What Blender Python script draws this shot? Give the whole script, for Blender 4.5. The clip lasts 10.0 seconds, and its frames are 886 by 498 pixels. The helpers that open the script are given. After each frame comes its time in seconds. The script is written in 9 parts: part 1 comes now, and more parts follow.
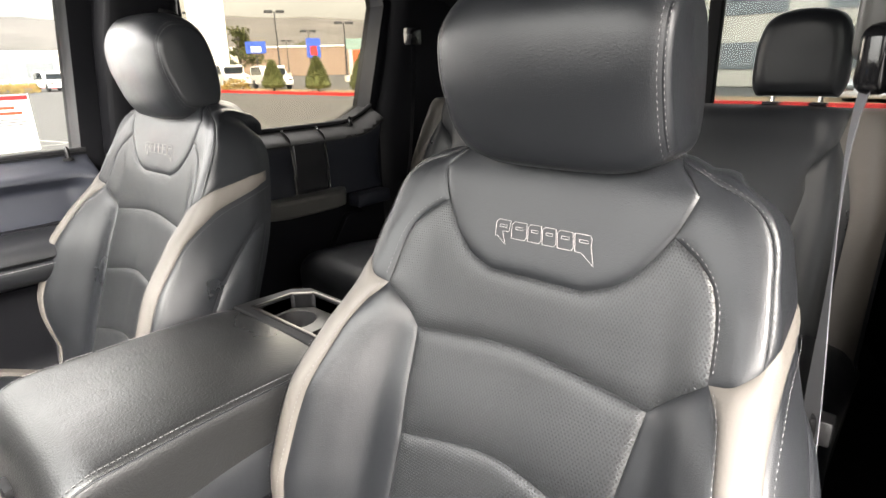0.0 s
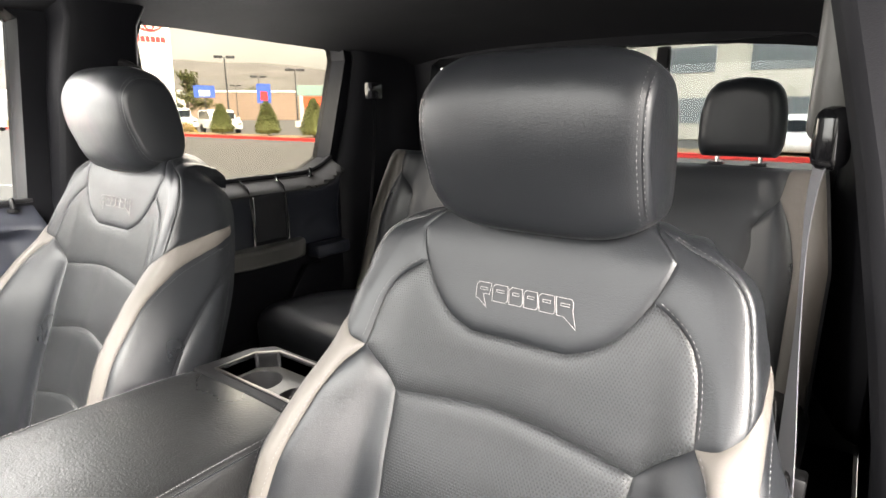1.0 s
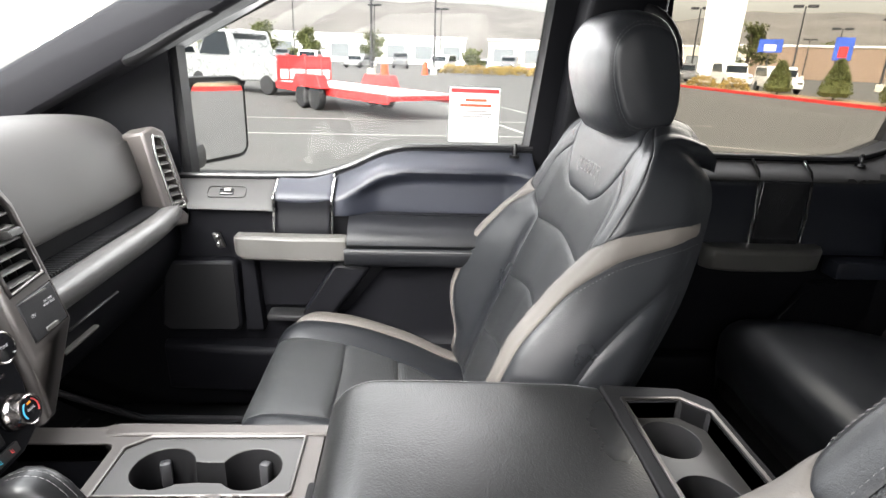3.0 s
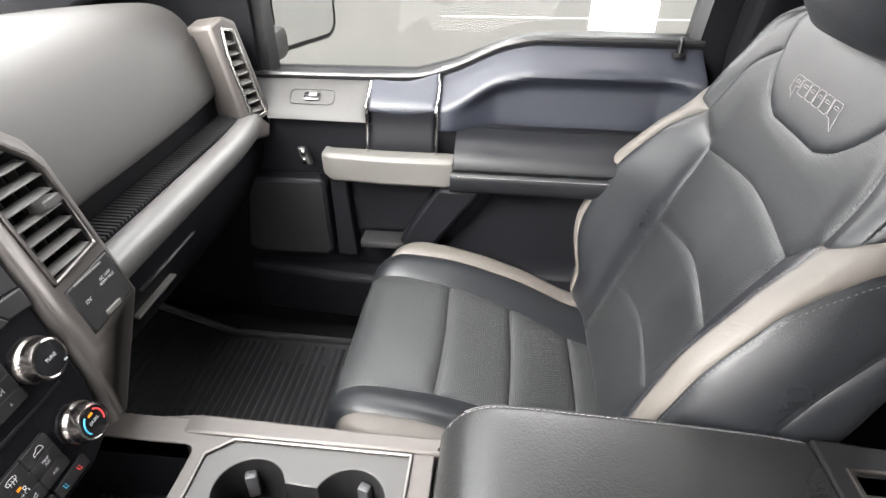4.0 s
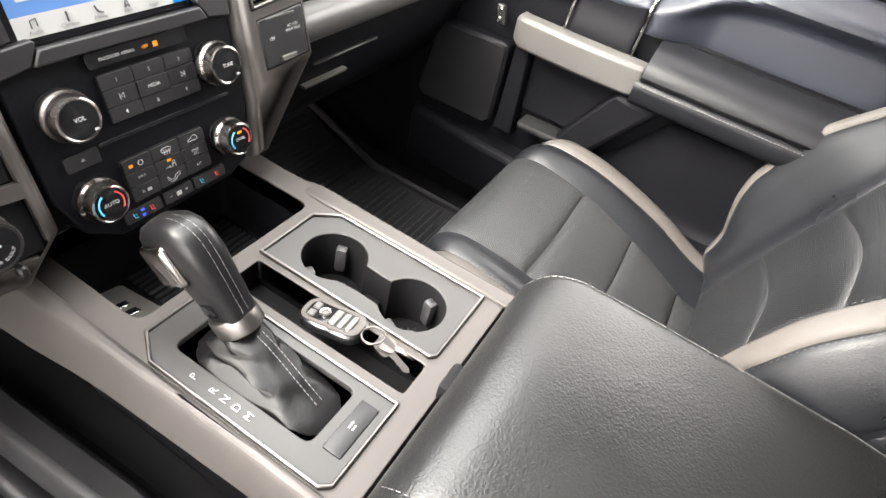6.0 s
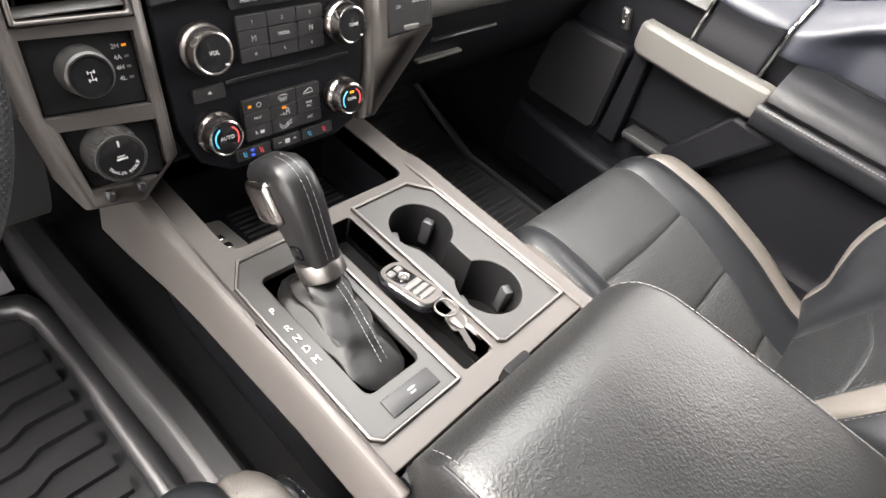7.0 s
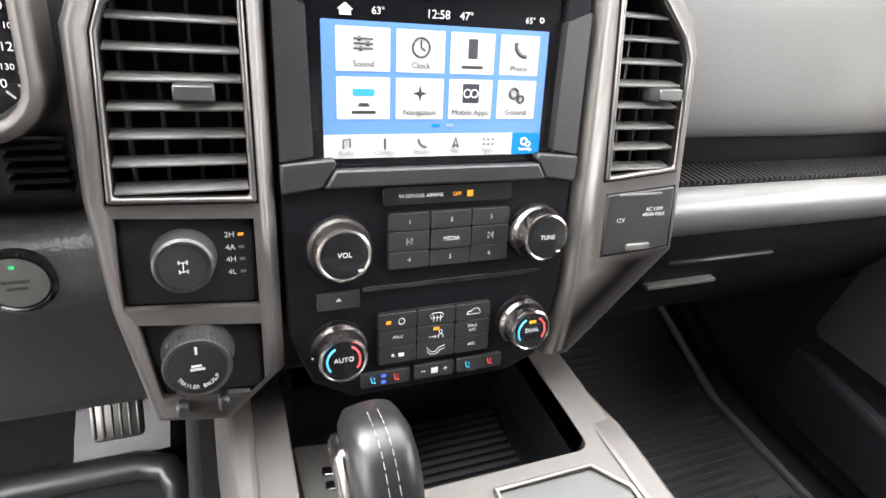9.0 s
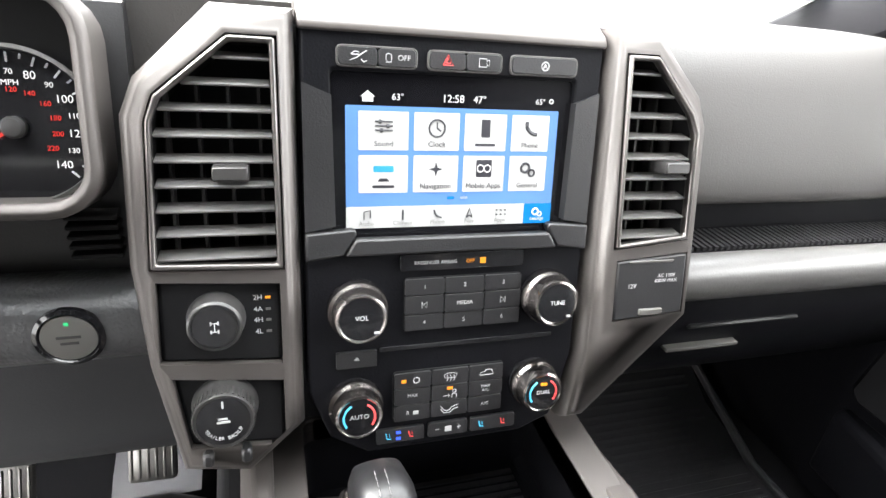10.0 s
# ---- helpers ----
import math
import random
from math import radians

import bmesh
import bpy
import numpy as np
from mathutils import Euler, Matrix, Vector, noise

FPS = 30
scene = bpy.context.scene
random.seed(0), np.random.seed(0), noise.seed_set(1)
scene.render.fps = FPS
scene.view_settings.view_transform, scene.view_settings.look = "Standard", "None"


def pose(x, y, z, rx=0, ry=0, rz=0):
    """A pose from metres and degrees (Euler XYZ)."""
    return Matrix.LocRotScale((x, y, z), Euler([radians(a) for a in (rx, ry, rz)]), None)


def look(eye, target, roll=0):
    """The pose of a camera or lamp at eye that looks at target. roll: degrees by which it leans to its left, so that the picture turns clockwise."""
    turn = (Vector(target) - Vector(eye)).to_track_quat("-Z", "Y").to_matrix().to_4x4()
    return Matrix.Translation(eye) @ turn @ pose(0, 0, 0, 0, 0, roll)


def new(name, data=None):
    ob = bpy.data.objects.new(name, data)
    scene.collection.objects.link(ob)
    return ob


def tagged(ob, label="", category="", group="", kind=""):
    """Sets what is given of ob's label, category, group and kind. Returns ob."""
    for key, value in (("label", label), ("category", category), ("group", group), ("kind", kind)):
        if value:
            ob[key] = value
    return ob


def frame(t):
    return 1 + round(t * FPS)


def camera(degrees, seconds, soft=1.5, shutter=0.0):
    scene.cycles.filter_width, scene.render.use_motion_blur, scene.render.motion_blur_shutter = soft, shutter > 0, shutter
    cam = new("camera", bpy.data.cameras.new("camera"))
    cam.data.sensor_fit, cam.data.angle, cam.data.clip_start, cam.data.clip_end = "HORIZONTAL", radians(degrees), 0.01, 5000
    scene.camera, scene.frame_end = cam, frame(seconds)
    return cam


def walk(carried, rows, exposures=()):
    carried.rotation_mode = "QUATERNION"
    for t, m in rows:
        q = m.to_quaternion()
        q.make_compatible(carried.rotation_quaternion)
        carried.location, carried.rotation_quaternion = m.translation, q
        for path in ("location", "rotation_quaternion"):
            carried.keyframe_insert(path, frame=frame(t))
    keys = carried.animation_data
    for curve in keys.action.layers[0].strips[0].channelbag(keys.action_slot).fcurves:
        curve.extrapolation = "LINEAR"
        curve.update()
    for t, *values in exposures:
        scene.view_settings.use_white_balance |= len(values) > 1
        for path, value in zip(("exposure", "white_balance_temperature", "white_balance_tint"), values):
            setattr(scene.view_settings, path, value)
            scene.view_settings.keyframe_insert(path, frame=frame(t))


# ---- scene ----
cam = camera(76.1, 10.0)
PATH = [
    (0, (-0.753, -0.341, 1.581), (0.512, -1.759, 0.957), -1.5),
    (0.5, (-0.725, -0.329, 1.603), (0.463, -1.85, 1.077), -0.8),
    (1, (-0.723, -0.322, 1.602), (0.431, -1.885, 1.127), -0.2),
    (1.5, (-0.712, -0.328, 1.602), (0.482, -1.857, 1.116), 0.2),
    (2, (-0.678, -0.421, 1.596), (0.859, -1.604, 1.111), -0.9),
    (2.5, (-0.61, -0.524, 1.581), (1.236, -1.132, 1.108), -0.7),
    (3, (-0.532, -0.513, 1.606), (1.357, -0.631, 0.961), 2.1),
    (3.2, (-0.477, -0.498, 1.609), (1.378, -0.485, 0.863), 2.2),
    (4.3, (-0.219, -0.434, 1.659), (1.387, -0.276, 0.477), 0.7),
    (4.5, (-0.206, -0.429, 1.657), (1.378, -0.273, 0.446), 1.1),
    (5, (-0.204, -0.43, 1.662), (1.342, -0.227, 0.409), 3.3),
    (5.5, (-0.253, -0.433, 1.629), (1.244, -0.094, 0.346), 9.1),
    (6, (-0.316, -0.482, 1.57), (1.072, 0.048, 0.232), 15.0),
    (6.2, (-0.336, -0.485, 1.549), (1.022, 0.082, 0.195), 17.0),
    (7.3, (-0.329, -0.486, 1.546), (0.86, 0.347, 0.17), 16.7),
    (7.5, (-0.324, -0.485, 1.541), (0.829, 0.434, 0.189), 15.1),
    (8, (-0.266, -0.457, 1.523), (0.764, 0.712, 0.268), 11.5),
    (8.5, (-0.175, -0.392, 1.459), (0.683, 1.018, 0.33), 9.2),
    (9, (-0.157, -0.369, 1.485), (0.555, 1.182, 0.441), 8.3),
    (9.5, (-0.15, -0.383, 1.515), (0.476, 1.248, 0.542), 7.5),
    (10, (-0.145, -0.388, 1.516), (0.443, 1.282, 0.587), 6.7),
]
walk(cam, [(t, look(eye, target, roll)) for t, eye, target, roll in PATH], [(0.0, 1.92, 7000, 12), (0.6, 2.14, 7000, 12), (1.5, 2.12, 7000, 12), (2.6, 1.86, 6900, 12), (3.2, 1.6, 6500, 12), (4.4, 1.98, 6800, 12), (8.0, 1.98, 7000, 14), (9.0, 2.48, 6650, 11), (10.0, 2.42, 6600, 11)])

# ---- world and light ----
world = bpy.data.worlds.new("overcast_sky")
scene.world = world
world.use_nodes = True
wn, wl = world.node_tree.nodes, world.node_tree.links
wn.clear()
w_out, w_bg = wn.new("ShaderNodeOutputWorld"), wn.new("ShaderNodeBackground")
w_sky = wn.new("ShaderNodeTexSky")
w_sky.sky_type, w_sky.sun_disc = "NISHITA", False
w_sky.sun_elevation, w_sky.sun_rotation, w_sky.dust_density, w_sky.air_density = radians(40), radians(300), 4.0, 1.5
w_hsv = wn.new("ShaderNodeHueSaturation")
w_hsv.inputs["Saturation"].default_value = 0.12
w_cloud = wn.new("ShaderNodeTexNoise")
w_cloud.inputs["Scale"].default_value, w_cloud.inputs["Detail"].default_value = 2.2, 6.0
w_map = wn.new("ShaderNodeMapRange")
w_map.inputs["From Min"].default_value, w_map.inputs["From Max"].default_value = 0.3, 0.7
w_map.inputs["To Min"].default_value, w_map.inputs["To Max"].default_value = 0.7, 1.2
w_mul = wn.new("ShaderNodeMixRGB")
w_mul.blend_type, w_mul.inputs["Fac"].default_value = "MULTIPLY", 1.0
w_co = wn.new("ShaderNodeTexCoord")
w_scale = wn.new("ShaderNodeMapping")
w_scale.inputs["Scale"].default_value = (1, 1, 3)
wl.new(w_co.outputs["Generated"], w_scale.inputs["Vector"])
wl.new(w_scale.outputs["Vector"], w_cloud.inputs["Vector"])
wl.new(w_sky.outputs["Color"], w_hsv.inputs["Color"])
wl.new(w_cloud.outputs["Fac"], w_map.inputs["Value"])
wl.new(w_hsv.outputs["Color"], w_mul.inputs["Color1"])
wl.new(w_map.outputs["Result"], w_mul.inputs["Color2"])
# an overcast sky grows brighter towards the zenith
w_sep, w_rise, w_over = wn.new("ShaderNodeSeparateXYZ"), wn.new("ShaderNodeMapRange"), wn.new("ShaderNodeMixRGB")
w_rise.interpolation_type = "SMOOTHSTEP"
w_rise.inputs["From Min"].default_value, w_rise.inputs["From Max"].default_value = 0.12, 0.75
w_rise.inputs["To Min"].default_value, w_rise.inputs["To Max"].default_value = 0.85, 2.4
w_over.blend_type, w_over.inputs["Fac"].default_value = "MULTIPLY", 1.0
wl.new(w_co.outputs["Generated"], w_sep.inputs["Vector"])
wl.new(w_sep.outputs["Z"], w_rise.inputs["Value"])
wl.new(w_mul.outputs["Color"], w_over.inputs["Color1"])
wl.new(w_rise.outputs["Result"], w_over.inputs["Color2"])
wl.new(w_over.outputs["Color"], w_bg.inputs["Color"])
wl.new(w_bg.outputs["Background"], w_out.inputs["Surface"])
w_bg.inputs["Strength"].default_value = 0.28

sun = bpy.data.lights.new("sun", "SUN")
sun.energy, sun.angle, sun.color = 0.8, radians(35), (1.0, 0.97, 0.93)
sun_ob = new("sun", sun)
sun_ob.matrix_world = look((-5, 6, 9), (0, -0.5, 1.2))



def opening_light(name, where, aim, width, height, watts):
    """Skylight gathered in one opening of the cab."""
    la = bpy.data.lights.new(name, "AREA")
    la.shape, la.size, la.size_y, la.energy, la.color = "RECTANGLE", width, height, watts, (0.97, 0.98, 1.0)
    ob = new(name, la)
    ob.matrix_world = look(where, aim)


opening_light("doorway_skylight", (-1.10, -0.22, 1.40), (0.1, -0.30, 1.0), 1.3, 1.0, 5.5)
opening_light("windscreen_skylight", (0, 0.17, 1.70), (0, -0.20, 0.95), 1.25, 0.85, 6.0)
opening_light("side_window_skylight", (0.90, -0.34, 1.60), (0.20, -0.34, 1.27), 0.85, 0.46, 5.0)
opening_light("rear_window_skylight", (1.02, -1.45, 1.72), (0.2, -1.35, 1.0), 0.55, 0.40, 4.5)


# ---- materials ----
def mat(name, color, rough=0.5, metal=0.0, grain=0.0, grain_scale=400.0, relief="noise", vary=0.12, vary_scale=6.0, rough_vary=0.1, coat=0.0, spec=0.5, fine=0.0):
    """A procedural surface: colour varied at a coarse and a fine scale, uneven gloss, and a fine relief."""
    m = bpy.data.materials.new(name)
    m.use_nodes = True
    n, l = m.node_tree.nodes, m.node_tree.links
    b = n["Principled BSDF"]
    b.inputs["Metallic"].default_value, b.inputs["Coat Weight"].default_value = metal, coat
    b.inputs["Specular IOR Level"].default_value = spec
    co = n.new("ShaderNodeTexCoord")
    coarse = n.new("ShaderNodeTexNoise")
    coarse.inputs["Scale"].default_value, coarse.inputs["Detail"].default_value = vary_scale, 5.0
    l.new(co.outputs["Object"], coarse.inputs["Vector"])
    ramp = n.new("ShaderNodeMapRange")
    ramp.inputs["From Min"].default_value, ramp.inputs["From Max"].default_value = 0.25, 0.75
    ramp.inputs["To Min"].default_value, ramp.inputs["To Max"].default_value = 1 - vary, 1 + vary
    l.new(coarse.outputs["Fac"], ramp.inputs["Value"])
    tint = n.new("ShaderNodeMixRGB")
    tint.blend_type, tint.inputs["Fac"].default_value = "MULTIPLY", 1.0
    tint.inputs["Color1"].default_value = (*color, 1)
    l.new(ramp.outputs["Result"], tint.inputs["Color2"])
    l.new(tint.outputs["Color"], b.inputs["Base Color"])
    gloss = n.new("ShaderNodeMapRange")
    gloss.inputs["From Min"].default_value, gloss.inputs["From Max"].default_value = 0.25, 0.75
    gloss.inputs["To Min"].default_value, gloss.inputs["To Max"].default_value = max(rough - rough_vary, 0.02), min(rough + rough_vary, 1)
    l.new(coarse.outputs["Fac"], gloss.inputs["Value"])
    l.new(gloss.outputs["Result"], b.inputs["Roughness"])
    if grain:
        tex = n.new("ShaderNodeTexVoronoi" if relief == "cells" else "ShaderNodeTexNoise")
        tex.inputs["Scale"].default_value = grain_scale
        if relief == "cells":
            tex.feature = "SMOOTH_F1"
            wob = n.new("ShaderNodeTexNoise")
            wob.inputs["Scale"].default_value = grain_scale * 0.7
            mixv = n.new("ShaderNodeMixRGB")
            mixv.inputs["Fac"].default_value = 0.004
            l.new(co.outputs["Object"], wob.inputs["Vector"])
            l.new(co.outputs["Object"], mixv.inputs["Color1"])
            l.new(wob.outputs["Color"], mixv.inputs["Color2"])
            l.new(mixv.outputs["Color"], tex.inputs["Vector"])
            source = tex.outputs["Distance"]
        else:
            tex.inputs["Detail"].default_value = 3.0
            l.new(co.outputs["Object"], tex.inputs["Vector"])
            source = tex.outputs["Fac"]
        bump = n.new("ShaderNodeBump")
        bump.inputs["Strength"].default_value, bump.inputs["Distance"].default_value = grain, 0.0008
        bump.invert = relief == "cells"
        l.new(source, bump.inputs["Height"])
        l.new(bump.outputs["Normal"], b.inputs["Normal"])
        if fine:
            soft = n.new("ShaderNodeTexNoise")
            soft.inputs["Scale"].default_value, soft.inputs["Detail"].default_value, soft.inputs["Distortion"].default_value = 16.0, 4.0, 0.6
            l.new(co.outputs["Object"], soft.inputs["Vector"])
            dent = n.new("ShaderNodeBump")
            dent.inputs["Strength"].default_value, dent.inputs["Distance"].default_value = fine, 0.006
            l.new(soft.outputs["Fac"], dent.inputs["Height"])
            l.new(dent.outputs["Normal"], bump.inputs["Normal"])
    return m


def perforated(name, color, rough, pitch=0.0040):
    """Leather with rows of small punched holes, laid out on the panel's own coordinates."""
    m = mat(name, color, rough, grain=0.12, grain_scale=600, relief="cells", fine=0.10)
    n, l = m.node_tree.nodes, m.node_tree.links
    b = n["Principled BSDF"]
    uv = n.new("ShaderNodeUVMap")
    sep = n.new("ShaderNodeSeparateXYZ")
    l.new(uv.outputs["UV"], sep.inputs["Vector"])

    def op(kind, a, c=None):
        q = n.new("ShaderNodeMath")
        q.operation = kind
        for k, v in enumerate((a, c)):
            if v is None:
                continue
            if isinstance(v, (int, float)):
                q.inputs[k].default_value = v
            else:
                l.new(v, q.inputs[k])
        return q.outputs[0]

    row = op("DIVIDE", sep.outputs["Y"], pitch * 0.8)
    shift = op("MULTIPLY", op("FLOOR", op("MODULO", op("ADD", row, 4000.0), 2.0)), 0.5)
    col = op("ADD", op("DIVIDE", sep.outputs["X"], pitch), shift)
    fx = op("MULTIPLY", op("SUBTRACT", op("FRACT", op("ADD", col, 4000.0)), 0.5), 1.0)
    fy = op("MULTIPLY", op("SUBTRACT", op("FRACT", op("ADD", row, 4000.0)), 0.5), 0.8)
    r = op("SQRT", op("ADD", op("MULTIPLY", fx, fx), op("MULTIPLY", fy, fy)))
    hole = n.new("ShaderNodeMapRange")
    hole.inputs["From Min"].default_value, hole.inputs["From Max"].default_value = 0.22, 0.30
    l.new(r, hole.inputs["Value"])
    tint = n.new("ShaderNodeMixRGB")
    tint.blend_type, tint.inputs["Fac"].default_value = "MULTIPLY", 0.9
    old = b.inputs["Base Color"].links[0].from_socket
    l.new(old, tint.inputs["Color1"])
    l.new(hole.outputs["Result"], tint.inputs["Color2"])
    l.new(tint.outputs["Color"], b.inputs["Base Color"])
    bump = n.new("ShaderNodeBump")
    bump.inputs["Strength"].default_value, bump.inputs["Distance"].default_value = 0.9, 0.001
    l.new(hole.outputs["Result"], bump.inputs["Height"])
    l.new(b.inputs["Normal"].links[0].from_socket, bump.inputs["Normal"])
    l.new(bump.outputs["Normal"], b.inputs["Normal"])
    return m


def glow(name, color, strength):
    m = bpy.data.materials.new(name)
    m.use_nodes = True
    b = m.node_tree.nodes["Principled BSDF"]
    b.inputs["Base Color"].default_value = (*[c * 0.3 for c in color], 1)
    b.inputs["Emission Color"].default_value, b.inputs["Emission Strength"].default_value = (*color, 1), strength * 0.158
    b.inputs["Roughness"].default_value = 0.25
    return m


def glass(name, tint=(0.93, 0.96, 0.95)):
    m = bpy.data.materials.new(name)
    m.use_nodes = True
    n, l = m.node_tree.nodes, m.node_tree.links
    n.remove(n["Principled BSDF"])
    clear, shine, mix, fres = n.new("ShaderNodeBsdfTransparent"), n.new("ShaderNodeBsdfGlossy"), n.new("ShaderNodeMixShader"), n.new("ShaderNodeFresnel")
    clear.inputs["Color"].default_value = (*tint, 1)
    shine.inputs["Roughness"].default_value = 0.02
    fres.inputs["IOR"].default_value = 1.28
    l.new(fres.outputs["Fac"], mix.inputs["Fac"])
    l.new(clear.outputs["BSDF"], mix.inputs[1])
    l.new(shine.outputs["BSDF"], mix.inputs[2])
    l.new(mix.outputs["Shader"], n["Material Output"].inputs["Surface"])
    return m


LEATHER = mat("black_leather", (0.0095, 0.0104, 0.0120), 0.35, grain=0.26, grain_scale=760, relief="cells", spec=0.38, fine=0.10)
KNOB_LEATHER = mat("smooth_knob_leather", (0.008, 0.008, 0.0085), 0.36, grain=0.06, grain_scale=800, relief="cells", spec=0.4)
LEATHER_CREASED = mat("soft_black_leather", (0.011, 0.0113, 0.0115), 0.34, grain=0.42, grain_scale=420, relief="cells", spec=0.55, fine=0.15)
# Lighter copy of PERF: window sheen on the cushions put into the colour.
LIT_PERF = perforated("lit_perforated_leather", (0.032, 0.034, 0.035), 0.44)
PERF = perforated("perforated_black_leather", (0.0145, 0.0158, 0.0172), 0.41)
TAN = mat("stone_grey_leather", (0.068, 0.061, 0.054), 0.6, grain=0.15, grain_scale=520, relief="cells", vary=0.06, fine=0.3)
EMBLEM_THREAD = mat("bright_thread", (0.24, 0.22, 0.22), 0.6)
THREAD = mat("pale_thread", (0.10, 0.097, 0.099), 0.7)
DARK_THREAD = mat("dark_thread", (0.03, 0.03, 0.035), 0.7)
BLACK_PLASTIC = mat("black_grained_plastic", (0.012, 0.012, 0.0128), 0.45, grain=0.3, grain_scale=700)
SOFT_BLACK = mat("soft_touch_black", (0.0045, 0.0046, 0.0058), 0.5, grain=0.25, grain_scale=600, spec=0.10)
DASH = mat("dash_soft_vinyl", (0.044, 0.042, 0.040), 0.52, grain=0.2, grain_scale=650, relief="cells", spec=0.38)
GREY_PLASTIC = mat("grey_trim_plastic", (0.075, 0.072, 0.067), 0.42, grain=0.25, grain_scale=700)
SILVER = mat("satin_warm_silver_paint", (0.072, 0.065, 0.061), 0.46, metal=0.35, grain=0.08, grain_scale=900, vary=0.06)
SATIN = mat("satin_metal_ring", (0.40, 0.37, 0.355), 0.22, metal=1.0, vary=0.05, rough_vary=0.08)
HANDLE_GREY = mat("light_grey_handle_plastic", (0.064, 0.062, 0.058), 0.5, grain=0.12, grain_scale=800)
DIM_CHROME = mat("dark_satin_chrome", (0.17, 0.16, 0.153), 0.38, metal=1.0, vary=0.05)
SLAT = mat("vent_slat_plastic", (0.095, 0.092, 0.089), 0.38)
SHELF = mat("shelf_edge_vinyl", (0.08, 0.078, 0.076), 0.36, grain=0.25, grain_scale=500, relief="cells")
CHROME = mat("chrome", (0.55, 0.54, 0.52), 0.15, metal=1.0, vary=0.03, rough_vary=0.05)
GLOSS_BLACK = mat("gloss_black", (0.008, 0.008, 0.009), 0.12, rough_vary=0.05)
GUNMETAL = mat("gunmetal_plate", (0.032, 0.031, 0.03), 0.42)
MATTE_BLACK = mat("matte_black", (0.006, 0.006, 0.0066), 0.7, spec=0.18)
# Lighter than RUBBER: light in the passenger footwell is put into the colour.
RUBBER_GREY = mat("lit_grey_rubber", (0.036, 0.036, 0.038), 0.36, grain=0.2, grain_scale=500)
BOOT = mat("soft_boot_leather", (0.005, 0.005, 0.0052), 0.30, grain=0.08, grain_scale=600, relief="cells", spec=0.25, fine=0.2, rough_vary=0.05)
RUBBER = mat("black_rubber_mat", (0.012, 0.012, 0.013), 0.38, grain=0.2, grain_scale=500)
CARPET = mat("black_carpet", (0.008, 0.008, 0.009), 0.95, grain=1.0, grain_scale=900, spec=0.2)
HEADLINER = mat("black_headliner_cloth", (0.008, 0.008, 0.009), 0.95, grain=0.5, grain_scale=900, spec=0.15)
WEBBING = mat("grey_belt_webbing", (0.2, 0.2, 0.215), 0.7, grain=0.5, grain_scale=800)
GLASS = glass("window_glass")
DOOR_GLASS = glass("front_door_glass", (0.66, 0.67, 0.66))
TINTED = glass("tinted_glass", (0.36, 0.38, 0.38))
INK = mat("white_print", (0.40, 0.40, 0.40), 0.5)
WHITE = mat("white_paper", (0.8, 0.79, 0.77), 0.6, vary=0.03)
RED = mat("red_paint", (0.55, 0.03, 0.03), 0.45)
METAL = mat("bright_metal", (0.25, 0.243, 0.23), 0.4, metal=1.0)


# ---- building helpers ----
def thing(name, label, category, group="", kind="", at=(0, 0, 0)):
    ob = new(name)
    ob.empty_display_size = 0.05
    ob.location = at
    return tagged(ob, label, category, group, kind)


def part(name, bm, material, parent=None, label="", smooth=True, bevel=0.0, segments=2):
    me = bpy.data.meshes.new(name)
    bm.to_mesh(me)
    bm.free()
    me.materials.append(material)
    if smooth:
        me.shade_smooth()
        me.set_sharp_from_angle(angle=radians(38))
    ob = new(name, me)
    if parent is not None:
        ob.parent = parent
        ob.matrix_parent_inverse = Matrix.Translation([-c for c in whole_place(parent)])
    if label:
        ob["label"] = label
    if name == "stitching":
        ob["kind"] = "stuff"
    if bevel:
        mod = ob.modifiers.new("bevel", "BEVEL")
        mod.width, mod.segments, mod.limit_method, mod.angle_limit = bevel, segments, "ANGLE", radians(35)
        mod.harden_normals = False
    return ob


def whole_place(ob):
    """The place of a thing's origin, through its parents."""
    place = Vector((0, 0, 0))
    while ob is not None:
        place += ob.location
        if ob.parent is not None:
            place += ob.matrix_parent_inverse.translation
        ob = ob.parent
    return place


def pchip(pairs):
    """A smooth curve through (x, y) pairs that does not overshoot."""
    xs, ys = np.array(pairs, float).T
    h, d = np.diff(xs), np.diff(ys) / np.diff(xs)
    m = np.zeros(len(xs))
    for i in range(1, len(xs) - 1):
        if d[i - 1] * d[i] > 0:
            w1, w2 = 2 * h[i] + h[i - 1], h[i] + 2 * h[i - 1]
            m[i] = (w1 + w2) / (w1 / d[i - 1] + w2 / d[i])
    m[0], m[-1] = d[0], d[-1]

    def f(x):
        x = np.clip(np.asarray(x, float), xs[0], xs[-1])
        i = np.clip(np.searchsorted(xs, x) - 1, 0, len(xs) - 2)
        t = (x - xs[i]) / h[i]
        return (2 * t**3 - 3 * t**2 + 1) * ys[i] + (t**3 - 2 * t**2 + t) * h[i] * m[i] + (3 * t**2 - 2 * t**3) * ys[i + 1] + (t**3 - t**2) * h[i] * m[i + 1]

    return f


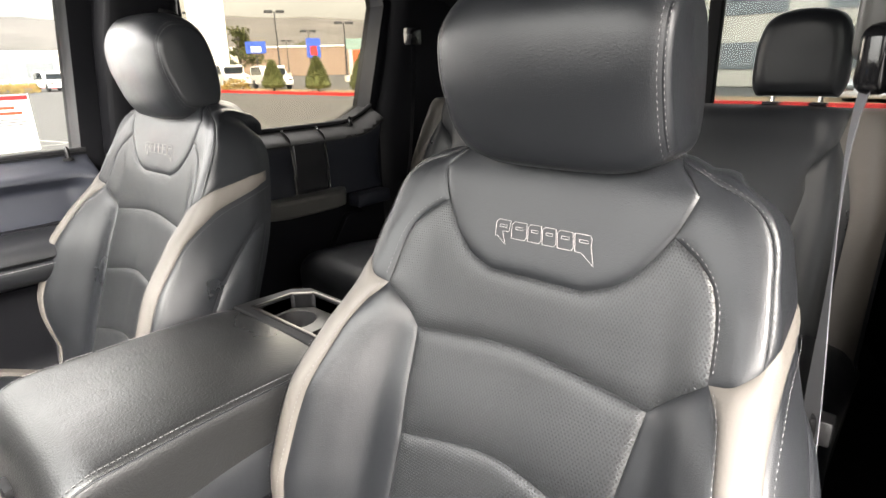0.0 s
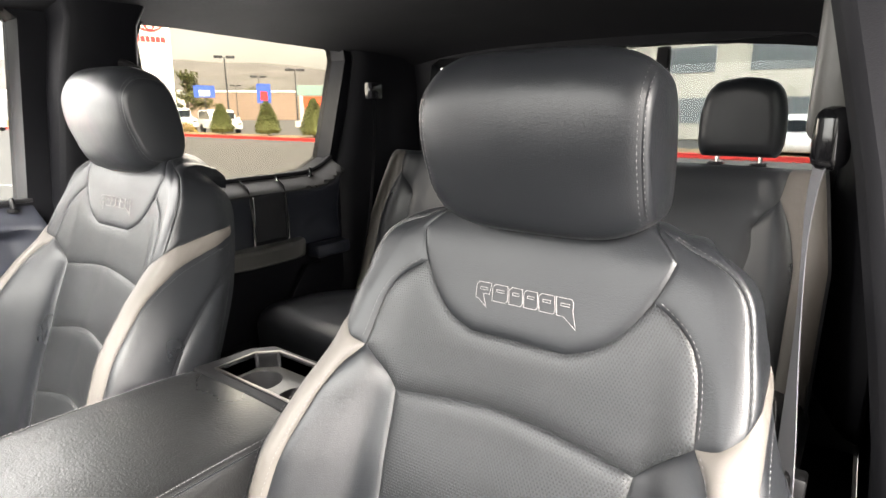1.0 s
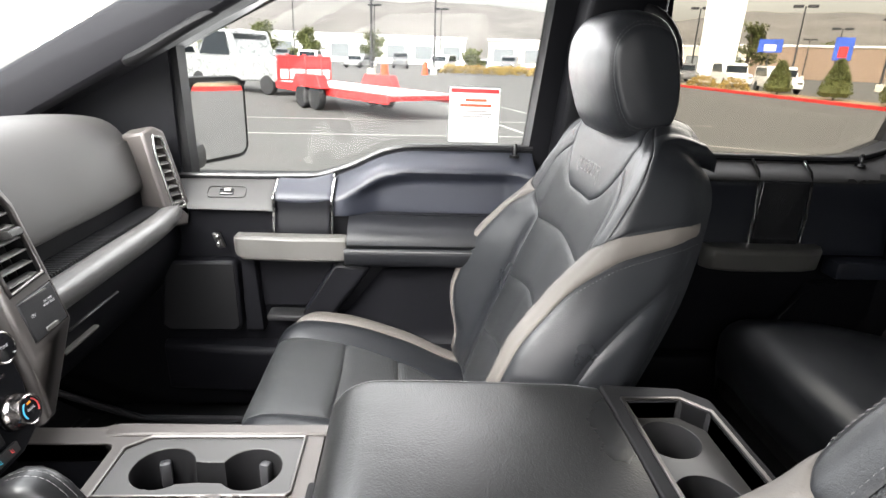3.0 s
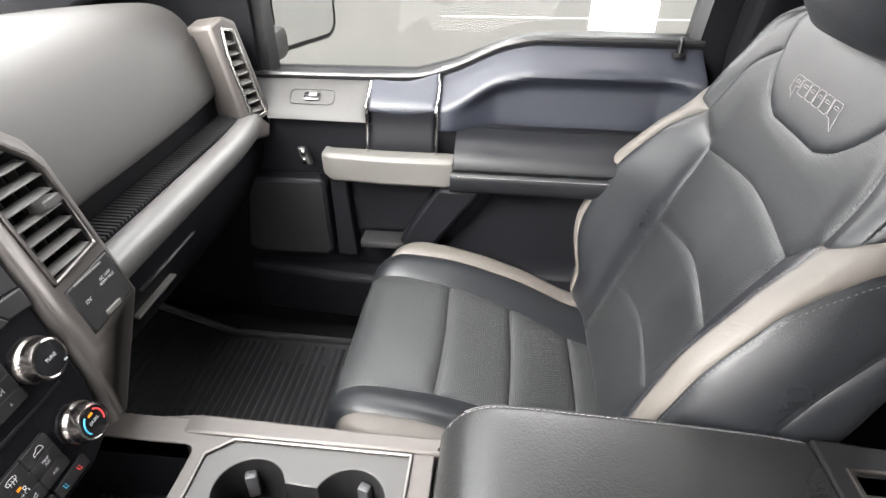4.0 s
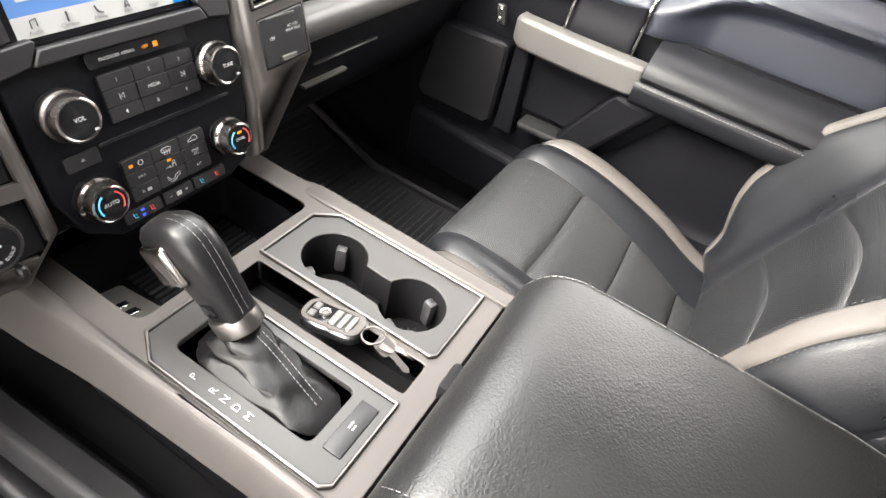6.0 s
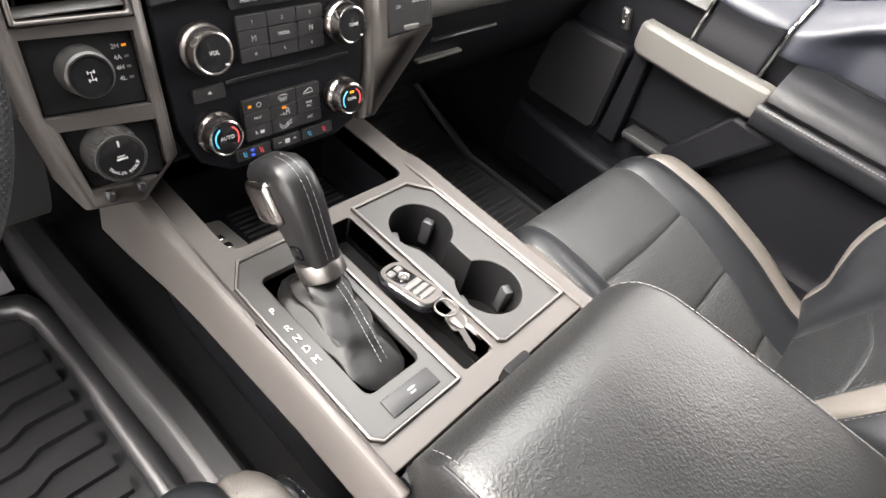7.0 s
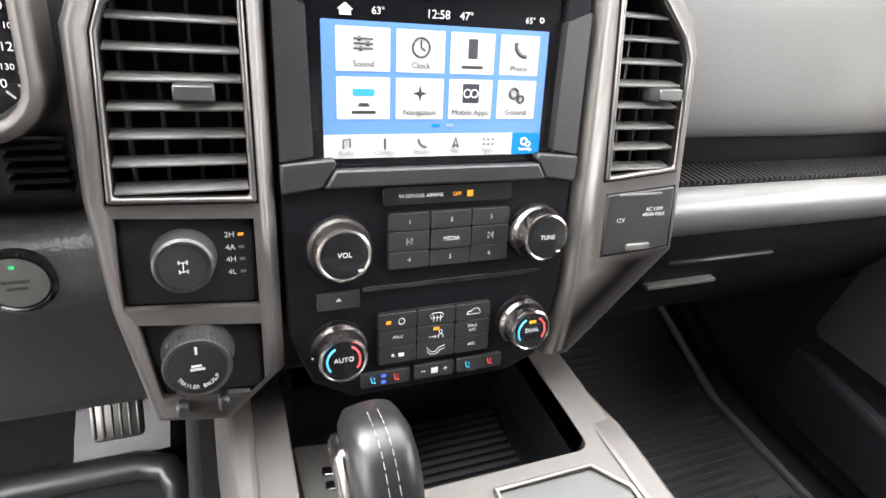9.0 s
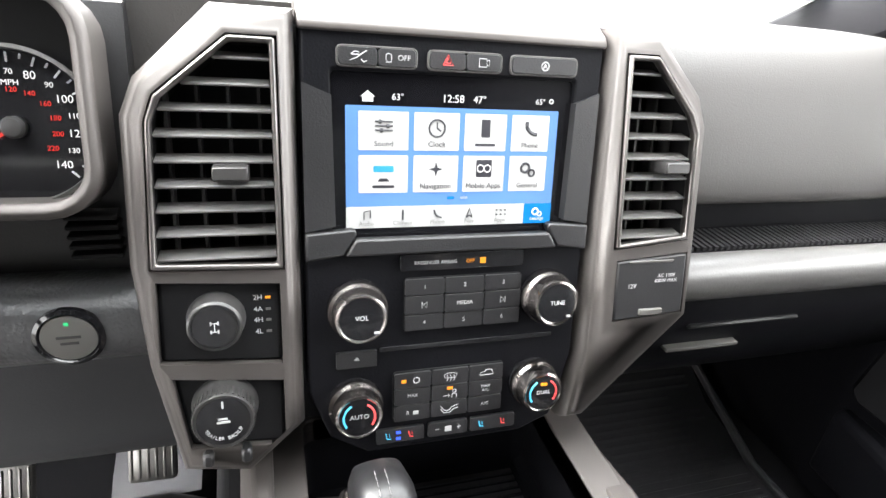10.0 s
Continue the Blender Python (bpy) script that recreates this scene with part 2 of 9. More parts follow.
def spline(points, step):
    """Points along a smooth open curve through the given ones."""
    p = np.array(points, float)
    if len(p) == 2:
        n = max(1, int(np.linalg.norm(p[1] - p[0]) / step))
        return [tuple(p[0] + (p[1] - p[0]) * k / n) for k in range(n + 1)]
    q = np.vstack([2 * p[0] - p[1], p, 2 * p[-1] - p[-2]])
    out = []
    for i in range(1, len(q) - 2):
        n = max(2, int(np.linalg.norm(q[i + 1] - q[i]) / step))
        for k in range(n):
            t = k / n
            out.append(tuple(0.5 * (2 * q[i] + (q[i + 1] - q[i - 1]) * t + (2 * q[i - 1] - 5 * q[i] + 4 * q[i + 1] - q[i + 2]) * t * t + (3 * q[i] - q[i - 1] - 3 * q[i + 1] + q[i + 2]) * t**3)))
    out.append(tuple(p[-1]))
    return out


def loop_of(edges, step):
    """A closed outline from edges that meet in corners, each a smooth curve."""
    out = []
    for e in edges:
        out += spline(e, step)[:-1]
    return out


def inside(px, py, ring):
    hit = np.zeros(len(px), bool)
    x0, y0 = ring[-1]
    for x1, y1 in ring:
        cross = ((y1 > py) != (y0 > py)) & (px < (x0 - x1) * (py - y1) / (y0 - y1 + 1e-12) + x1)
        hit ^= cross
        x0, y0 = x1, y1
    return hit


def edge_distance(pts, ring):
    a = np.array(ring, float)
    b = np.roll(a, -1, 0)
    best = np.full(len(pts), 1e9)
    for p, q in zip(a, b):
        d = q - p
        t = np.clip(((pts - p) @ d) / max(d @ d, 1e-12), 0, 1)
        best = np.minimum(best, np.linalg.norm(pts - p - t[:, None] * d, axis=1))
    return best


from mathutils.geometry import delaunay_2d_cdt


def patch(bm, edges, surface, step=0.008, base=0.0, puff=0.008, width=0.012, sink=0.004, flip=False):
    """One upholstered panel on a curved surface: its rim is sewn down, its middle stands proud."""
    ring = loop_of(edges, step)
    pts = np.array(ring)
    lo, hi = pts.min(0), pts.max(0)
    gx, gy = np.meshgrid(np.arange(lo[0], hi[0], step), np.arange(lo[1], hi[1], step))
    gx = gx + (np.arange(gx.shape[0])[:, None] % 2) * step * 0.5
    grid = np.stack([gx.ravel(), gy.ravel()], 1)
    grid = grid[inside(grid[:, 0], grid[:, 1], ring)]
    dist = edge_distance(grid, ring)
    grid, n = grid[dist > step * 0.55], len(ring)
    inner = []
    for off in (0.0022, 0.005):
        c = np.array(ring)
        tang = np.roll(c, -1, 0) - np.roll(c, 1, 0)
        tang /= np.linalg.norm(tang, axis=1)[:, None] + 1e-9
        nor = np.stack([-tang[:, 1], tang[:, 0]], 1)
        area = sum(c[i - 1][0] * c[i][1] - c[i][0] * c[i - 1][1] for i in range(n))
        cand = c + nor * off * (1 if area > 0 else -1)
        ok = inside(cand[:, 0], cand[:, 1], ring)
        cand = cand[ok]
        cand = cand[edge_distance(cand, ring) > off * 0.8]
        inner.append(cand)
    grid = np.vstack([g for g in [grid, *inner] if len(g)])
    co = [Vector(p) for p in ring] + [Vector(p) for p in grid]
    vs, _, fs, *_ = delaunay_2d_cdt(co, [(i, (i + 1) % n) for i in range(n)], [], 1, 1e-6)
    p2 = np.array([tuple(v) for v in vs])
    d = edge_distance(p2, ring)
    height = base - sink + (sink + puff) * (1 - np.exp(-d / width))
    e = 1e-4
    s0 = surface(p2[:, 0], p2[:, 1])
    nor = np.cross(surface(p2[:, 0] + e, p2[:, 1]) - s0, surface(p2[:, 0], p2[:, 1] + e) - s0)
    nor /= np.linalg.norm(nor, axis=1)[:, None] + 1e-12
    place = s0 + nor * height[:, None] * (-1 if flip else 1)
    uv = bm.loops.layers.uv.verify()
    made = [bm.verts.new(p) for p in place]
    for f in fs:
        if len(set(f)) < 3:
            continue
        f = list(reversed(f)) if flip else f
        try:
            face = bm.faces.new([made[i] for i in f])
        except ValueError:
            continue
        for loop, i in zip(face.loops, f):
            loop[uv].uv = p2[i]
    bmesh.ops.delete(bm, geom=[v for v in bm.verts if not v.link_faces], context="VERTS")
    return bm


def stitches(bm, points, surface, lift, length=0.0042, gap=0.0022, thick=0.00042, flip=False):
    """A row of short thread stitches along a line on a surface."""
    line = np.array(spline(points, 0.001))
    p = surface(line[:, 0], line[:, 1])
    e = 1e-4
    nor = np.cross(surface(line[:, 0] + e, line[:, 1]) - p, surface(line[:, 0], line[:, 1] + e) - p)
    nor /= np.linalg.norm(nor, axis=1)[:, None] + 1e-12
    nor = -nor if flip else nor
    p = p + nor * lift
    run = np.r_[0, np.cumsum(np.linalg.norm(np.diff(p, axis=0), axis=1))]
    s = 0.0
    while s + length < run[-1]:
        a = Vector([np.interp(s, run, p[:, k]) for k in range(3)])
        b = Vector([np.interp(s + length, run, p[:, k]) for k in range(3)])
        n = Vector([np.interp(s, run, nor[:, k]) for k in range(3)]).normalized()
        side = (b - a).cross(n).normalized() * thick
        top = n * thick
        mid = (a + b) / 2
        v = [bm.verts.new(q) for q in (a, mid + side, b, mid - side, mid + top * 1.4)]
        for t in ((0, 1, 4), (1, 2, 4), (2, 3, 4), (3, 0, 4)):
            bm.faces.new([v[i] for i in t])
        s += length + gap
    return bm


def box(bm, x0, x1, y0, y1, z0, z1, m=None):
    vs = [bm.verts.new((m @ Vector(c)) if m else c) for c in ((x0, y0, z0), (x1, y0, z0), (x1, y1, z0), (x0, y1, z0), (x0, y0, z1), (x1, y0, z1), (x1, y1, z1), (x0, y1, z1))]
    for f in ((0, 3, 2, 1), (4, 5, 6, 7), (0, 1, 5, 4), (1, 2, 6, 5), (2, 3, 7, 6), (3, 0, 4, 7)):
        bm.faces.new([vs[i] for i in f])
    return bm


def rounded_box(bm, x0, x1, y0, y1, z0, z1, r=0.01, seg=3, m=None):
    b2 = bmesh.new()
    box(b2, x0, x1, y0, y1, z0, z1)
    bmesh.ops.bevel(b2, geom=list(b2.edges), offset=r, segments=seg, profile=0.5, affect="EDGES")
    join(bm, b2, m)
    return bm


def join(bm, other, m=None):
    if m is not None:
        other.transform(m)
    me = bpy.data.meshes.new("scratch")
    other.to_mesh(me)
    other.free()
    bm.from_mesh(me)
    bpy.data.meshes.remove(me)


def prism(bm, outline, depth, m=None, holes=()):
    """A plate with an outline in its own x-y plane, and holes through it; its face lies at 0 and it goes back by depth."""
    rings = [list(outline)] + [list(h) for h in holes]
    co, edges = [], []
    for r in rings:
        k = len(co)
        co += [Vector(p) for p in r]
        edges += [(k + i, k + (i + 1) % len(r)) for i in range(len(r))]
    vs, _, fs, *_ = delaunay_2d_cdt(co, edges, [], 1, 1e-7)
    if holes:
        mid = np.array([[sum(vs[i].x for i in f) / len(f), sum(vs[i].y for i in f) / len(f)] for f in fs])
        out = np.zeros(len(fs), bool)
        for h in holes:
            out |= inside(mid[:, 0], mid[:, 1], list(h))
        fs = [f for f, o in zip(fs, out) if not o]
    m = m or Matrix()
    front = [bm.verts.new(m @ Vector((v.x, v.y, 0))) for v in vs]
    back = [bm.verts.new(m @ Vector((v.x, v.y, -depth))) for v in vs]
    count = {}
    for f in fs:
        bm.faces.new([front[i] for i in f])
        bm.faces.new([back[i] for i in reversed(f)])
        for i in range(len(f)):
            count[(f[i], f[(i + 1) % len(f)])] = 1
    for a, b in count:
        if (b, a) not in count:
            bm.faces.new([front[b], front[a], back[a], back[b]])
    return bm


def ring_of(x0, x1, y0, y1, r=0.01, seg=4):
    """A rounded rectangle's outline."""
    out = []
    for cx, cy, a in ((x1 - r, y1 - r, 0), (x0 + r, y1 - r, 90), (x0 + r, y0 + r, 180), (x1 - r, y0 + r, 270)):
        out += [(cx + r * math.cos(radians(a + 90 * k / seg)), cy + r * math.sin(radians(a + 90 * k / seg))) for k in range(seg + 1)]
    return out


def circle_of(cx, cy, r, n=32):
    return [(cx + r * math.cos(2 * math.pi * k / n), cy + r * math.sin(2 * math.pi * k / n)) for k in range(n)]


def inset(ring, d):
    """The outline moved inwards by d."""
    c = np.array(ring, float)
    a, b = c - np.roll(c, 1, 0), np.roll(c, -1, 0) - c
    a /= np.linalg.norm(a, axis=1)[:, None] + 1e-12
    b /= np.linalg.norm(b, axis=1)[:, None] + 1e-12
    na, nb = np.stack([-a[:, 1], a[:, 0]], 1), np.stack([-b[:, 1], b[:, 0]], 1)
    area = (c[:, 0] * np.roll(c[:, 1], -1) - np.roll(c[:, 0], -1) * c[:, 1]).sum()
    k = (na + nb) / (1 + (na * nb).sum(1))[:, None].clip(0.25)
    return [tuple(p) for p in c + k * d * (1 if area > 0 else -1)]


def lathe(bm, profile, m=None, n=40, cap=True):
    """A turned shape: (radius, height) pairs about the local z axis."""
    m = m or Matrix()
    rings = [[bm.verts.new(m @ Vector((r * math.cos(2 * math.pi * k / n), r * math.sin(2 * math.pi * k / n), z))) for k in range(n)] for r, z in profile]
    for a, b in zip(rings, rings[1:]):
        for k in range(n):
            bm.faces.new([a[k], a[(k + 1) % n], b[(k + 1) % n], b[k]])
    if cap:
        bm.faces.new(list(reversed(rings[0])))
        bm.faces.new(rings[-1])
    return bm


def loft(bm, rings, closed=True, caps=True):
    made = [[bm.verts.new(p) for p in r] for r in rings]
    n = len(made[0])
    for a, b in zip(made, made[1:]):
        for k in range(n if closed else n - 1):
            bm.faces.new([a[k], a[(k + 1) % n], b[(k + 1) % n], b[k]])
    if caps and closed:
        bm.faces.new(list(reversed(made[0])))
        bm.faces.new(made[-1])
    return bm


def tube(bm, points, radius, n=8, flat=1.0):
    """A round bar along a line of points."""
    p = [Vector(q) for q in points]
    rings = []
    up = Vector((0, 0, 1))
    for i, q in enumerate(p):
        d = (p[min(i + 1, len(p) - 1)] - p[max(i - 1, 0)]).normalized()
        s = d.cross(up)
        s = s.normalized() if s.length > 1e-3 else Vector((1, 0, 0))
        t = s.cross(d).normalized()
        r = radius[i] if isinstance(radius, (list, tuple)) else radius
        rings.append([q + (s * math.cos(2 * math.pi * k / n) + t * math.sin(2 * math.pi * k / n) * flat) * r for k in range(n)])
    return loft(bm, rings)


def letters(name, text, size, m, material, parent, depth=0.0004, align="CENTER"):
    cu = bpy.data.curves.new(name, "FONT")
    cu.body, cu.size, cu.extrude, cu.align_x, cu.align_y, cu.resolution_u = text, size, depth, align, "CENTER", 3
    tmp = new(name, cu)
    bpy.context.view_layer.update()
    me = bpy.data.meshes.new_from_object(tmp)
    bpy.data.objects.remove(tmp)
    bpy.data.curves.remove(cu)
    me.name = name
    me.transform(m)
    me.materials.clear()
    me.materials.append(material)
    ob = new(name, me)
    ob.parent = parent
    ob.matrix_parent_inverse = Matrix.Translation([-c for c in whole_place(parent)])
    return ob


def grid_surface(bm, surface, us, vs, flip=False):
    """A smooth sheet sampled from a surface function."""
    u, v = np.meshgrid(us, vs)
    p = surface(u.ravel(), v.ravel()).reshape(len(vs), len(us), 3)
    made = [[bm.verts.new(p[j, i]) for i in range(len(us))] for j in range(len(vs))]
    uv = bm.loops.layers.uv.verify()
    for j in range(len(vs) - 1):
        for i in range(len(us) - 1):
            q = [(j, i), (j, i + 1), (j + 1, i + 1), (j + 1, i)]
            face = bm.faces.new([made[a][b] for a, b in (reversed(q) if flip else q)])
            for loop, (a, b) in zip(face.loops, list(reversed(q)) if flip else q):
                loop[uv].uv = (us[b], vs[a])
    return bm

# ---- ground and distance ----
def sheet(name, pts, z, material, parent=None, label="", kind="structure", category=""):
    bm = bmesh.new()
    bm.faces.new([bm.verts.new((x, y, z)) for x, y in pts])
    ob = part(name, bm, material, parent, smooth=False)
    return tagged(ob, label, category, "", kind) if parent is None else ob


ASPHALT = mat("weathered_asphalt", (0.086, 0.083, 0.078), 0.9, grain=1.0, grain_scale=60, vary=0.18, vary_scale=0.5)
LINE = mat("worn_white_line_paint", (0.35, 0.34, 0.32), 0.8, vary=0.25, vary_scale=3)
CURB_RED = mat("red_curb_paint", (0.62, 0.035, 0.03), 0.7)
SOIL = mat("bark_mulch", (0.28, 0.19, 0.10), 0.95, grain=1.0, grain_scale=15)
HILL = mat("dry_brown_hill", (0.13, 0.12, 0.11), 1.0, vary=0.35, vary_scale=0.01)
LEAF = mat("conifer_green", (0.09, 0.10, 0.03), 0.9, vary=0.4, vary_scale=5)
DRY_SHRUB = mat("dry_golden_shrub", (0.30, 0.21, 0.06), 0.95, vary=0.4, vary_scale=4)
BARK = mat("grey_bark", (0.12, 0.09, 0.07), 0.9)
POLE_METAL = mat("dark_pole_metal", (0.05, 0.05, 0.055), 0.5, metal=0.3)
CAR_WHITE = mat("white_car_paint", (0.75, 0.75, 0.74), 0.25, coat=0.5, vary=0.03)
CAR_SILVER = mat("silver_car_paint", (0.42, 0.43, 0.43), 0.3, metal=0.4, coat=0.5, vary=0.03)
CAR_GREY = mat("grey_car_paint", (0.12, 0.125, 0.13), 0.3, coat=0.5, vary=0.03)
CAR_GLASS = mat("dark_car_glass", (0.02, 0.025, 0.03), 0.08, rough_vary=0.03)
TYRE = mat("tyre_rubber", (0.02, 0.02, 0.021), 0.85)
DIM_GLASS = mat("grey_shop_glass", (0.2, 0.22, 0.23), 0.2)
CREAM = mat("cream_stucco", (0.62, 0.58, 0.5), 0.9, vary=0.08, vary_scale=1)
BRICK_TONE = mat("brown_building", (0.26, 0.19, 0.145), 0.9)
SIGN_BLUE = mat("blue_sign", (0.03, 0.09, 0.45), 0.5)
SIGN_RED = mat("red_sign", (0.6, 0.03, 0.03), 0.5)
ORANGE = mat("orange_red_plastic", (0.75, 0.09, 0.03), 0.6)

ground = sheet("ground", [(-3000, -3000), (3000, -3000), (3000, 3000), (-3000, 3000)], 0.0, ASPHALT, label="weathered grey asphalt of a large parking lot", category="ground")


def hills():
    bm = bmesh.new()
    rows = []
    for k in range(241):
        a = radians(-140 + k)
        w = 0.5 + 0.5 * noise.noise(Vector((k * 0.045, 3.1, 0))) + 0.22 * noise.noise(Vector((k * 0.16, 9.0, 0)))
        rise = 60 + 75 * w + 45 * max(0, math.sin(radians(min(max(k - 90, 0), 90) * 2)))
        rows.append([(r * math.cos(a), r * math.sin(a), z) for r, z in ((1050, -1), (1250, rise * 0.35), (1450, rise * 0.6 + 12 * noise.noise(Vector((k * 0.4, 1, 0)))), (1750, rise + 9 * noise.noise(Vector((k * 0.33, 5, 0)))), (2100, rise * 0.7))])
    loft(bm, rows, closed=False, caps=False)
    tagged(part("hills", bm, HILL), "low dry brown hills under the cloud", "hills", "", "structure")


hills()

lines = thing("parking_lines", "worn white painted parking lines on the asphalt", "road marking", "", "structure")
for x0, y0, x1, y1 in ((8.0, 0.4, 8.6, -9.5), (11.2, 3.2, 11.9, -4.5), (14.0, 4.4, 15.2, -9.0), (19.5, -1.5, 11.8, -3.2), (24, -2.5, 14.0, -4.9), (12.2, -5.2, 9.8, -9.2), (19.0, 0.5, 25.0, -2.4)):
    d = Vector((x1 - x0, y1 - y0)).normalized() * 0.055
    sheet("line", [(x0 - d.y, y0 + d.x), (x0 + d.y, y0 - d.x), (x1 + d.y, y1 - d.x), (x1 - d.y, y1 + d.x)], 0.004, LINE, lines)

# the planted island behind the red kerb, along the lot's edge
CURB = [(110, -20.0), (75, -20.4), (45, -20.9), (25, -21.0), (10, -21.0), (-6, -21.0)]


def island():
    bm = bmesh.new()
    rings = []
    for i, (x, y) in enumerate(CURB):
        d = (Vector(CURB[min(i + 1, len(CURB) - 1)]) - Vector(CURB[max(i - 1, 0)])).normalized()
        n = Vector((-d.y, d.x)) * 1.0
        n = n if n.y < 0 else -n
        rings.append([(x, y, 0), (x, y, 0.16), (x + n.x * 0.16, y + n.y * 0.16, 0.17), (x + n.x * 0.17, y + n.y * 0.17, 0)])
    loft(bm, rings)
    tagged(part("kerb", bm, CURB_RED), "red painted concrete kerb edging the lot", "kerb", "", "structure")
    bm = bmesh.new()
    rings = [[(x, y - 0.12, 0.13), (x, y - 2.4, 0.16), (x, y - 2.5, 0)] for x, y in CURB]
    loft(bm, rings, closed=False, caps=False)
    tagged(part("planting_bed", bm, SOIL), "bark-mulched planting strip behind the red kerb", "planting bed", "", "structure")


island()


def leaf_cloud(bm, rng, n, place, size):
    """Many small leaf clumps at places given by a function."""
    for _ in range(n):
        c, out = place(rng)
        c, out = Vector(c), Vector(out).normalized()
        s = size * rng.uniform(0.6, 1.4)
        t = out.orthogonal().normalized()
        t = (Matrix.Rotation(rng.uniform(0, 6.28), 3, out) @ t)
        u = out.cross(t)
        tip = c + out * s * rng.uniform(0.4, 1.1)
        v = [bm.verts.new(q) for q in (c - t * s * 0.6, c + u * s * 0.5, c + t * s * 0.6, tip)]
        bm.faces.new((v[0], v[1], v[3]))
        bm.faces.new((v[1], v[2], v[3]))
        bm.faces.new((v[2], v[0], v[3]))


def clipped_conifer(x, y, h, r, seed):
    rng = random.Random(seed)
    t = thing("clipped_conifer", "clipped cone-shaped green conifer in the planting strip", "shrub", "conifers along the kerb", at=(x, y, 0.1))
    bm = bmesh.new()
    lathe(bm, [(0.06, 0), (0.05, 0.3)], pose(x, y, 0.1), n=8)
    part("trunk", bm, BARK, t)

    def place(g):
        k = g.random() ** 0.7
        z = 0.15 + k * (h - 0.15)
        prof = r * (1 - k) ** 0.75 * (0.75 + 0.25 * min(1, k * 6)) + 0.03
        a = g.uniform(0, 6.283)
        prof *= g.uniform(0.8, 1.05)
        return (x + prof * math.cos(a), y + prof * math.sin(a), 0.1 + z), (math.cos(a), math.sin(a), 0.5)

    bm = bmesh.new()
    lathe(bm, [(r * 0.7, 0.2), (r * 0.85, 0.4), (r * 0.5, h * 0.6), (0.04, h * 0.95)], pose(x, y, 0.1), n=12)
    leaf_cloud(bm, rng, 1500, place, 0.09)
    part("crown", bm, LEAF, t, smooth=False)


def dry_bush(x, y, r, h, seed, material=DRY_SHRUB, name="dry_shrub", label="rounded golden-brown dry shrub"):
    rng = random.Random(seed)

    def place(g):
        a, b = g.uniform(0, 6.283), math.asin(g.random())
        k = g.uniform(0.75, 1.05)
        return (x + r * k * math.cos(a) * math.cos(b), y + r * k * math.sin(a) * math.cos(b), 0.1 + h * k * math.sin(b)), (math.cos(a) * math.cos(b), math.sin(a) * math.cos(b), math.sin(b) + 0.3)

    bm = bmesh.new()
    leaf_cloud(bm, rng, 500, place, 0.11 * max(r, 0.6))
    ob = part(name, bm, material, smooth=False)
    tagged(ob, label, "shrub", "shrubs in the planting strip")


for i, x in enumerate((33.5, 28.7, 24.5, 20.4, 16.4, 12.0)):
    clipped_conifer(x, -22.3, 1.95 + 0.12 * (i % 3), 0.85, 30 + i)
for i, x in enumerate((74.0, 66.5, 60.0, 54.5, 49.0, 42.2, 38.2)):
    dry_bush(x, -22.2 + 0.2 * (i % 2), 0.95 + 0.1 * (i % 2), 0.8, 60 + i)


# ---- vehicles, poles, signs and buildings of the lot ----
def wheel(parent, x, y, r, w, m):
    bm = bmesh.new()
    mm = m @ pose(x, y, r, 90, 0, 0)
    lathe(bm, [(r * 0.6, -w / 2), (r * 0.93, -w / 2), (r, -w * 0.35), (r, w * 0.35), (r * 0.93, w / 2), (r * 0.6, w / 2)], mm, n=28)
    ob = part("wheel", bm, TYRE, parent)
    bm = bmesh.new()
    lathe(bm, [(r * 0.6, -w * 0.42), (r * 0.55, -w * 0.46), (r * 0.2, -w * 0.36)], mm, n=20)
    lathe(bm, [(r * 0.6, w * 0.42), (r * 0.55, w * 0.46), (r * 0.2, w * 0.36)], mm, n=20)
    part("rim", bm, CAR_SILVER, ob)


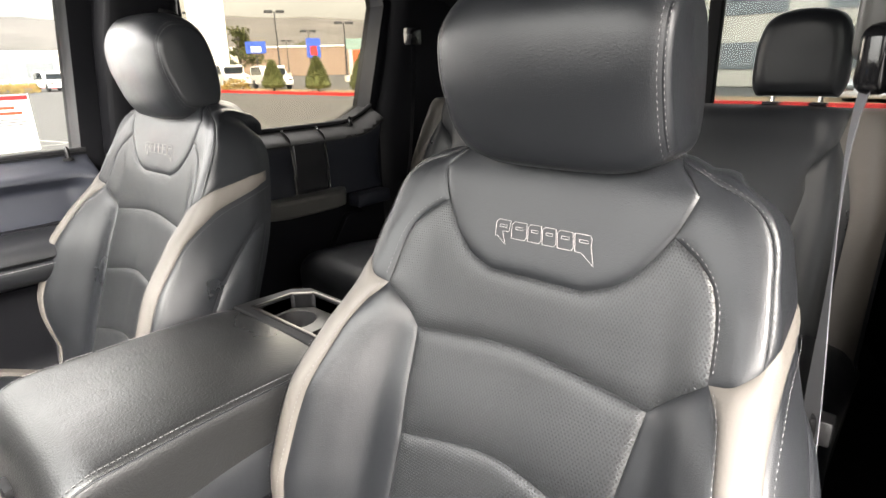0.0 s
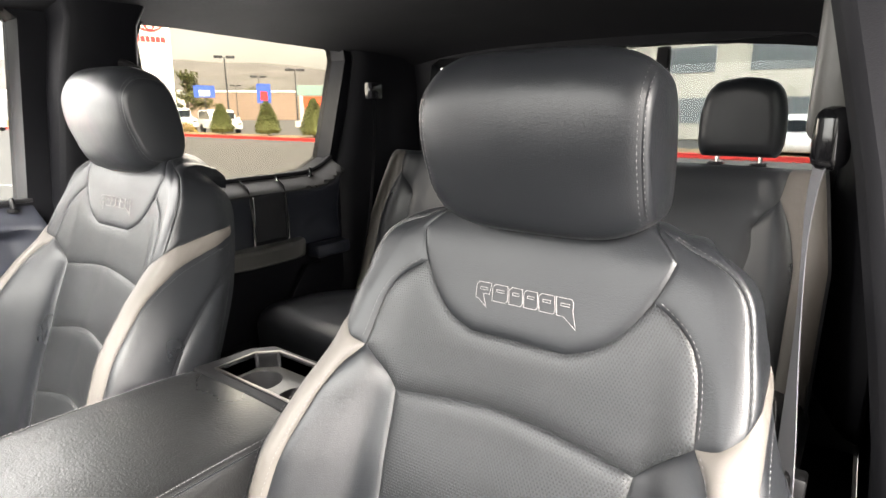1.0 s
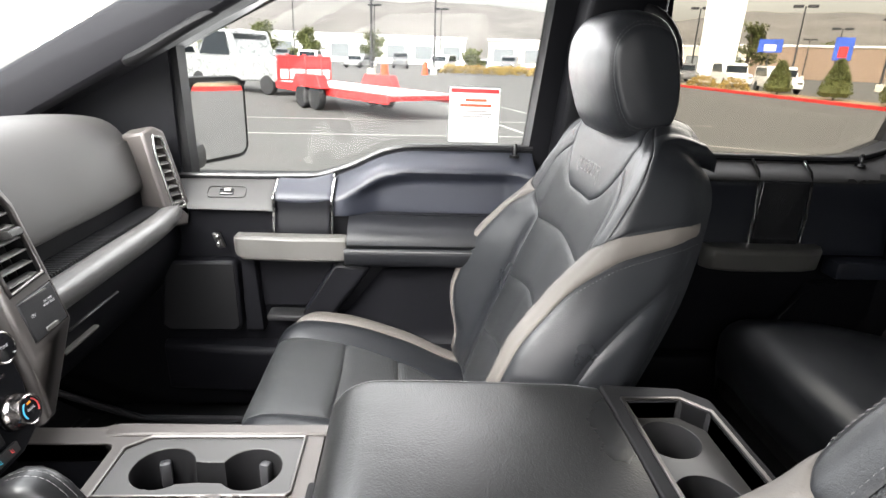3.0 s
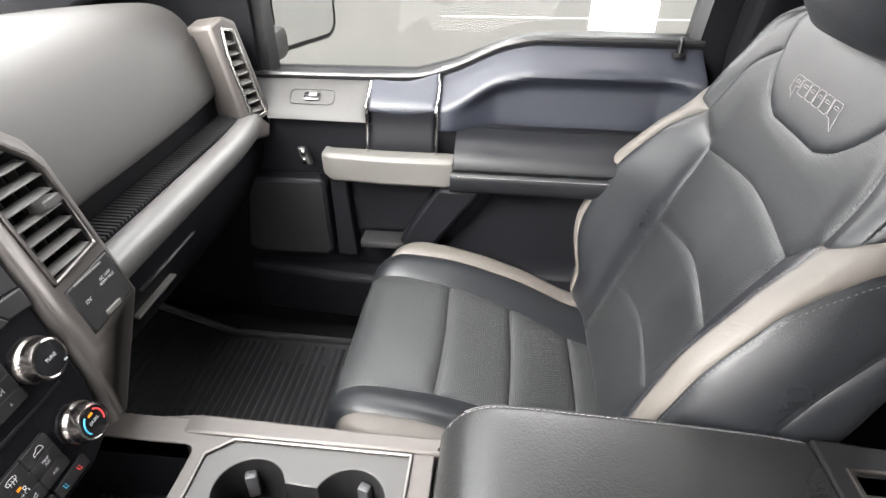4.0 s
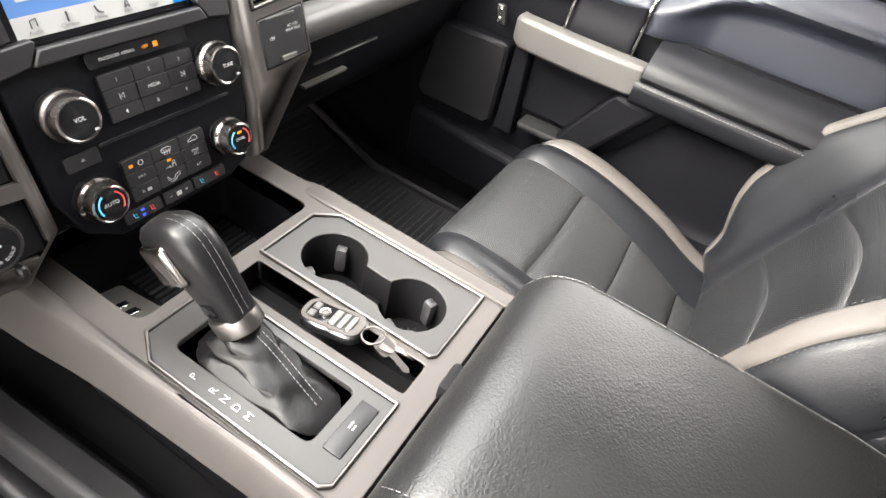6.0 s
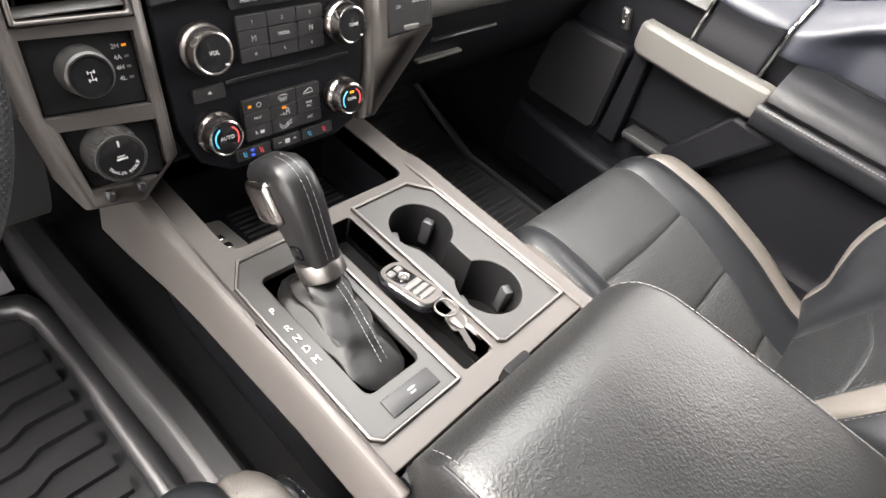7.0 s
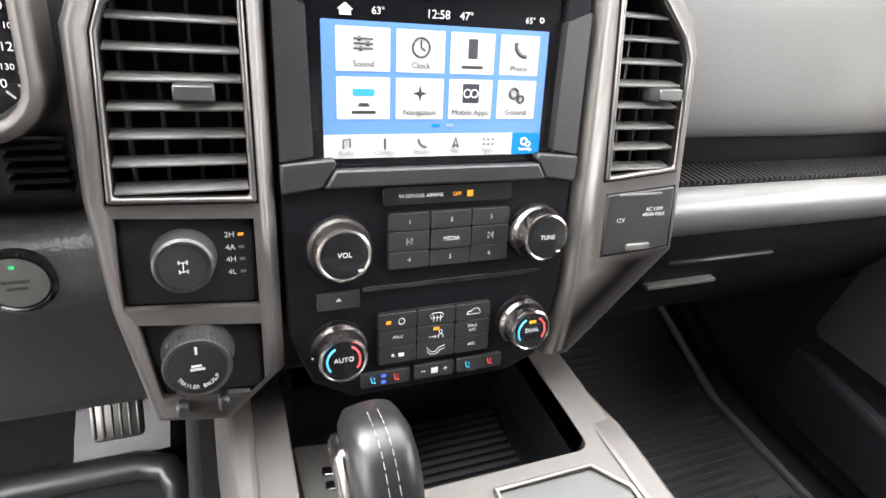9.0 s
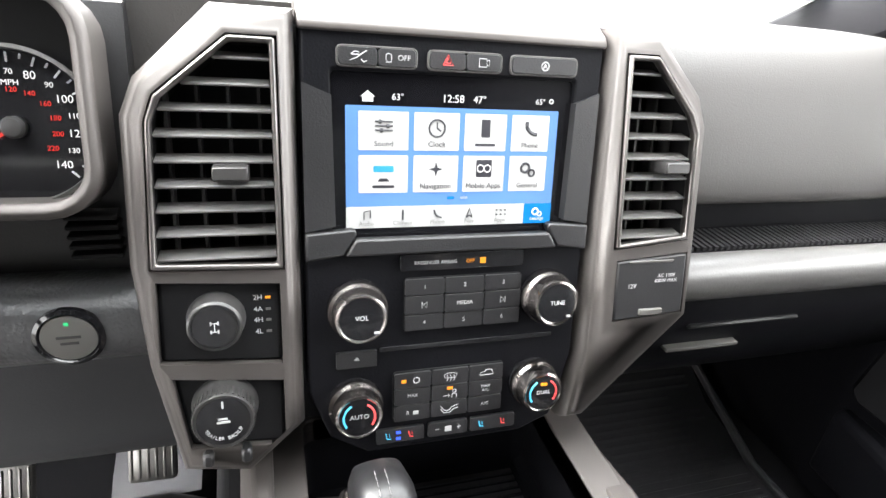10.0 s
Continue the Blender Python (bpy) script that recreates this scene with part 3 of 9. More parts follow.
def vehicle(name, label, category, m, paint, length, width, height, kind="suv"):
    """A parked vehicle: body, cabin glass, wheels, lamps; its own x axis points forward."""
    t = thing(name, label, category, "parked vehicles", at=tuple(m.translation))
    L, H, W = length / 2, height, width / 2
    sill, belt = 0.38, 0.58 * height
    if kind == "pickup":
        side = [(-L, 0.55), (-L, belt), (-L * 0.08, belt), (0.02 * L, H), (L * 0.42, H), (L * 0.62, belt + 0.05), (L * 0.96, belt - 0.12), (L, 0.5), (L, sill), (-L * 0.95, sill + 0.1)]
        cabin = [(0.0, belt + 0.03), (0.05 * L, H - 0.1), (L * 0.4, H - 0.1), (L * 0.56, belt + 0.05)]
    elif kind == "sedan":
        side = [(-L, 0.5), (-L * 0.97, belt), (-L * 0.7, belt + 0.05), (-L * 0.4, H), (L * 0.2, H), (L * 0.5, belt), (L * 0.95, belt - 0.15), (L, 0.45), (L * 0.98, 0.25), (-L * 0.98, 0.3)]
        cabin = [(-L * 0.62, belt + 0.06), (-L * 0.38, H - 0.08), (L * 0.18, H - 0.08), (L * 0.42, belt + 0.03)]
    else:
        side = [(-L, 0.55), (-L * 0.98, belt), (-L * 0.9, H * 0.96), (-L * 0.8, H), (L * 0.2, H), (L * 0.45, belt + 0.08), (L * 0.93, belt - 0.1), (L, 0.55), (L * 0.98, sill - 0.05), (-L * 0.98, sill)]
        cabin = [(-L * 0.86, belt + 0.05), (-L * 0.8, H - 0.1), (L * 0.18, H - 0.1), (L * 0.38, belt + 0.06)]
    bm = bmesh.new()
    prism(bm, side, width, m @ pose(0, -W, 0, 90, 0, 0))
    body = part("body", bm, paint, t, bevel=0.09, segments=3)
    for s in (-1, 1):
        bm = bmesh.new()
        prism(bm, cabin, 0.02, m @ pose(0, -W - 0.006, 0, 90) if s < 0 else m @ pose(0, W + 0.014, 0, 90))
        part("side_window", bm, CAR_GLASS, body)
    bm = bmesh.new()
    back = -L * 0.985 if kind == "suv" else (0.0 if kind == "pickup" else -L * 0.66)
    box(bm, back - 0.05, back + 0.02, -W * 0.78, W * 0.78, belt + 0.08, H - 0.14, m)
    part("rear_window", bm, CAR_GLASS, body)
    bm = bmesh.new()
    box(bm, L * 0.47 if kind != "pickup" else L * 0.55, L * 0.5 if kind != "pickup" else L * 0.58, -W * 0.8, W * 0.8, belt + 0.05, H - 0.2, m)
    part("windscreen", bm, CAR_GLASS, body)
    for s in (-1, 1):
        bm = bmesh.new()
        rounded_box(bm, -L - 0.015, -L + 0.05, s * W * 0.86 - 0.09, s * W * 0.86 + 0.09, belt - 0.32, belt - 0.04, 0.02, 2, m)
        part("tail_lamp", bm, RED, body)
        bm = bmesh.new()
        rounded_box(bm, L - 0.12, L + 0.015, s * W * 0.75 - 0.16, s * W * 0.75 + 0.16, belt - 0.36, belt - 0.2, 0.02, 2, m)
        part("headlamp", bm, CHROME, body)
    bm = bmesh.new()
    rounded_box(bm, -L - 0.06, -L + 0.1, -W * 0.92, W * 0.92, 0.4, 0.58, 0.03, 2, m)
    part("bumper", bm, MATTE_BLACK if kind == "suv" else CHROME, t)
    r = 0.36 if kind != "sedan" else 0.32
    for fx in (-0.62, 0.64):
        for s in (-1, 1):
            wheel(t, fx * L, s * (W - 0.1), r, 0.24, m)
    return t


vehicle("pickup_truck", "silver pickup truck parked with the red trailer behind it", "truck", pose(23.6, 5.9, 0, 0, 0, 56), CAR_SILVER, 6.2, 2.05, 2.3, "pickup")
vehicle("suv", "white off-road SUV parked behind the planting strip", "car", pose(47.5, -27.0, 0, 0, 0, 168), CAR_WHITE, 4.8, 1.95, 1.9)
vehicle("crossover", "white crossover parked behind the conifers", "car", pose(39.2, -25.8, 0, 0, 0, 164), CAR_WHITE, 4.7, 1.9, 1.72)
vehicle("suv", "dark grey SUV parked beside the white one", "car", pose(57.5, -27.5, 0, 0, 0, 170), CAR_GREY, 4.8, 1.9, 1.8)
for i in range(10):
    kinds = ("suv", "sedan", "pickup")
    k = kinds[i % 3]
    vehicle({"suv": "suv", "sedan": "sedan", "pickup": "pickup_truck"}[k], ("white", "silver", "grey")[i % 3] + " " + {"suv": "SUV", "sedan": "sedan", "pickup": "pickup truck"}[k] + " parked far off in the lot", "car", pose(62 + 6 * (i % 3), 24 - i * 4.6, 0, 0, 0, 160 + 20 * (i % 2)), (CAR_WHITE, CAR_SILVER, CAR_GREY)[i % 3], 4.8, 1.9, (1.75, 1.45, 1.9)[i % 3], k)


def trailer():
    m = pose(16.8, 1.0, 0, 0, 0, 36)
    t = thing("flatbed_trailer", "red flatbed trailer with twin axles and a white wooden deck", "trailer", at=tuple(m.translation))
    bm = bmesh.new()
    rounded_box(bm, -3.0, 3.6, -1.0, 1.0, 0.5, 0.62, 0.02, 1, m)
    for s in (-1, 1):
        rounded_box(bm, -3.0, 3.6, s * 1.02 - 0.04, s * 1.02 + 0.04, 0.42, 0.66, 0.02, 1, m)
    part("frame", bm, SIGN_RED, t)
    for i in range(14):
        bm = bmesh.new()
        rounded_box(bm, -2.95 + i * 0.46, -2.53 + i * 0.46, -0.97, 0.97, 0.622, 0.66, 0.008, 1, m)
        part("deck_board", bm, WHITE, t)
    for s in (-1, 1):
        bm = bmesh.new()
        prism(bm, [(-0.95, 0), (0.95, 0), (0.7, 0.36), (-0.7, 0.36)], 0.3, m @ pose(0.82, s * 1.2 - 0.15, 0.62, 90))
        part("mudguard", bm, SIGN_RED, t, bevel=0.03)
        for fx in (0.4, 1.24):
            wheel(t, fx, s * 1.2, 0.36, 0.22, m)
    bm = bmesh.new()
    rounded_box(bm, 3.55, 3.65, -0.98, 0.98, 0.62, 1.45, 0.02, 1, m)
    for y in (-0.6, 0, 0.6):
        rounded_box(bm, 3.5, 3.7, y - 0.03, y + 0.03, 0.62, 1.5, 0.01, 1, m)
    gate = part("front_panel", bm, SIGN_RED, t)
    bm = bmesh.new()
    rounded_box(bm, 3.52, 3.548, -0.9, 0.9, 0.72, 1.02, 0.01, 1, m)
    part("pale_board", bm, WHITE, gate)
    bm = bmesh.new()
    tube(bm, [m @ Vector((3.6, 0.6, 0.55)), m @ Vector((4.9, 0, 0.5)), m @ Vector((3.6, -0.6, 0.55))], 0.05)
    part("drawbar", bm, SIGN_RED, t)


trailer()


def lamp_post(x, y, h, heads=2):
    t = thing("lamp_post", "tall dark parking-lot lamp post with flat heads", "lamp post", "lamp posts of the lot", at=(x, y, 0))
    bm = bmesh.new()
    lathe(bm, [(0.3, 0), (0.3, 0.6), (0.28, 0.62)], pose(x, y, 0), n=16)
    part("base", bm, CREAM, t)
    bm = bmesh.new()
    lathe(bm, [(0.1, 0.6), (0.06, h)], pose(x, y, 0), n=10)
    part("pole", bm, POLE_METAL, t)
    for k in range(heads):
        s = 1 if k else -1
        bm = bmesh.new()
        rounded_box(bm, s * 0.55 - 0.4, s * 0.55 + 0.4, -0.25, 0.25, h - 0.12, h + 0.12, 0.04, 1, pose(x, y, 0, 0, 0, 60))
        part("lamp_head", bm, POLE_METAL, t)


for x, y, h in ((42, 2.4, 9.3), (52, -2.4, 8.2), (61.5, -30.2, 7.2), (50.3, -34, 6.7), (47.3, -40, 5.7), (60.2, -45, 5.7), (75, 14.2, 8.1), (78, -4.1, 7.3), (80, 4.6, 7.6), (90, -62, 6)):
    lamp_post(x, y, h)


def pylon_sign():
    x, y = 56.0, -30.0
    m = pose(x, y, 0, 0, 0, -112)
    t = thing("pylon_sign", "tall white dealership pylon with a red emblem and red bar", "sign", at=(x, y, 0))
    bm = bmesh.new()
    prism(bm, [(-1.6, 0), (1.6, 0), (1.7, 5), (1.85, 11.6), (1.5, 12.0), (-1.5, 12.0), (-1.85, 11.6), (-1.7, 5)], 0.5, m @ pose(0, 0, 0, 90))
    part("panel", bm, WHITE, t, bevel=0.05)
    bm = bmesh.new()
    for rx, rz, cz in ((1.15, 0.8, 9.9), (0.45, 0.74, 9.93), (0.75, 0.3, 10.3)):
        pts = [m @ Vector((rx * math.cos(a * 0.2618), -0.04, cz + rz * math.sin(a * 0.2618))) for a in range(25)]
        tube(bm, pts, 0.10, n=6)
    part("emblem", bm, SIGN_RED, t)
    bm = bmesh.new()
    for k in range(6):
        box(bm, -1.3 + k * 0.44, -0.94 + k * 0.44, -0.06, 0.0, 8.1, 8.6, m)
    part("name_bar", bm, SIGN_RED, t)


pylon_sign()


def banner(x, y, z0, h, w, a, panel, stripe):
    t = thing("banner", "blue vertical banner with red stripe on a post", "banner", "banners along the road", at=(x, y, 0))
    m = pose(x, y, 0, 0, 0, a)
    bm = bmesh.new()
    lathe(bm, [(0.06, 0), (0.05, z0 + h)], m, n=8)
    part("post", bm, POLE_METAL, t)
    bm = bmesh.new()
    rounded_box(bm, -w / 2, w / 2, -0.06, -0.02, z0, z0 + h, 0.01, 1, m)
    part("panel", bm, panel, t)
    bm = bmesh.new()
    rounded_box(bm, -w * 0.25, w * 0.25, -0.075, -0.062, z0 + h * 0.12, z0 + h * 0.6, 0.004, 1, m)
    part("stripe", bm, stripe, t)


banner(51, -32.0, 2.9, 1.1, 1.9, -118, SIGN_BLUE, WHITE)
banner(41.9, -32.0, 2.3, 1.6, 1.2, -118, SIGN_BLUE, SIGN_RED)


def road_sign():
    m = pose(54, -48, 0, 0, 0, -118)
    t = thing("monument_sign", "two-legged cream roadside sign with a green cap", "sign", at=(54, -48, 0))
    for s in (-1, 1):
        bm = bmesh.new()
        rounded_box(bm, s * 1.4 - 0.2, s * 1.4 + 0.2, -0.2, 0.2, 0, 3.6, 0.03, 1, m)
        part("leg", bm, CREAM, t)
    bm = bmesh.new()
    rounded_box(bm, -1.9, 1.9, -0.25, 0.25, 3.4, 4.6, 0.05, 1, m)
    part("cap", bm, mat("green_grey_sign", (0.2, 0.3, 0.27), 0.6), t)
    bm = bmesh.new()
    rounded_box(bm, -1.1, 1.1, -0.1, 0.1, 2.0, 3.3, 0.03, 1, m)
    part("board", bm, ORANGE, t)


road_sign()


def tree(x, y, h, r, seed, material=LEAF, label="bare-limbed green pine beyond the lot"):
    rng = random.Random(seed)
    t = thing("tree", label, "tree", "trees beyond the lot", at=(x, y, 0))
    bm = bmesh.new()
    tube(bm, [(x, y, 0), (x + 0.1, y, h * 0.4), (x, y + 0.1, h * 0.9)], [0.28, 0.2, 0.04], n=8)
    limbs = []
    for k in range(14):
        z = h * (0.25 + 0.65 * k / 14)
        a = rng.uniform(0, 6.283)
        ln = r * (1.05 - 0.8 * k / 14) * rng.uniform(0.7, 1.1)
        tip = (x + ln * math.cos(a), y + ln * math.sin(a), z + ln * 0.3)
        tube(bm, [(x, y, z), tip], [0.07, 0.02], n=5)
        limbs.append(((x, y, z), tip))
    part("trunk", bm, BARK, t)

    def place(g):
        a, b = limbs[g.randrange(len(limbs))]
        k = g.uniform(0.3, 1.05)
        c = Vector(a).lerp(Vector(b), k) + Vector((g.gauss(0, 1), g.gauss(0, 1), g.gauss(0, 0.7))) * r * 0.16
        return c, (g.gauss(0, 1), g.gauss(0, 1), 0.6)

    bm = bmesh.new()
    leaf_cloud(bm, rng, 900, place, 0.28)
    part("crown", bm, material, t, smooth=False)


for i, (x, y, h, r) in enumerate(((61, -36, 6.4, 2.4), (75, 18, 5, 2.4), (70, 12, 4.2, 2), (82, 5, 4.5, 2.4), (95, 30, 6, 3), (64, -7, 2.4, 1.3), (110, -80, 7, 3), (120, -60, 6, 3))):
    tree(x, y, h, r, 90 + i)
for i in range(8):
    dry_bush(55 + (i % 3) * 0.8, -4 - i * 1.4, 1.0, 0.8, 120 + i)


def building(x, y, a, w, d, h, wall, label, floors=1, bays=6):
    m = pose(x, y, 0, 0, 0, a)
    t = thing("commercial_building", label, "building", "buildings beyond the lot", at=(x, y, 0))
    bm = bmesh.new()
    rounded_box(bm, -w / 2, w / 2, -d / 2, d / 2, 0, h, 0.05, 1, m)
    part("wall", bm, wall, t)
    bm = bmesh.new()
    rounded_box(bm, -w / 2 - 0.2, w / 2 + 0.2, -d / 2 - 0.2, d / 2 + 0.2, h, h + 0.35, 0.05, 1, m)
    part("roof", bm, WHITE, t)
    for f in range(floors):
        for k in range(bays):
            cx = -w / 2 + (k + 0.5) * w / bays
            bm = bmesh.new()
            z0 = f * h / floors + 0.9
            rounded_box(bm, cx - w / bays * 0.32, cx + w / bays * 0.32, -d / 2 - 0.05, -d / 2 + 0.1, z0, z0 + h / floors * 0.5, 0.02, 1, m)
            part("window", bm, DIM_GLASS, t)


building(95, -75, 140 - 90, 40, 15, 5, BRICK_TONE, "long low brown commercial building beyond the road", 1, 8)
building(110, -40, -100, 50, 15, 4.5, CREAM, "long low cream commercial building beyond the road", 1, 9)
building(115, 10, -90, 40, 15, 4.5, WHITE, "low white commercial building across the lot", 1, 8)
building(120, 60, -75, 45, 15, 6, CREAM, "low cream building across the lot", 1, 8)
building(-9, -38, 175, 46, 12, 5.2, CREAM, "cream showroom building behind the truck", 2, 10)
building(20, -62, 160, 30, 12, 6, CREAM, "pale two-storey building behind the truck", 2, 8)
for i in range(5):
    vehicle("sedan", "white sedan parked along the showroom", "car", pose(-12 + i * 3.2, -24 - (i % 2), 0, 0, 0, 82), (CAR_WHITE, CAR_SILVER, CAR_WHITE, CAR_GREY, CAR_WHITE)[i], 4.6, 1.8, 1.45, "sedan")
for i, (x, y) in enumerate(((34, 1.1), (51, -1.6), (33, 12.5))):
    bm = bmesh.new()
    lathe(bm, [(0.32, 0), (0.32, 0.08), (0.25, 0.1), (0.2, 1.0), (0.12, 1.06)], pose(x, y, 0), n=16)
    tagged(part("traffic_barrel", bm, ORANGE), "orange-red plastic traffic barrel standing on the asphalt", "barrel", "traffic barrels")

# ---- front seats ----
SEAT_X, BACK_Y, BACK_Z, CUSH_Y, CUSH_Z, HEAD_Z = -0.438, 0.0, 0.0, 0.0, -0.008, 0.0
back_y = pchip([(0, -0.665), (0.1, -0.700), (0.2, -0.738), (0.3, -0.776), (0.382, -0.812), (0.524, -0.857), (0.598, -0.882), (0.645, -0.905), (0.675, -0.935), (0.70, -0.975)])
back_z = pchip([(0, 0.90), (0.1, 0.99), (0.2, 1.085), (0.3, 1.18), (0.382, 1.259), (0.524, 1.393), (0.598, 1.462), (0.645, 1.490), (0.675, 1.497), (0.70, 1.488)])
back_w = pchip([(0, 0.28), (0.15, 0.305), (0.3, 0.302), (0.4, 0.287), (0.48, 0.272), (0.55, 0.25), (0.6, 0.222), (0.64, 0.19), (0.70, 0.165)])
back_k = pchip([(0, 1.0), (0.25, 1.0), (0.36, 0.8), (0.44, 0.56), (0.52, 0.6), (0.60, 0.85), (0.70, 1.0)])
back_b = pchip([(0, 0.3), (0.05, 0.45), (0.1, 0.9), (0.15, 1.35), (0.2, 1.6), (0.3, 1.65), (0.38, 1.25), (0.44, 0.6), (0.5, 0.3), (0.58, 0.1), (0.70, 0.02)])
sec_x = pchip([(0, 0), (0.15, 0.1475), (0.2, 0.19), (0.25, 0.232), (0.3, 0.262), (0.35, 0.275), (0.42, 0.272), (0.5, 0.24)])
sec_y = pchip([(0, 0), (0.15, 0.006), (0.2, 0.032), (0.25, 0.056), (0.3, 0.046), (0.35, 0.0), (0.42, -0.07), (0.5, -0.125)])


back_t = pchip([(0, 1.0), (0.4, 1.0), (0.52, 0.9), (0.60, 0.68), (0.65, 0.45), (0.70, 0.22)])


def seat_back(a, v):
    """The front and sides of a backrest: a runs across it, v up it."""
    a, v = np.asarray(a, float), np.asarray(v, float)
    y = sec_y(abs(a))
    squeeze = back_t(v)
    y = np.where(y > 0, y * back_b(v), y * squeeze)
    inner, outer = sec_x(np.minimum(abs(a), 0.22)), sec_x(abs(a)) - sec_x(np.minimum(abs(a), 0.22))
    return np.stack([SEAT_X + np.sign(a) * (inner + outer * back_k(v)) * back_w(v) / 0.275, BACK_Y + back_y(v) + y, BACK_Z + back_z(v) - (0.045 * np.clip((abs(a) - 0.27) / 0.23, 0, 1) ** 2 + 0.022 * np.clip((abs(a) - 0.10) / 0.15, 0, 1) ** 2) * np.clip((v - 0.50) / 0.18, 0, 1)], -1)


cush_y = pchip([(0, -0.70), (0.05, -0.665), (0.2, -0.53), (0.35, -0.39), (0.45, -0.305), (0.50, -0.270), (0.535, -0.254), (0.57, -0.247), (0.68, -0.25)])
cush_z = pchip([(0, 0.90), (0.05, 0.905), (0.2, 0.965), (0.35, 1.008), (0.45, 1.018), (0.50, 1.008), (0.535, 0.985), (0.57, 0.955), (0.68, 0.85)])
cush_x = pchip([(0, 0), (0.13, 0.13), (0.2, 0.195), (0.25, 0.232), (0.28, 0.248), (0.31, 0.253), (0.40, 0.248)])
cush_h = pchip([(0, 0), (0.13, 0.004), (0.2, 0.022), (0.25, 0.022), (0.28, 0.006), (0.31, -0.03), (0.40, -0.12)])


def seat_cushion(a, w):
    a, w = np.asarray(a, float), np.asarray(w, float)
    h = cush_h(abs(a))
    h = np.where(h > 0, h * (1 - 0.35 * np.clip((w - 0.35) / 0.2, 0, 1)), h)
    tuck = 0.085 * np.clip((abs(a) - 0.12) / 0.17, 0, 1) ** 2 * np.clip((w - 0.36) / 0.18, 0, 1)
    return np.stack([SEAT_X + np.sign(a) * cush_x(abs(a)), CUSH_Y + cush_y(w) - tuck, CUSH_Z + cush_z(w) + h], -1)


def mirrored(edges):
    return [[(-x, y) for x, y in reversed(e)] for e in reversed(edges)]


def headrest(parent):
    """A block with a wide front band and two sewn-in side panels."""
    W, cy, cz = 0.131, BACK_Y - 0.888, HEAD_Z + 1.565
    ctrl = [(0.050, -0.062), (0.060, 0.0), (0.052, 0.06), (0.02, 0.096), (-0.02, 0.099), (-0.052, 0.08), (-0.062, 0.02), (-0.058, -0.05), (-0.04, -0.092), (0.0, -0.100), (0.035, -0.092)]
    ring = spline(ctrl + [ctrl[0]], 0.012)[:-1]

    def ring_at(x, s):
        bow = 0.012 * (1 - (x / W) ** 2)
        return [(SEAT_X + x, cy + y * s * 0.88 + 0.13 * z + bow * (1 if y > 0 else 0), cz + 0.97 * z * (1 - 0.26 * (abs(x) / W) ** 5) * (0.5 + 0.5 * s)) for y, z in ring]

    def full(x):
        """How full the block is at x: it swells a little to its middle and dips into the seam."""
        q = abs(x) / W
        return (1 - 0.08 * q**5) * (1 - 0.03 * math.exp(-min(abs(abs(x) - 0.124), 0.02) / 0.003))

    bm = bmesh.new()
    loft(bm, [ring_at(x, full(x)) for x in np.linspace(-0.124, 0.124, 45)])
    hr = part("headrest", bm, LEATHER, parent, "black leather headrest with pale stitching")
    for s in (-1, 1):
        bm = bmesh.new()
        rows = [ring_at(0.124 + 0.007 * k, full(0.124 + 0.007 * k) * (1 - 0.15 * (1 - math.sqrt(1 - k * k)))) for k in (0, 0.15, 0.3, 0.5, 0.7, 0.85, 0.95, 1.0)]
        rows += [ring_at(W + 0.003 * k, 0.70 - 0.5 * k) for k in (0.5, 1.0)]
        if s < 0:
            rows = [[(2 * SEAT_X - x, y, z) for x, y, z in reversed(r)] for r in rows]
        loft(bm, rows)
        part("side_panel", bm, LEATHER, hr)
        bm = bmesh.new()
        for off in (0.1205, 0.1262):
            q = off / W
            sc = full(off) * 1.004
            line = np.array([(SEAT_X + s * off, cy + y * sc * 0.88 + 0.13 * z + 0.012 * (1 - q * q) * (y > 0), cz + 0.97 * z * (1 - 0.26 * q**5) * (0.5 + 0.5 * sc)) for y, z in spline(ctrl + [ctrl[0]], 0.004)])
            for i in range(0, len(line) - 2, 2):
                a, b = Vector(line[i]), Vector(line[i]).lerp(Vector(line[i + 1]), 1.3)
                c = (a + b) / 2
                out = Vector((0, c.y - cy, c.z - cz)).normalized()
                side = Vector((0.0004, 0, 0))
                v = [bm.verts.new(p) for p in (a, c + side, b, c - side, c + out * 0.0008)]
                for t in ((0, 1, 4), (1, 2, 4), (2, 3, 4), (3, 0, 4)):
                    bm.faces.new([v[i2] for i2 in t])
        part("stitching", bm, THREAD, hr)
    for s in (-1, 1):
        bm = bmesh.new()
        tube(bm, [(SEAT_X + s * 0.055, cy - 0.002, 1.50 + HEAD_Z), (SEAT_X + s * 0.055, cy - 0.02, 1.43 + HEAD_Z)], 0.007, n=12)
        part("post", bm, CHROME, parent, "chrome headrest post")


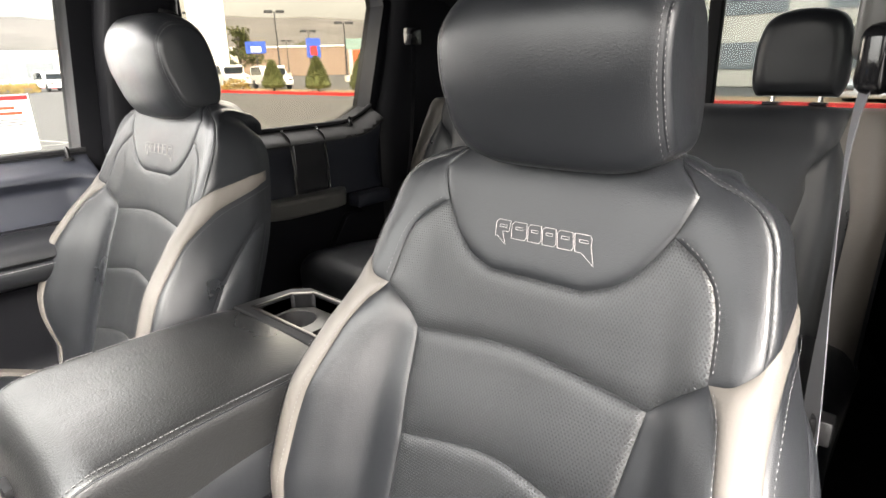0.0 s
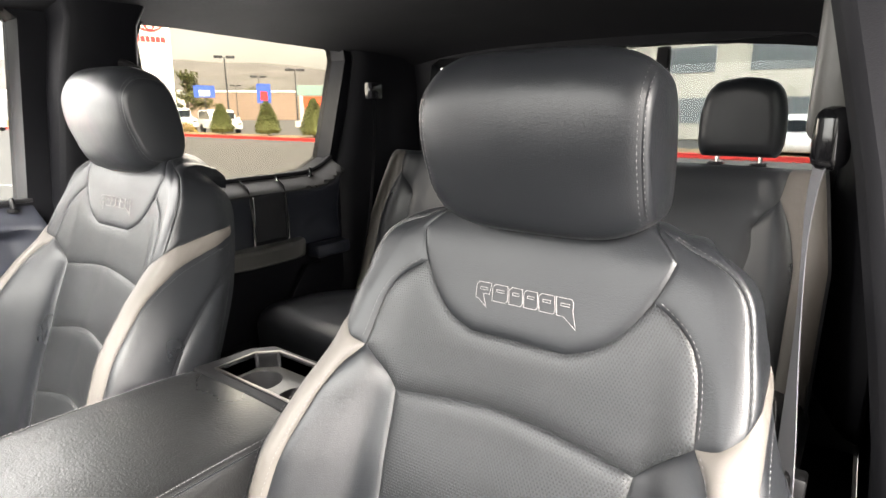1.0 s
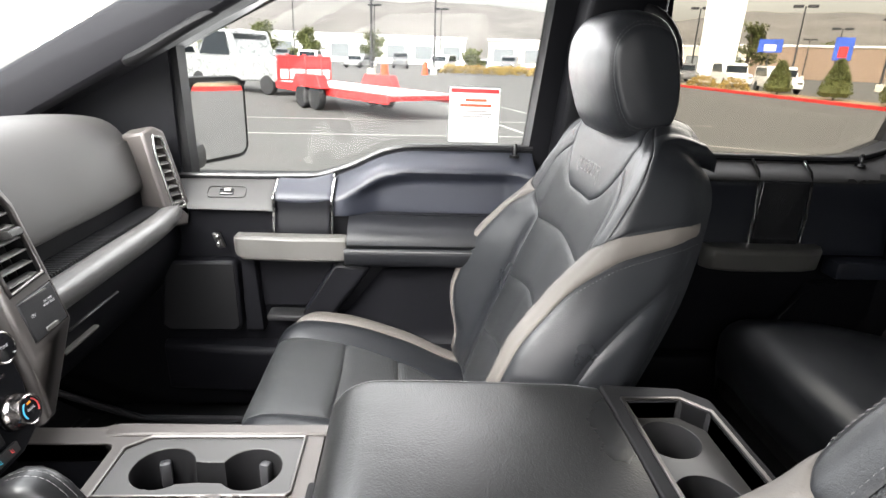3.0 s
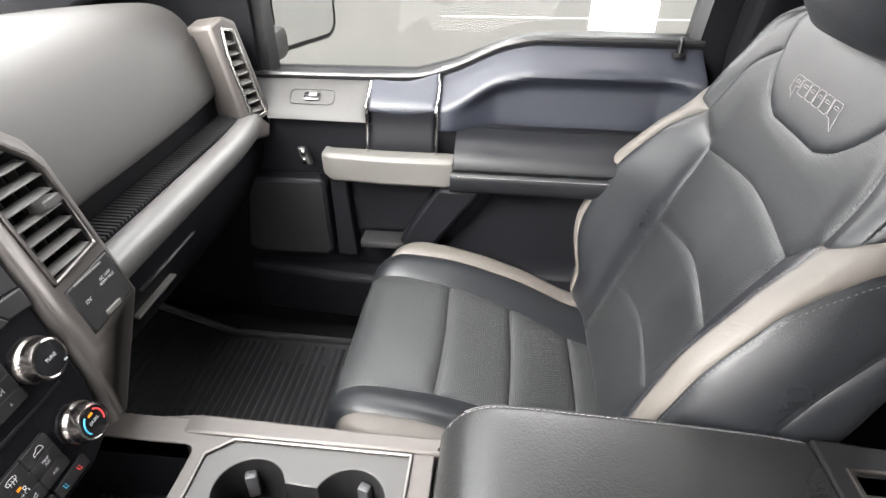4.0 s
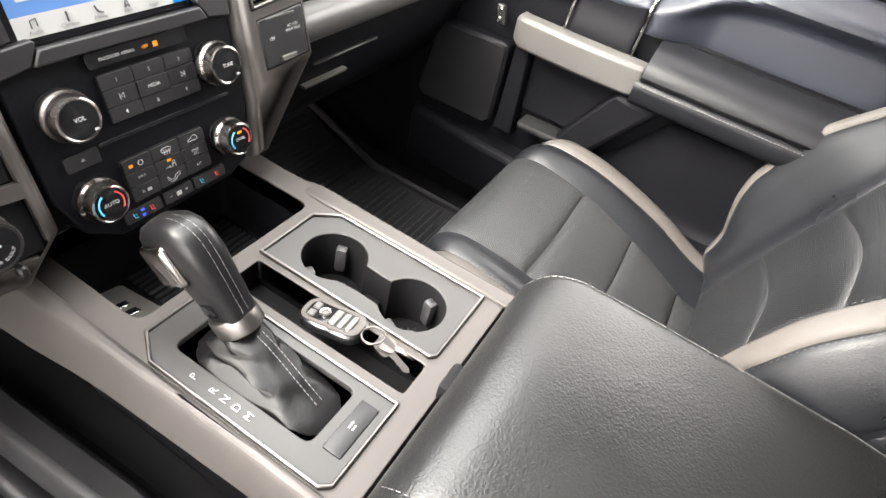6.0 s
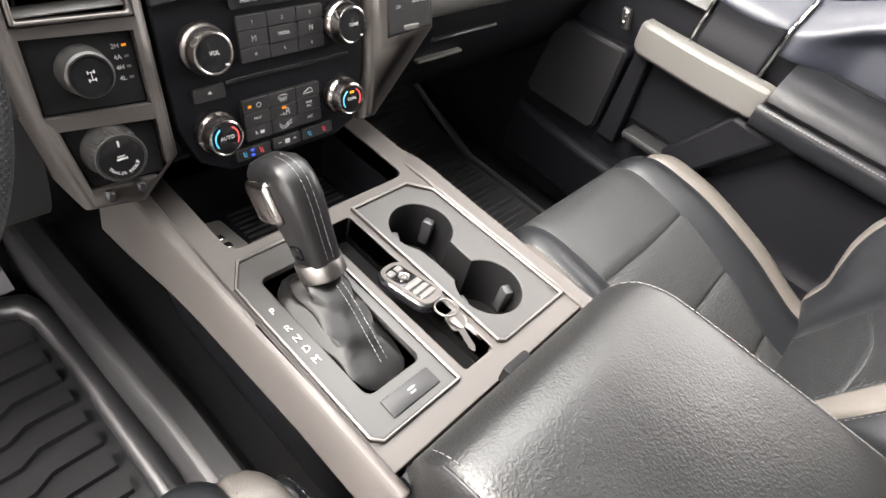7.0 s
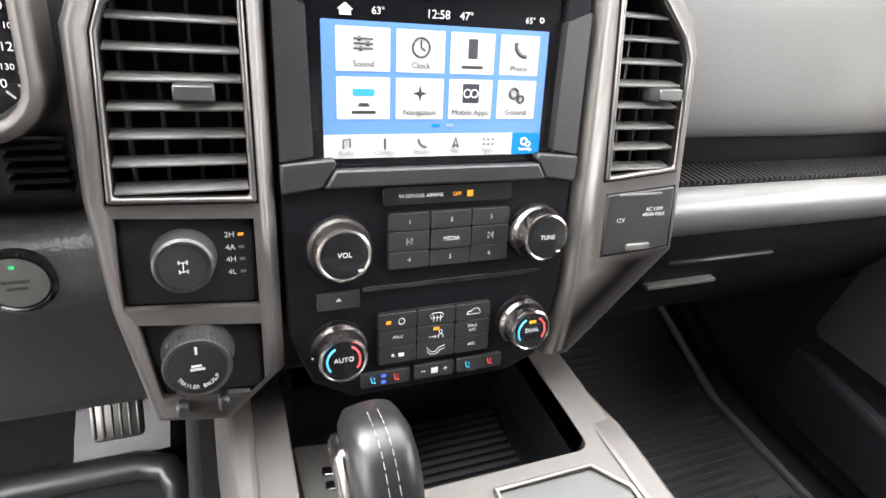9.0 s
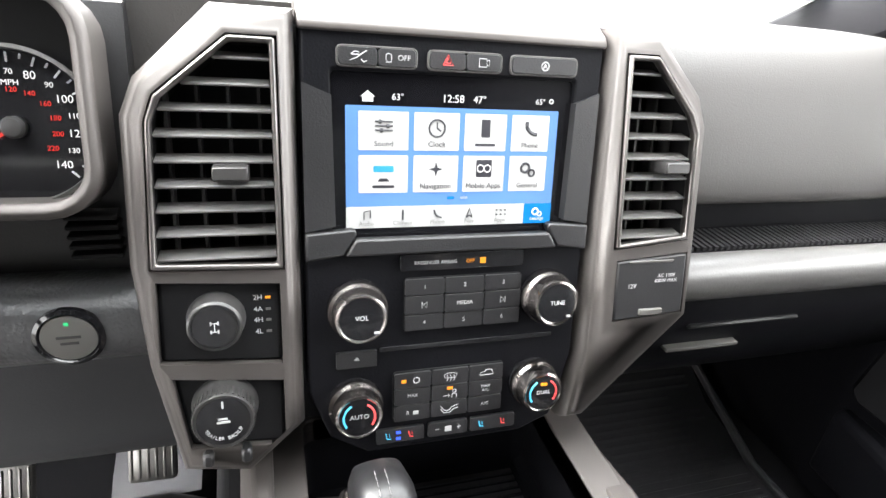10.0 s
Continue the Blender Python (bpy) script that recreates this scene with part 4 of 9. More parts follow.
def emblem(parent, surface):
    """Six slanted blocks in thin outline, the outer ones drawn out into a pointed tail."""
    pen = bmesh.new()
    z0, h, lean = 0.530, 0.019, -0.003
    x0 = 0.066

    def draw(pts):
        line = []
        for a, b in zip(pts, pts[1:] + pts[:1]):
            line += spline([a, b], 0.003)[:-1]
        line = np.array(line + [line[0]])
        p = surface(line[:, 0], line[:, 1])
        p[:, 1] += 0.0034
        tube(pen, [tuple(q) for q in p], 0.00034, n=5)

    for k, w in enumerate((0.023, 0.023, 0.020, 0.020, 0.022, 0.024)):
        x1 = x0 - w
        top, low, c = z0 + h / 2, z0 - h / 2, 0.0035
        g = 0.0012
        pts = [(x0 - g - c, top), (x1 + g, top), (x1 + g + lean, low + c), (x1 + g + lean + c * 0.7, low), (x0 - g + lean, low), (x0 - g, top - c)]
        if k == 0:
            pts = pts[:2] + [(x1 + g, z0 - 0.003), (x1 + 0.010, z0 - 0.003), (x1 + 0.002, low - h * 0.45), (x0 - 0.008, low), (x0 - g + lean, low), (x0 - g, top - c)]
        if k == 5:
            pts = [(x0 - g, top), (x1 + c, top), (x1 + g, top - c), (x1 + g, z0 - 0.002), (x1 - 0.004, low - h * 0.6), (x1 + 0.012, low), (x0 - g + lean, low)]
        draw(pts)
        mid = (x0 + x1) / 2 + lean * 0.3
        hw = w * 0.22
        draw([(mid + hw, z0 + 0.004), (mid - hw, z0 + 0.004), (mid - hw - 0.0005, z0 + 0.0012), (mid + hw - 0.0005, z0 + 0.0012)])
        x0 = x1
    part("emblem", pen, EMBLEM_THREAD, parent, "pale outlined emblem sewn into the leather")


def front_seat(x, back_dy, back_dz, cush_dy, cush_dz, head_dz):
    global SEAT_X, BACK_Y, BACK_Z, CUSH_Y, CUSH_Z, HEAD_Z
    SEAT_X, BACK_Y, BACK_Z, CUSH_Y, CUSH_Z, HEAD_Z = x, back_dy, back_dz, cush_dy, cush_dz, head_dz
    t = thing("front_seat", "black leather front bucket seat with stone-grey bolster trim", "car seat", "front seats", at=(SEAT_X, CUSH_Y - 0.5, 0.70))
    S = seat_back
    # inner shell
    bm = bmesh.new()
    us = np.linspace(-0.5, 0.5, 61)
    vs = np.linspace(0, 0.70, 41)
    grid_surface(bm, lambda a, v: S(a, v) + np.stack([0 * a, np.full_like(a, -0.004), np.full_like(a, -0.002)], -1), us, vs, flip=True)
    back = part("back_frame", bm, LEATHER, t)
    bm = bmesh.new()
    rows = []
    for v in np.linspace(0, 0.70, 15):
        a, b = S(-0.5, v), S(0.5, v)
        rows.append([tuple(a + (b - a) * k / 10 + np.array([0, -0.02 * math.sin(math.pi * k / 10), 0])) for k in range(11)])
    loft(bm, rows, closed=False, caps=False)
    part("back_panel", bm, BLACK_PLASTIC, t, "black moulded seat back panel")
    bm = bmesh.new()
    top = [tuple(S(a, 0.70)) for a in np.linspace(-0.5, 0.5, 21)]
    mid = np.mean(top, axis=0)
    c = bm.verts.new(mid)
    tv = [bm.verts.new(p) for p in top]
    for i in range(len(tv)):
        bm.faces.new((tv[i], tv[(i + 1) % len(tv)], c))
    part("top_cap", bm, LEATHER, t)
    # sewn panels
    bib = [[(-0.20, 0.60), (-0.145, 0.54)], [(-0.145, 0.54), (-0.118, 0.513), (-0.092, 0.493), (-0.06, 0.480)], [(-0.06, 0.480), (0.06, 0.480)], [(0.06, 0.480), (0.092, 0.493), (0.118, 0.513), (0.145, 0.54)], [(0.145, 0.54), (0.20, 0.60)], [(0.20, 0.60), (0.20, 0.66)], [(0.20, 0.66), (-0.20, 0.66)], [(-0.20, 0.66), (-0.20, 0.60)]]
    bm = patch(bmesh.new(), bib, S, 0.007, puff=0.0015, width=0.004, sink=0.0018, flip=True)
    ob = part("upper_panel", bm, LEATHER, t, "smooth black leather yoke with an outlined emblem")
    emblem(ob, S)
    upper = [[(-0.145, 0.54), (-0.118, 0.513), (-0.092, 0.493), (-0.06, 0.480)], [(-0.06, 0.480), (0.06, 0.480)], [(0.06, 0.480), (0.092, 0.493), (0.118, 0.513), (0.145, 0.54)], [(0.145, 0.54), (0.158, 0.552)], [(0.158, 0.552), (0.192, 0.532), (0.206, 0.505), (0.206, 0.437)], [(0.206, 0.437), (0.172, 0.412), (0.144, 0.386)], [(0.144, 0.386), (0.0, 0.400), (-0.144, 0.386)], [(-0.144, 0.386), (-0.172, 0.412), (-0.206, 0.437)], [(-0.206, 0.437), (-0.206, 0.505), (-0.192, 0.532), (-0.158, 0.552)], [(-0.158, 0.552), (-0.145, 0.54)]]
    part("centre_panel", patch(bmesh.new(), upper, S, 0.008, puff=0.002, width=0.005, sink=0.0022, flip=True), PERF, t, "perforated black leather panel")
    lower = [[(-0.144, 0.386), (0.0, 0.400), (0.144, 0.386)], [(0.144, 0.386), (0.134, 0.34), (0.122, 0.258)], [(0.122, 0.258), (0, 0.280), (-0.122, 0.258)], [(-0.122, 0.258), (-0.134, 0.34), (-0.144, 0.386)]]
    part("centre_panel", patch(bmesh.new(), lower, S, 0.008, puff=0.003, width=0.006, sink=0.0025, flip=True), PERF, t, "perforated black leather panel")
    low3 = [[(-0.116, 0.128), (0, 0.150), (0.116, 0.128)], [(0.116, 0.128), (0.113, 0.0)], [(0.113, 0.0), (-0.113, 0.0)], [(-0.113, 0.0), (-0.116, 0.128)]]
    part("centre_panel", patch(bmesh.new(), low3, S, 0.008, puff=0.003, width=0.006, sink=0.0025, flip=True), PERF, t, "perforated black leather panel")
    low2 = [[(-0.122, 0.258), (0, 0.280), (0.122, 0.258)], [(0.122, 0.258), (0.116, 0.128)], [(0.116, 0.128), (0, 0.150), (-0.116, 0.128)], [(-0.116, 0.128), (-0.122, 0.258)]]
    part("centre_panel", patch(bmesh.new(), low2, S, 0.008, puff=0.003, width=0.006, sink=0.0025, flip=True), PERF, t, "perforated black leather panel")
    bolster = [[(0.144, 0.386), (0.172, 0.412), (0.206, 0.437)], [(0.206, 0.437), (0.229, 0.40), (0.234, 0.33), (0.238, 0.2), (0.244, 0.0)], [(0.244, 0.0), (0.113, 0.0)], [(0.113, 0.0), (0.117, 0.15), (0.122, 0.258), (0.134, 0.34), (0.144, 0.386)]]
    trim = [[(0.206, 0.437), (0.25, 0.449), (0.30, 0.463), (0.41, 0.487), (0.495, 0.50)], [(0.495, 0.50), (0.495, 0.466)], [(0.495, 0.466), (0.405, 0.450), (0.326, 0.412), (0.291, 0.335), (0.279, 0.2), (0.276, 0.0)], [(0.276, 0.0), (0.244, 0.0)], [(0.244, 0.0), (0.238, 0.2), (0.234, 0.33), (0.229, 0.40), (0.206, 0.437)]]
    shoulder = [[(0.206, 0.437), (0.206, 0.505), (0.192, 0.532), (0.158, 0.552)], [(0.158, 0.552), (0.20, 0.60)], [(0.20, 0.60), (0.20, 0.655)], [(0.20, 0.655), (0.262, 0.63), (0.305, 0.596), (0.318, 0.55), (0.312, 0.50), (0.300, 0.463)], [(0.300, 0.463), (0.25, 0.449), (0.206, 0.437)]]
    outer = [[(0.20, 0.655), (0.20, 0.698)], [(0.20, 0.698), (0.495, 0.698)], [(0.495, 0.698), (0.495, 0.50)], [(0.495, 0.50), (0.41, 0.487), (0.300, 0.463)], [(0.300, 0.463), (0.312, 0.50), (0.318, 0.55), (0.305, 0.596), (0.262, 0.63), (0.20, 0.655)]]
    band = [[(0.495, 0.466), (0.495, 0.405)], [(0.495, 0.405), (0.44, 0.392), (0.392, 0.345), (0.362, 0.25), (0.350, 0.0)], [(0.350, 0.0), (0.276, 0.0)], [(0.276, 0.0), (0.279, 0.2), (0.291, 0.335), (0.326, 0.412), (0.405, 0.450), (0.495, 0.466)]]
    flank = [[(0.495, 0.405), (0.495, 0.0)], [(0.495, 0.0), (0.350, 0.0)], [(0.350, 0.0), (0.362, 0.25), (0.392, 0.345), (0.44, 0.392), (0.495, 0.405)]]
    for s in (1, -1):
        f = (lambda e: e) if s > 0 else mirrored
        part("bolster", patch(bmesh.new(), f(bolster), S, 0.008, puff=0.003, width=0.006, sink=0.0025, flip=True), LEATHER, t)
        tr = part("bolster_trim", patch(bmesh.new(), f(trim), S, 0.008, puff=0.003, width=0.006, sink=0.002, flip=True), TAN, t, "stone-grey leather bolster trim")
        sh = part("shoulder_panel", patch(bmesh.new(), f(shoulder), S, 0.009, puff=0.0008, width=0.004, sink=0.0014, flip=True), LEATHER, t)
        part("shoulder_side", patch(bmesh.new(), f(outer), S, 0.01, puff=0.0008, width=0.004, sink=0.0014, flip=True), LEATHER, t)
        part("side_band", patch(bmesh.new(), f(band), S, 0.01, puff=0.002, width=0.006, sink=0.0018, flip=True), LEATHER, t)
        part("side_panel", patch(bmesh.new(), f(flank), S, 0.01, puff=0.004, width=0.01, sink=0.0025, flip=True), LEATHER, t)
        row = bmesh.new()
        for line in ([(0.2125, 0.447), (0.2125, 0.505), (0.198, 0.535), (0.163, 0.556)],):
            stitches(row, [(s * x, y) for x, y in line], S, 0.0035, flip=True)
        for line in ([(0.215, 0.643), (0.258, 0.626), (0.299, 0.594), (0.312, 0.55), (0.306, 0.50), (0.294, 0.468)], [(0.23, 0.648), (0.268, 0.634), (0.311, 0.598), (0.324, 0.55), (0.318, 0.50), (0.306, 0.470)]):
            stitches(row, [(s * x, y) for x, y in line], S, 0.0014, flip=True)
        part("stitching", row, THREAD, sh)
        row = bmesh.new()
        stitches(row, [(s * x, y) for x, y in [(0.215, 0.434), (0.235, 0.402), (0.240, 0.33), (0.244, 0.2), (0.250, 0.02)]], S, 0.0035, flip=True)
        stitches(row, [(s * x, y) for x, y in [(0.49, 0.460), (0.409, 0.444), (0.332, 0.407), (0.297, 0.333), (0.285, 0.2), (0.282, 0.02)]], S, 0.0035, flip=True)
        part("stitching", row, THREAD, tr)
    row = bmesh.new()
    for e in ([(-0.14, 0.530), (-0.118, 0.508), (-0.092, 0.488), (-0.06, 0.475)], [(-0.06, 0.475), (0.06, 0.475)], [(0.06, 0.475), (0.092, 0.488), (0.118, 0.508), (0.14, 0.530)], [(-0.138, 0.380), (0, 0.394), (0.138, 0.380)]):
        stitches(row, e, S, 0.003, flip=True)
    part("stitching", row, DARK_THREAD, t)
    headrest(t)
    # cushion
    C = seat_cushion
    bm = bmesh.new()
    grid_surface(bm, lambda a, w: C(a, w) - np.stack([0 * a, 0 * a, np.full_like(a, 0.005)], -1), np.linspace(-0.4, 0.4, 49), np.linspace(0, 0.68, 35))
    part("cushion_base", bm, LEATHER, t)
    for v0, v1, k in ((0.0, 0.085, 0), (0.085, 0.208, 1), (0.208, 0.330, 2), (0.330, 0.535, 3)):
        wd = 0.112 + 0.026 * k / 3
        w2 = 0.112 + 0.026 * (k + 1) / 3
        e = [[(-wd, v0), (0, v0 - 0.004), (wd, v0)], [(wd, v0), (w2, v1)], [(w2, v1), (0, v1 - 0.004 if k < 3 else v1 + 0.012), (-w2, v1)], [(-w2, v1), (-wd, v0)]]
        # the lightened leather carries the sheen of the window sky
        part("cushion_panel", patch(bmesh.new(), e, C, 0.009, puff=0.004, width=0.008), LIT_PERF, t, "perforated black leather cushion panel, window sheen in its colour")
    front = [[(-0.138, 0.535), (0, 0.547), (0.138, 0.535)], [(0.138, 0.535), (0.15, 0.66)], [(0.15, 0.66), (-0.15, 0.66)], [(-0.15, 0.66), (-0.138, 0.535)]]
    part("cushion_front", patch(bmesh.new(), front, C, 0.01, puff=0.007, width=0.014), LEATHER, t)
    bolst = [[(0.112, 0.0), (0.138, 0.535)], [(0.138, 0.535), (0.15, 0.66)], [(0.15, 0.66), (0.21, 0.66)], [(0.21, 0.66), (0.205, 0.52), (0.203, 0.40), (0.208, 0.2), (0.21, 0.0)], [(0.21, 0.0), (0.112, 0.0)]]
    trim = [[(0.21, 0.0), (0.208, 0.2), (0.203, 0.40), (0.205, 0.52), (0.21, 0.66)], [(0.21, 0.66), (0.255, 0.66)], [(0.255, 0.66), (0.257, 0.52), (0.266, 0.40), (0.274, 0.2), (0.275, 0.0)], [(0.275, 0.0), (0.21, 0.0)]]
    side = [[(0.275, 0.0), (0.274, 0.2), (0.266, 0.40), (0.257, 0.52), (0.255, 0.66)], [(0.255, 0.66), (0.395, 0.66)], [(0.395, 0.66), (0.395, 0.0)], [(0.395, 0.0), (0.275, 0.0)]]
    for s in (1, -1):
        f = (lambda e: e) if s > 0 else mirrored
        part("cushion_bolster", patch(bmesh.new(), f(bolst), C, 0.009, puff=0.007, width=0.014), LEATHER, t)
        tr = part("cushion_trim", patch(bmesh.new(), f(trim), C, 0.008, puff=0.006, width=0.01), TAN, t, "stone-grey leather cushion edging")
        part("cushion_side", patch(bmesh.new(), f(side), C, 0.012, puff=0.005, width=0.012), LEATHER, t)
        row = bmesh.new()
        stitches(row, [(s * x, y) for x, y in [(0.215, 0.01), (0.213, 0.2), (0.208, 0.40), (0.210, 0.52), (0.214, 0.62)]], C, 0.0035)
        stitches(row, [(s * x, y) for x, y in [(0.281, 0.01), (0.280, 0.2), (0.272, 0.40), (0.263, 0.52), (0.261, 0.62)]], C, 0.0035)
        part("stitching", row, THREAD, tr)
    bm = bmesh.new()
    rounded_box(bm, SEAT_X - 0.25, SEAT_X + 0.25, CUSH_Y - 0.68, CUSH_Y - 0.27, 0.70, 0.87, 0.02, 2)
    part("seat_base", bm, MATTE_BLACK, t)
    return t


front_seat(-0.438, 0.0, 0.0, 0.0, -0.008, 0.0)
front_seat(0.447, 0.030, 0.032, 0.030, -0.006, 0.020)


# ---- rear bench ----
def rear_bench():
    t = thing("rear_bench", "black leather rear bench seat with stone-grey edge trim", "car seat", at=(0, -1.7, 0.78))
    by = pchip([(0, -1.70), (0.3, -1.80), (0.5, -1.875), (0.56, -1.90), (0.585, -1.925), (0.60, -1.96)])
    bz = pchip([(0, 0.92), (0.3, 1.20), (0.5, 1.40), (0.56, 1.452), (0.585, 1.465), (0.60, 1.462)])
    bx = pchip([(-0.70, 0.01), (-0.66, 0.03), (-0.60, 0.035), (-0.54, 0.01), (-0.46, 0.0), (-0.2, 0.0), (-0.12, 0.012), (0.12, 0.012), (0.2, 0.0), (0.46, 0.0), (0.54, 0.01), (0.60, 0.035), (0.66, 0.03), (0.70, 0.01)])

    def B(a, v):
        a, v = np.asarray(a, float), np.asarray(v, float)
        return np.stack([a * (1 - 0.06 * np.clip((v - 0.35) / 0.25, 0, 1)), by(v) + bx(a), bz(v)], -1)

    bm = bmesh.new()
    grid_surface(bm, lambda a, v: B(a, v) + np.stack([0 * a, np.full_like(a, -0.006), 0 * a], -1), np.linspace(-0.70, 0.70, 71), np.linspace(0, 0.60, 31), flip=True)
    part("back_frame", bm, LEATHER, t)
    bm = bmesh.new()
    rounded_box(bm, -0.66, 0.66, -2.05, -1.93, 0.9, 1.45, 0.03, 2)
    part("back_panel", bm, BLACK_PLASTIC, t)
    for s in (1, -1):
        f = (lambda e: e) if s > 0 else mirrored
        pan = [[(0.235, 0.30), (0.235, 0.585)], [(0.235, 0.585), (0.62, 0.585)], [(0.62, 0.585), (0.60, 0.50), (0.54, 0.43), (0.535, 0.38), (0.52, 0.30)], [(0.52, 0.30), (0.235, 0.30)]]
        part("back_cushion", patch(bmesh.new(), f(pan), B, 0.012, puff=0.005, width=0.012, flip=True), LEATHER, t)
        pan = [[(0.235, 0.0), (0.235, 0.30)], [(0.235, 0.30), (0.52, 0.30)], [(0.52, 0.30), (0.50, 0.0)], [(0.50, 0.0), (0.235, 0.0)]]
        part("back_cushion", patch(bmesh.new(), f(pan), B, 0.012, puff=0.005, width=0.012, flip=True), PERF, t)
        pan = [[(0.50, 0.0), (0.52, 0.30), (0.535, 0.38), (0.54, 0.43), (0.60, 0.50)], [(0.60, 0.50), (0.625, 0.40), (0.63, 0.2), (0.63, 0.0)], [(0.63, 0.0), (0.50, 0.0)]]
        part("back_bolster", patch(bmesh.new(), f(pan), B, 0.012, puff=0.004, width=0.012, flip=True), LEATHER, t)
        pan = [[(0.60, 0.50), (0.625, 0.585)], [(0.625, 0.585), (0.695, 0.585)], [(0.695, 0.585), (0.695, 0.0)], [(0.695, 0.0), (0.63, 0.0)], [(0.63, 0.0), (0.63, 0.2), (0.625, 0.40), (0.60, 0.50)]]
        part("back_trim", patch(bmesh.new(), f(pan), B, 0.012, puff=0.008, width=0.014, flip=True), TAN, t, "stone-grey leather edge trim")
    pan = [[(-0.225, 0.0), (-0.225, 0.585)], [(-0.225, 0.585), (0.225, 0.585)], [(0.225, 0.585), (0.225, 0.0)], [(0.225, 0.0), (-0.225, 0.0)]]
    part("back_cushion", patch(bmesh.new(), [[p for p in reversed(e)] for e in reversed(pan)], B, 0.014, puff=0.01, width=0.02, flip=True), LEATHER, t)
    # seat cushions
    cy = pchip([(0, -1.78), (0.3, -1.45), (0.42, -1.33), (0.47, -1.29), (0.50, -1.275), (0.58, -1.28)])
    cz = pchip([(0, 0.955), (0.3, 1.015), (0.42, 1.02), (0.47, 1.005), (0.50, 0.975), (0.58, 0.87)])

    def Q(a, w):
        a, w = np.asarray(a, float), np.asarray(w, float)
        edge = np.clip((abs(a) - 0.66) / 0.05, 0, 1)
        return np.stack([a, cy(w) - 0.03 * edge * np.clip((w - 0.38) / 0.1, 0, 1), cz(w) - 0.03 * edge**2 * 2 + 0.012 * np.exp(-((abs(a) - 0.6) / 0.06) ** 2)], -1)

    for s in (1, -1):
        f = (lambda e: e) if s > 0 else mirrored
        pan = [[(0.005, 0), (0.71, 0)], [(0.71, 0), (0.71, 0.58)], [(0.71, 0.58), (0.005, 0.58)], [(0.005, 0.58), (0.005, 0)]]
        part("seat_cushion", patch(bmesh.new(), f(pan), Q, 0.013, puff=0.01, width=0.02), LEATHER, t)
        row = bmesh.new()
        stitches(row, [(s * 0.55, 0.02), (s * 0.55, 0.3), (s * 0.54, 0.47)], Q, 0.011)
        part("stitching", row, THREAD, t)
    bm = bmesh.new()
    rounded_box(bm, -0.70, 0.70, -1.80, -1.31, 0.80, 0.94, 0.02, 2)
    part("bench_base", bm, MATTE_BLACK, t)
    for hx in (-0.462, 0.462):
        bm = bmesh.new()
        rings = []
        for k in range(17):
            q = -math.cos(math.pi * k / 16)
            y = -1.955 + 0.048 * q
            s = (1 - abs(q) ** 2.6) ** 0.5 if abs(q) < 1 else 0
            s = 0.62 + 0.38 * s
            r2 = []
            for x, z in spline([(-0.085, 0), (-0.098, 0.03), (-0.096, 0.12), (-0.075, 0.175), (-0.03, 0.193), (0.03, 0.193), (0.075, 0.175), (0.096, 0.12), (0.098, 0.03), (0.085, 0)], 0.012):
                r2.append((hx + x * s, y, 1.485 + 0.095 + (z - 0.095) * s))
            rings.append(r2)
        loft(bm, rings)
        hr = part("headrest", bm, LEATHER, t, "rounded black leather rear headrest")
        for s in (-1, 1):
            bm = bmesh.new()
            tube(bm, [(hx + s * 0.05, -1.955, 1.49), (hx + s * 0.05, -1.95, 1.44)], 0.006, n=10)
            part("post", bm, CHROME, hr)
            bm = bmesh.new()
            rounded_box(bm, hx + s * 0.05 - 0.018, hx + s * 0.05 + 0.018, -1.965, -1.925, 1.462, 1.472, 0.003, 1)
            part("post_sleeve", bm, GLOSS_BLACK, t)
    return t


rear_bench()

# ---- cab shell ----
FRONT_WIN = [(0.02, 1.318), (-0.28, 1.322), (-0.36, 1.345), (-0.46, 1.388), (-0.52, 1.398), (-0.79, 1.402), (-0.83, 1.80), (-0.80, 1.825), (-0.42, 1.815), (-0.32, 1.775), (0.02, 1.60)]
REAR_WIN = [(-1.10, 1.40), (-1.56, 1.396), (-1.63, 1.405), (-1.71, 1.44), (-1.805, 1.775), (-1.80, 1.81), (-1.77, 1.832), (-1.13, 1.832), (-1.10, 1.82), (-1.085, 1.78)]
SIDE = [(1.0, 0.70), (1.0, 1.36), (0.62, 1.40), (0.45, 1.43), (-0.35, 1.86), (-0.5, 1.91), (-2.12, 1.91), (-2.22, 1.45), (-2.22, 0.70)]
BODY_PAINT = mat("dark_body_paint", (0.03, 0.031, 0.034), 0.25, coat=0.6, vary=0.03, rough_vary=0.03)


def to_side(x):
    """The plane of a cab side at x, seen from inside on the passenger side: local x is forward, local y is up."""
    return Matrix(((0, 0, -1, x), (1, 0, 0, 0), (0, 1, 0, 0), (0, 0, 0, 1)))


for name, x, holes in (("wall_right", 0.80, (FRONT_WIN, REAR_WIN)),):
    bm = bmesh.new()
    prism(bm, SIDE, 0.09, to_side(x), holes)
    tagged(part(name, bm, SOFT_BLACK, smooth=False), "black trimmed cab side with two window openings", "cab side", "", "structure")
DOOR_OPENING = [(0.30, 0.86), (0.36, 1.32), (0.02, 1.60), (-0.34, 1.775), (-0.48, 1.835), (-0.86, 1.845), (-0.90, 1.80), (-0.93, 1.40), (-0.95, 0.86)]
bm = bmesh.new()
prism(bm, SIDE, 0.07, Matrix(((0, 0, 1, -0.82), (1, 0, 0, 0), (0, 1, 0, 0), (0, 0, 0, 1))), (DOOR_OPENING, REAR_WIN))
tagged(part("wall_left", bm, SOFT_BLACK, smooth=False), "black trimmed cab side with the driver's doorway open", "cab side", "", "structure")


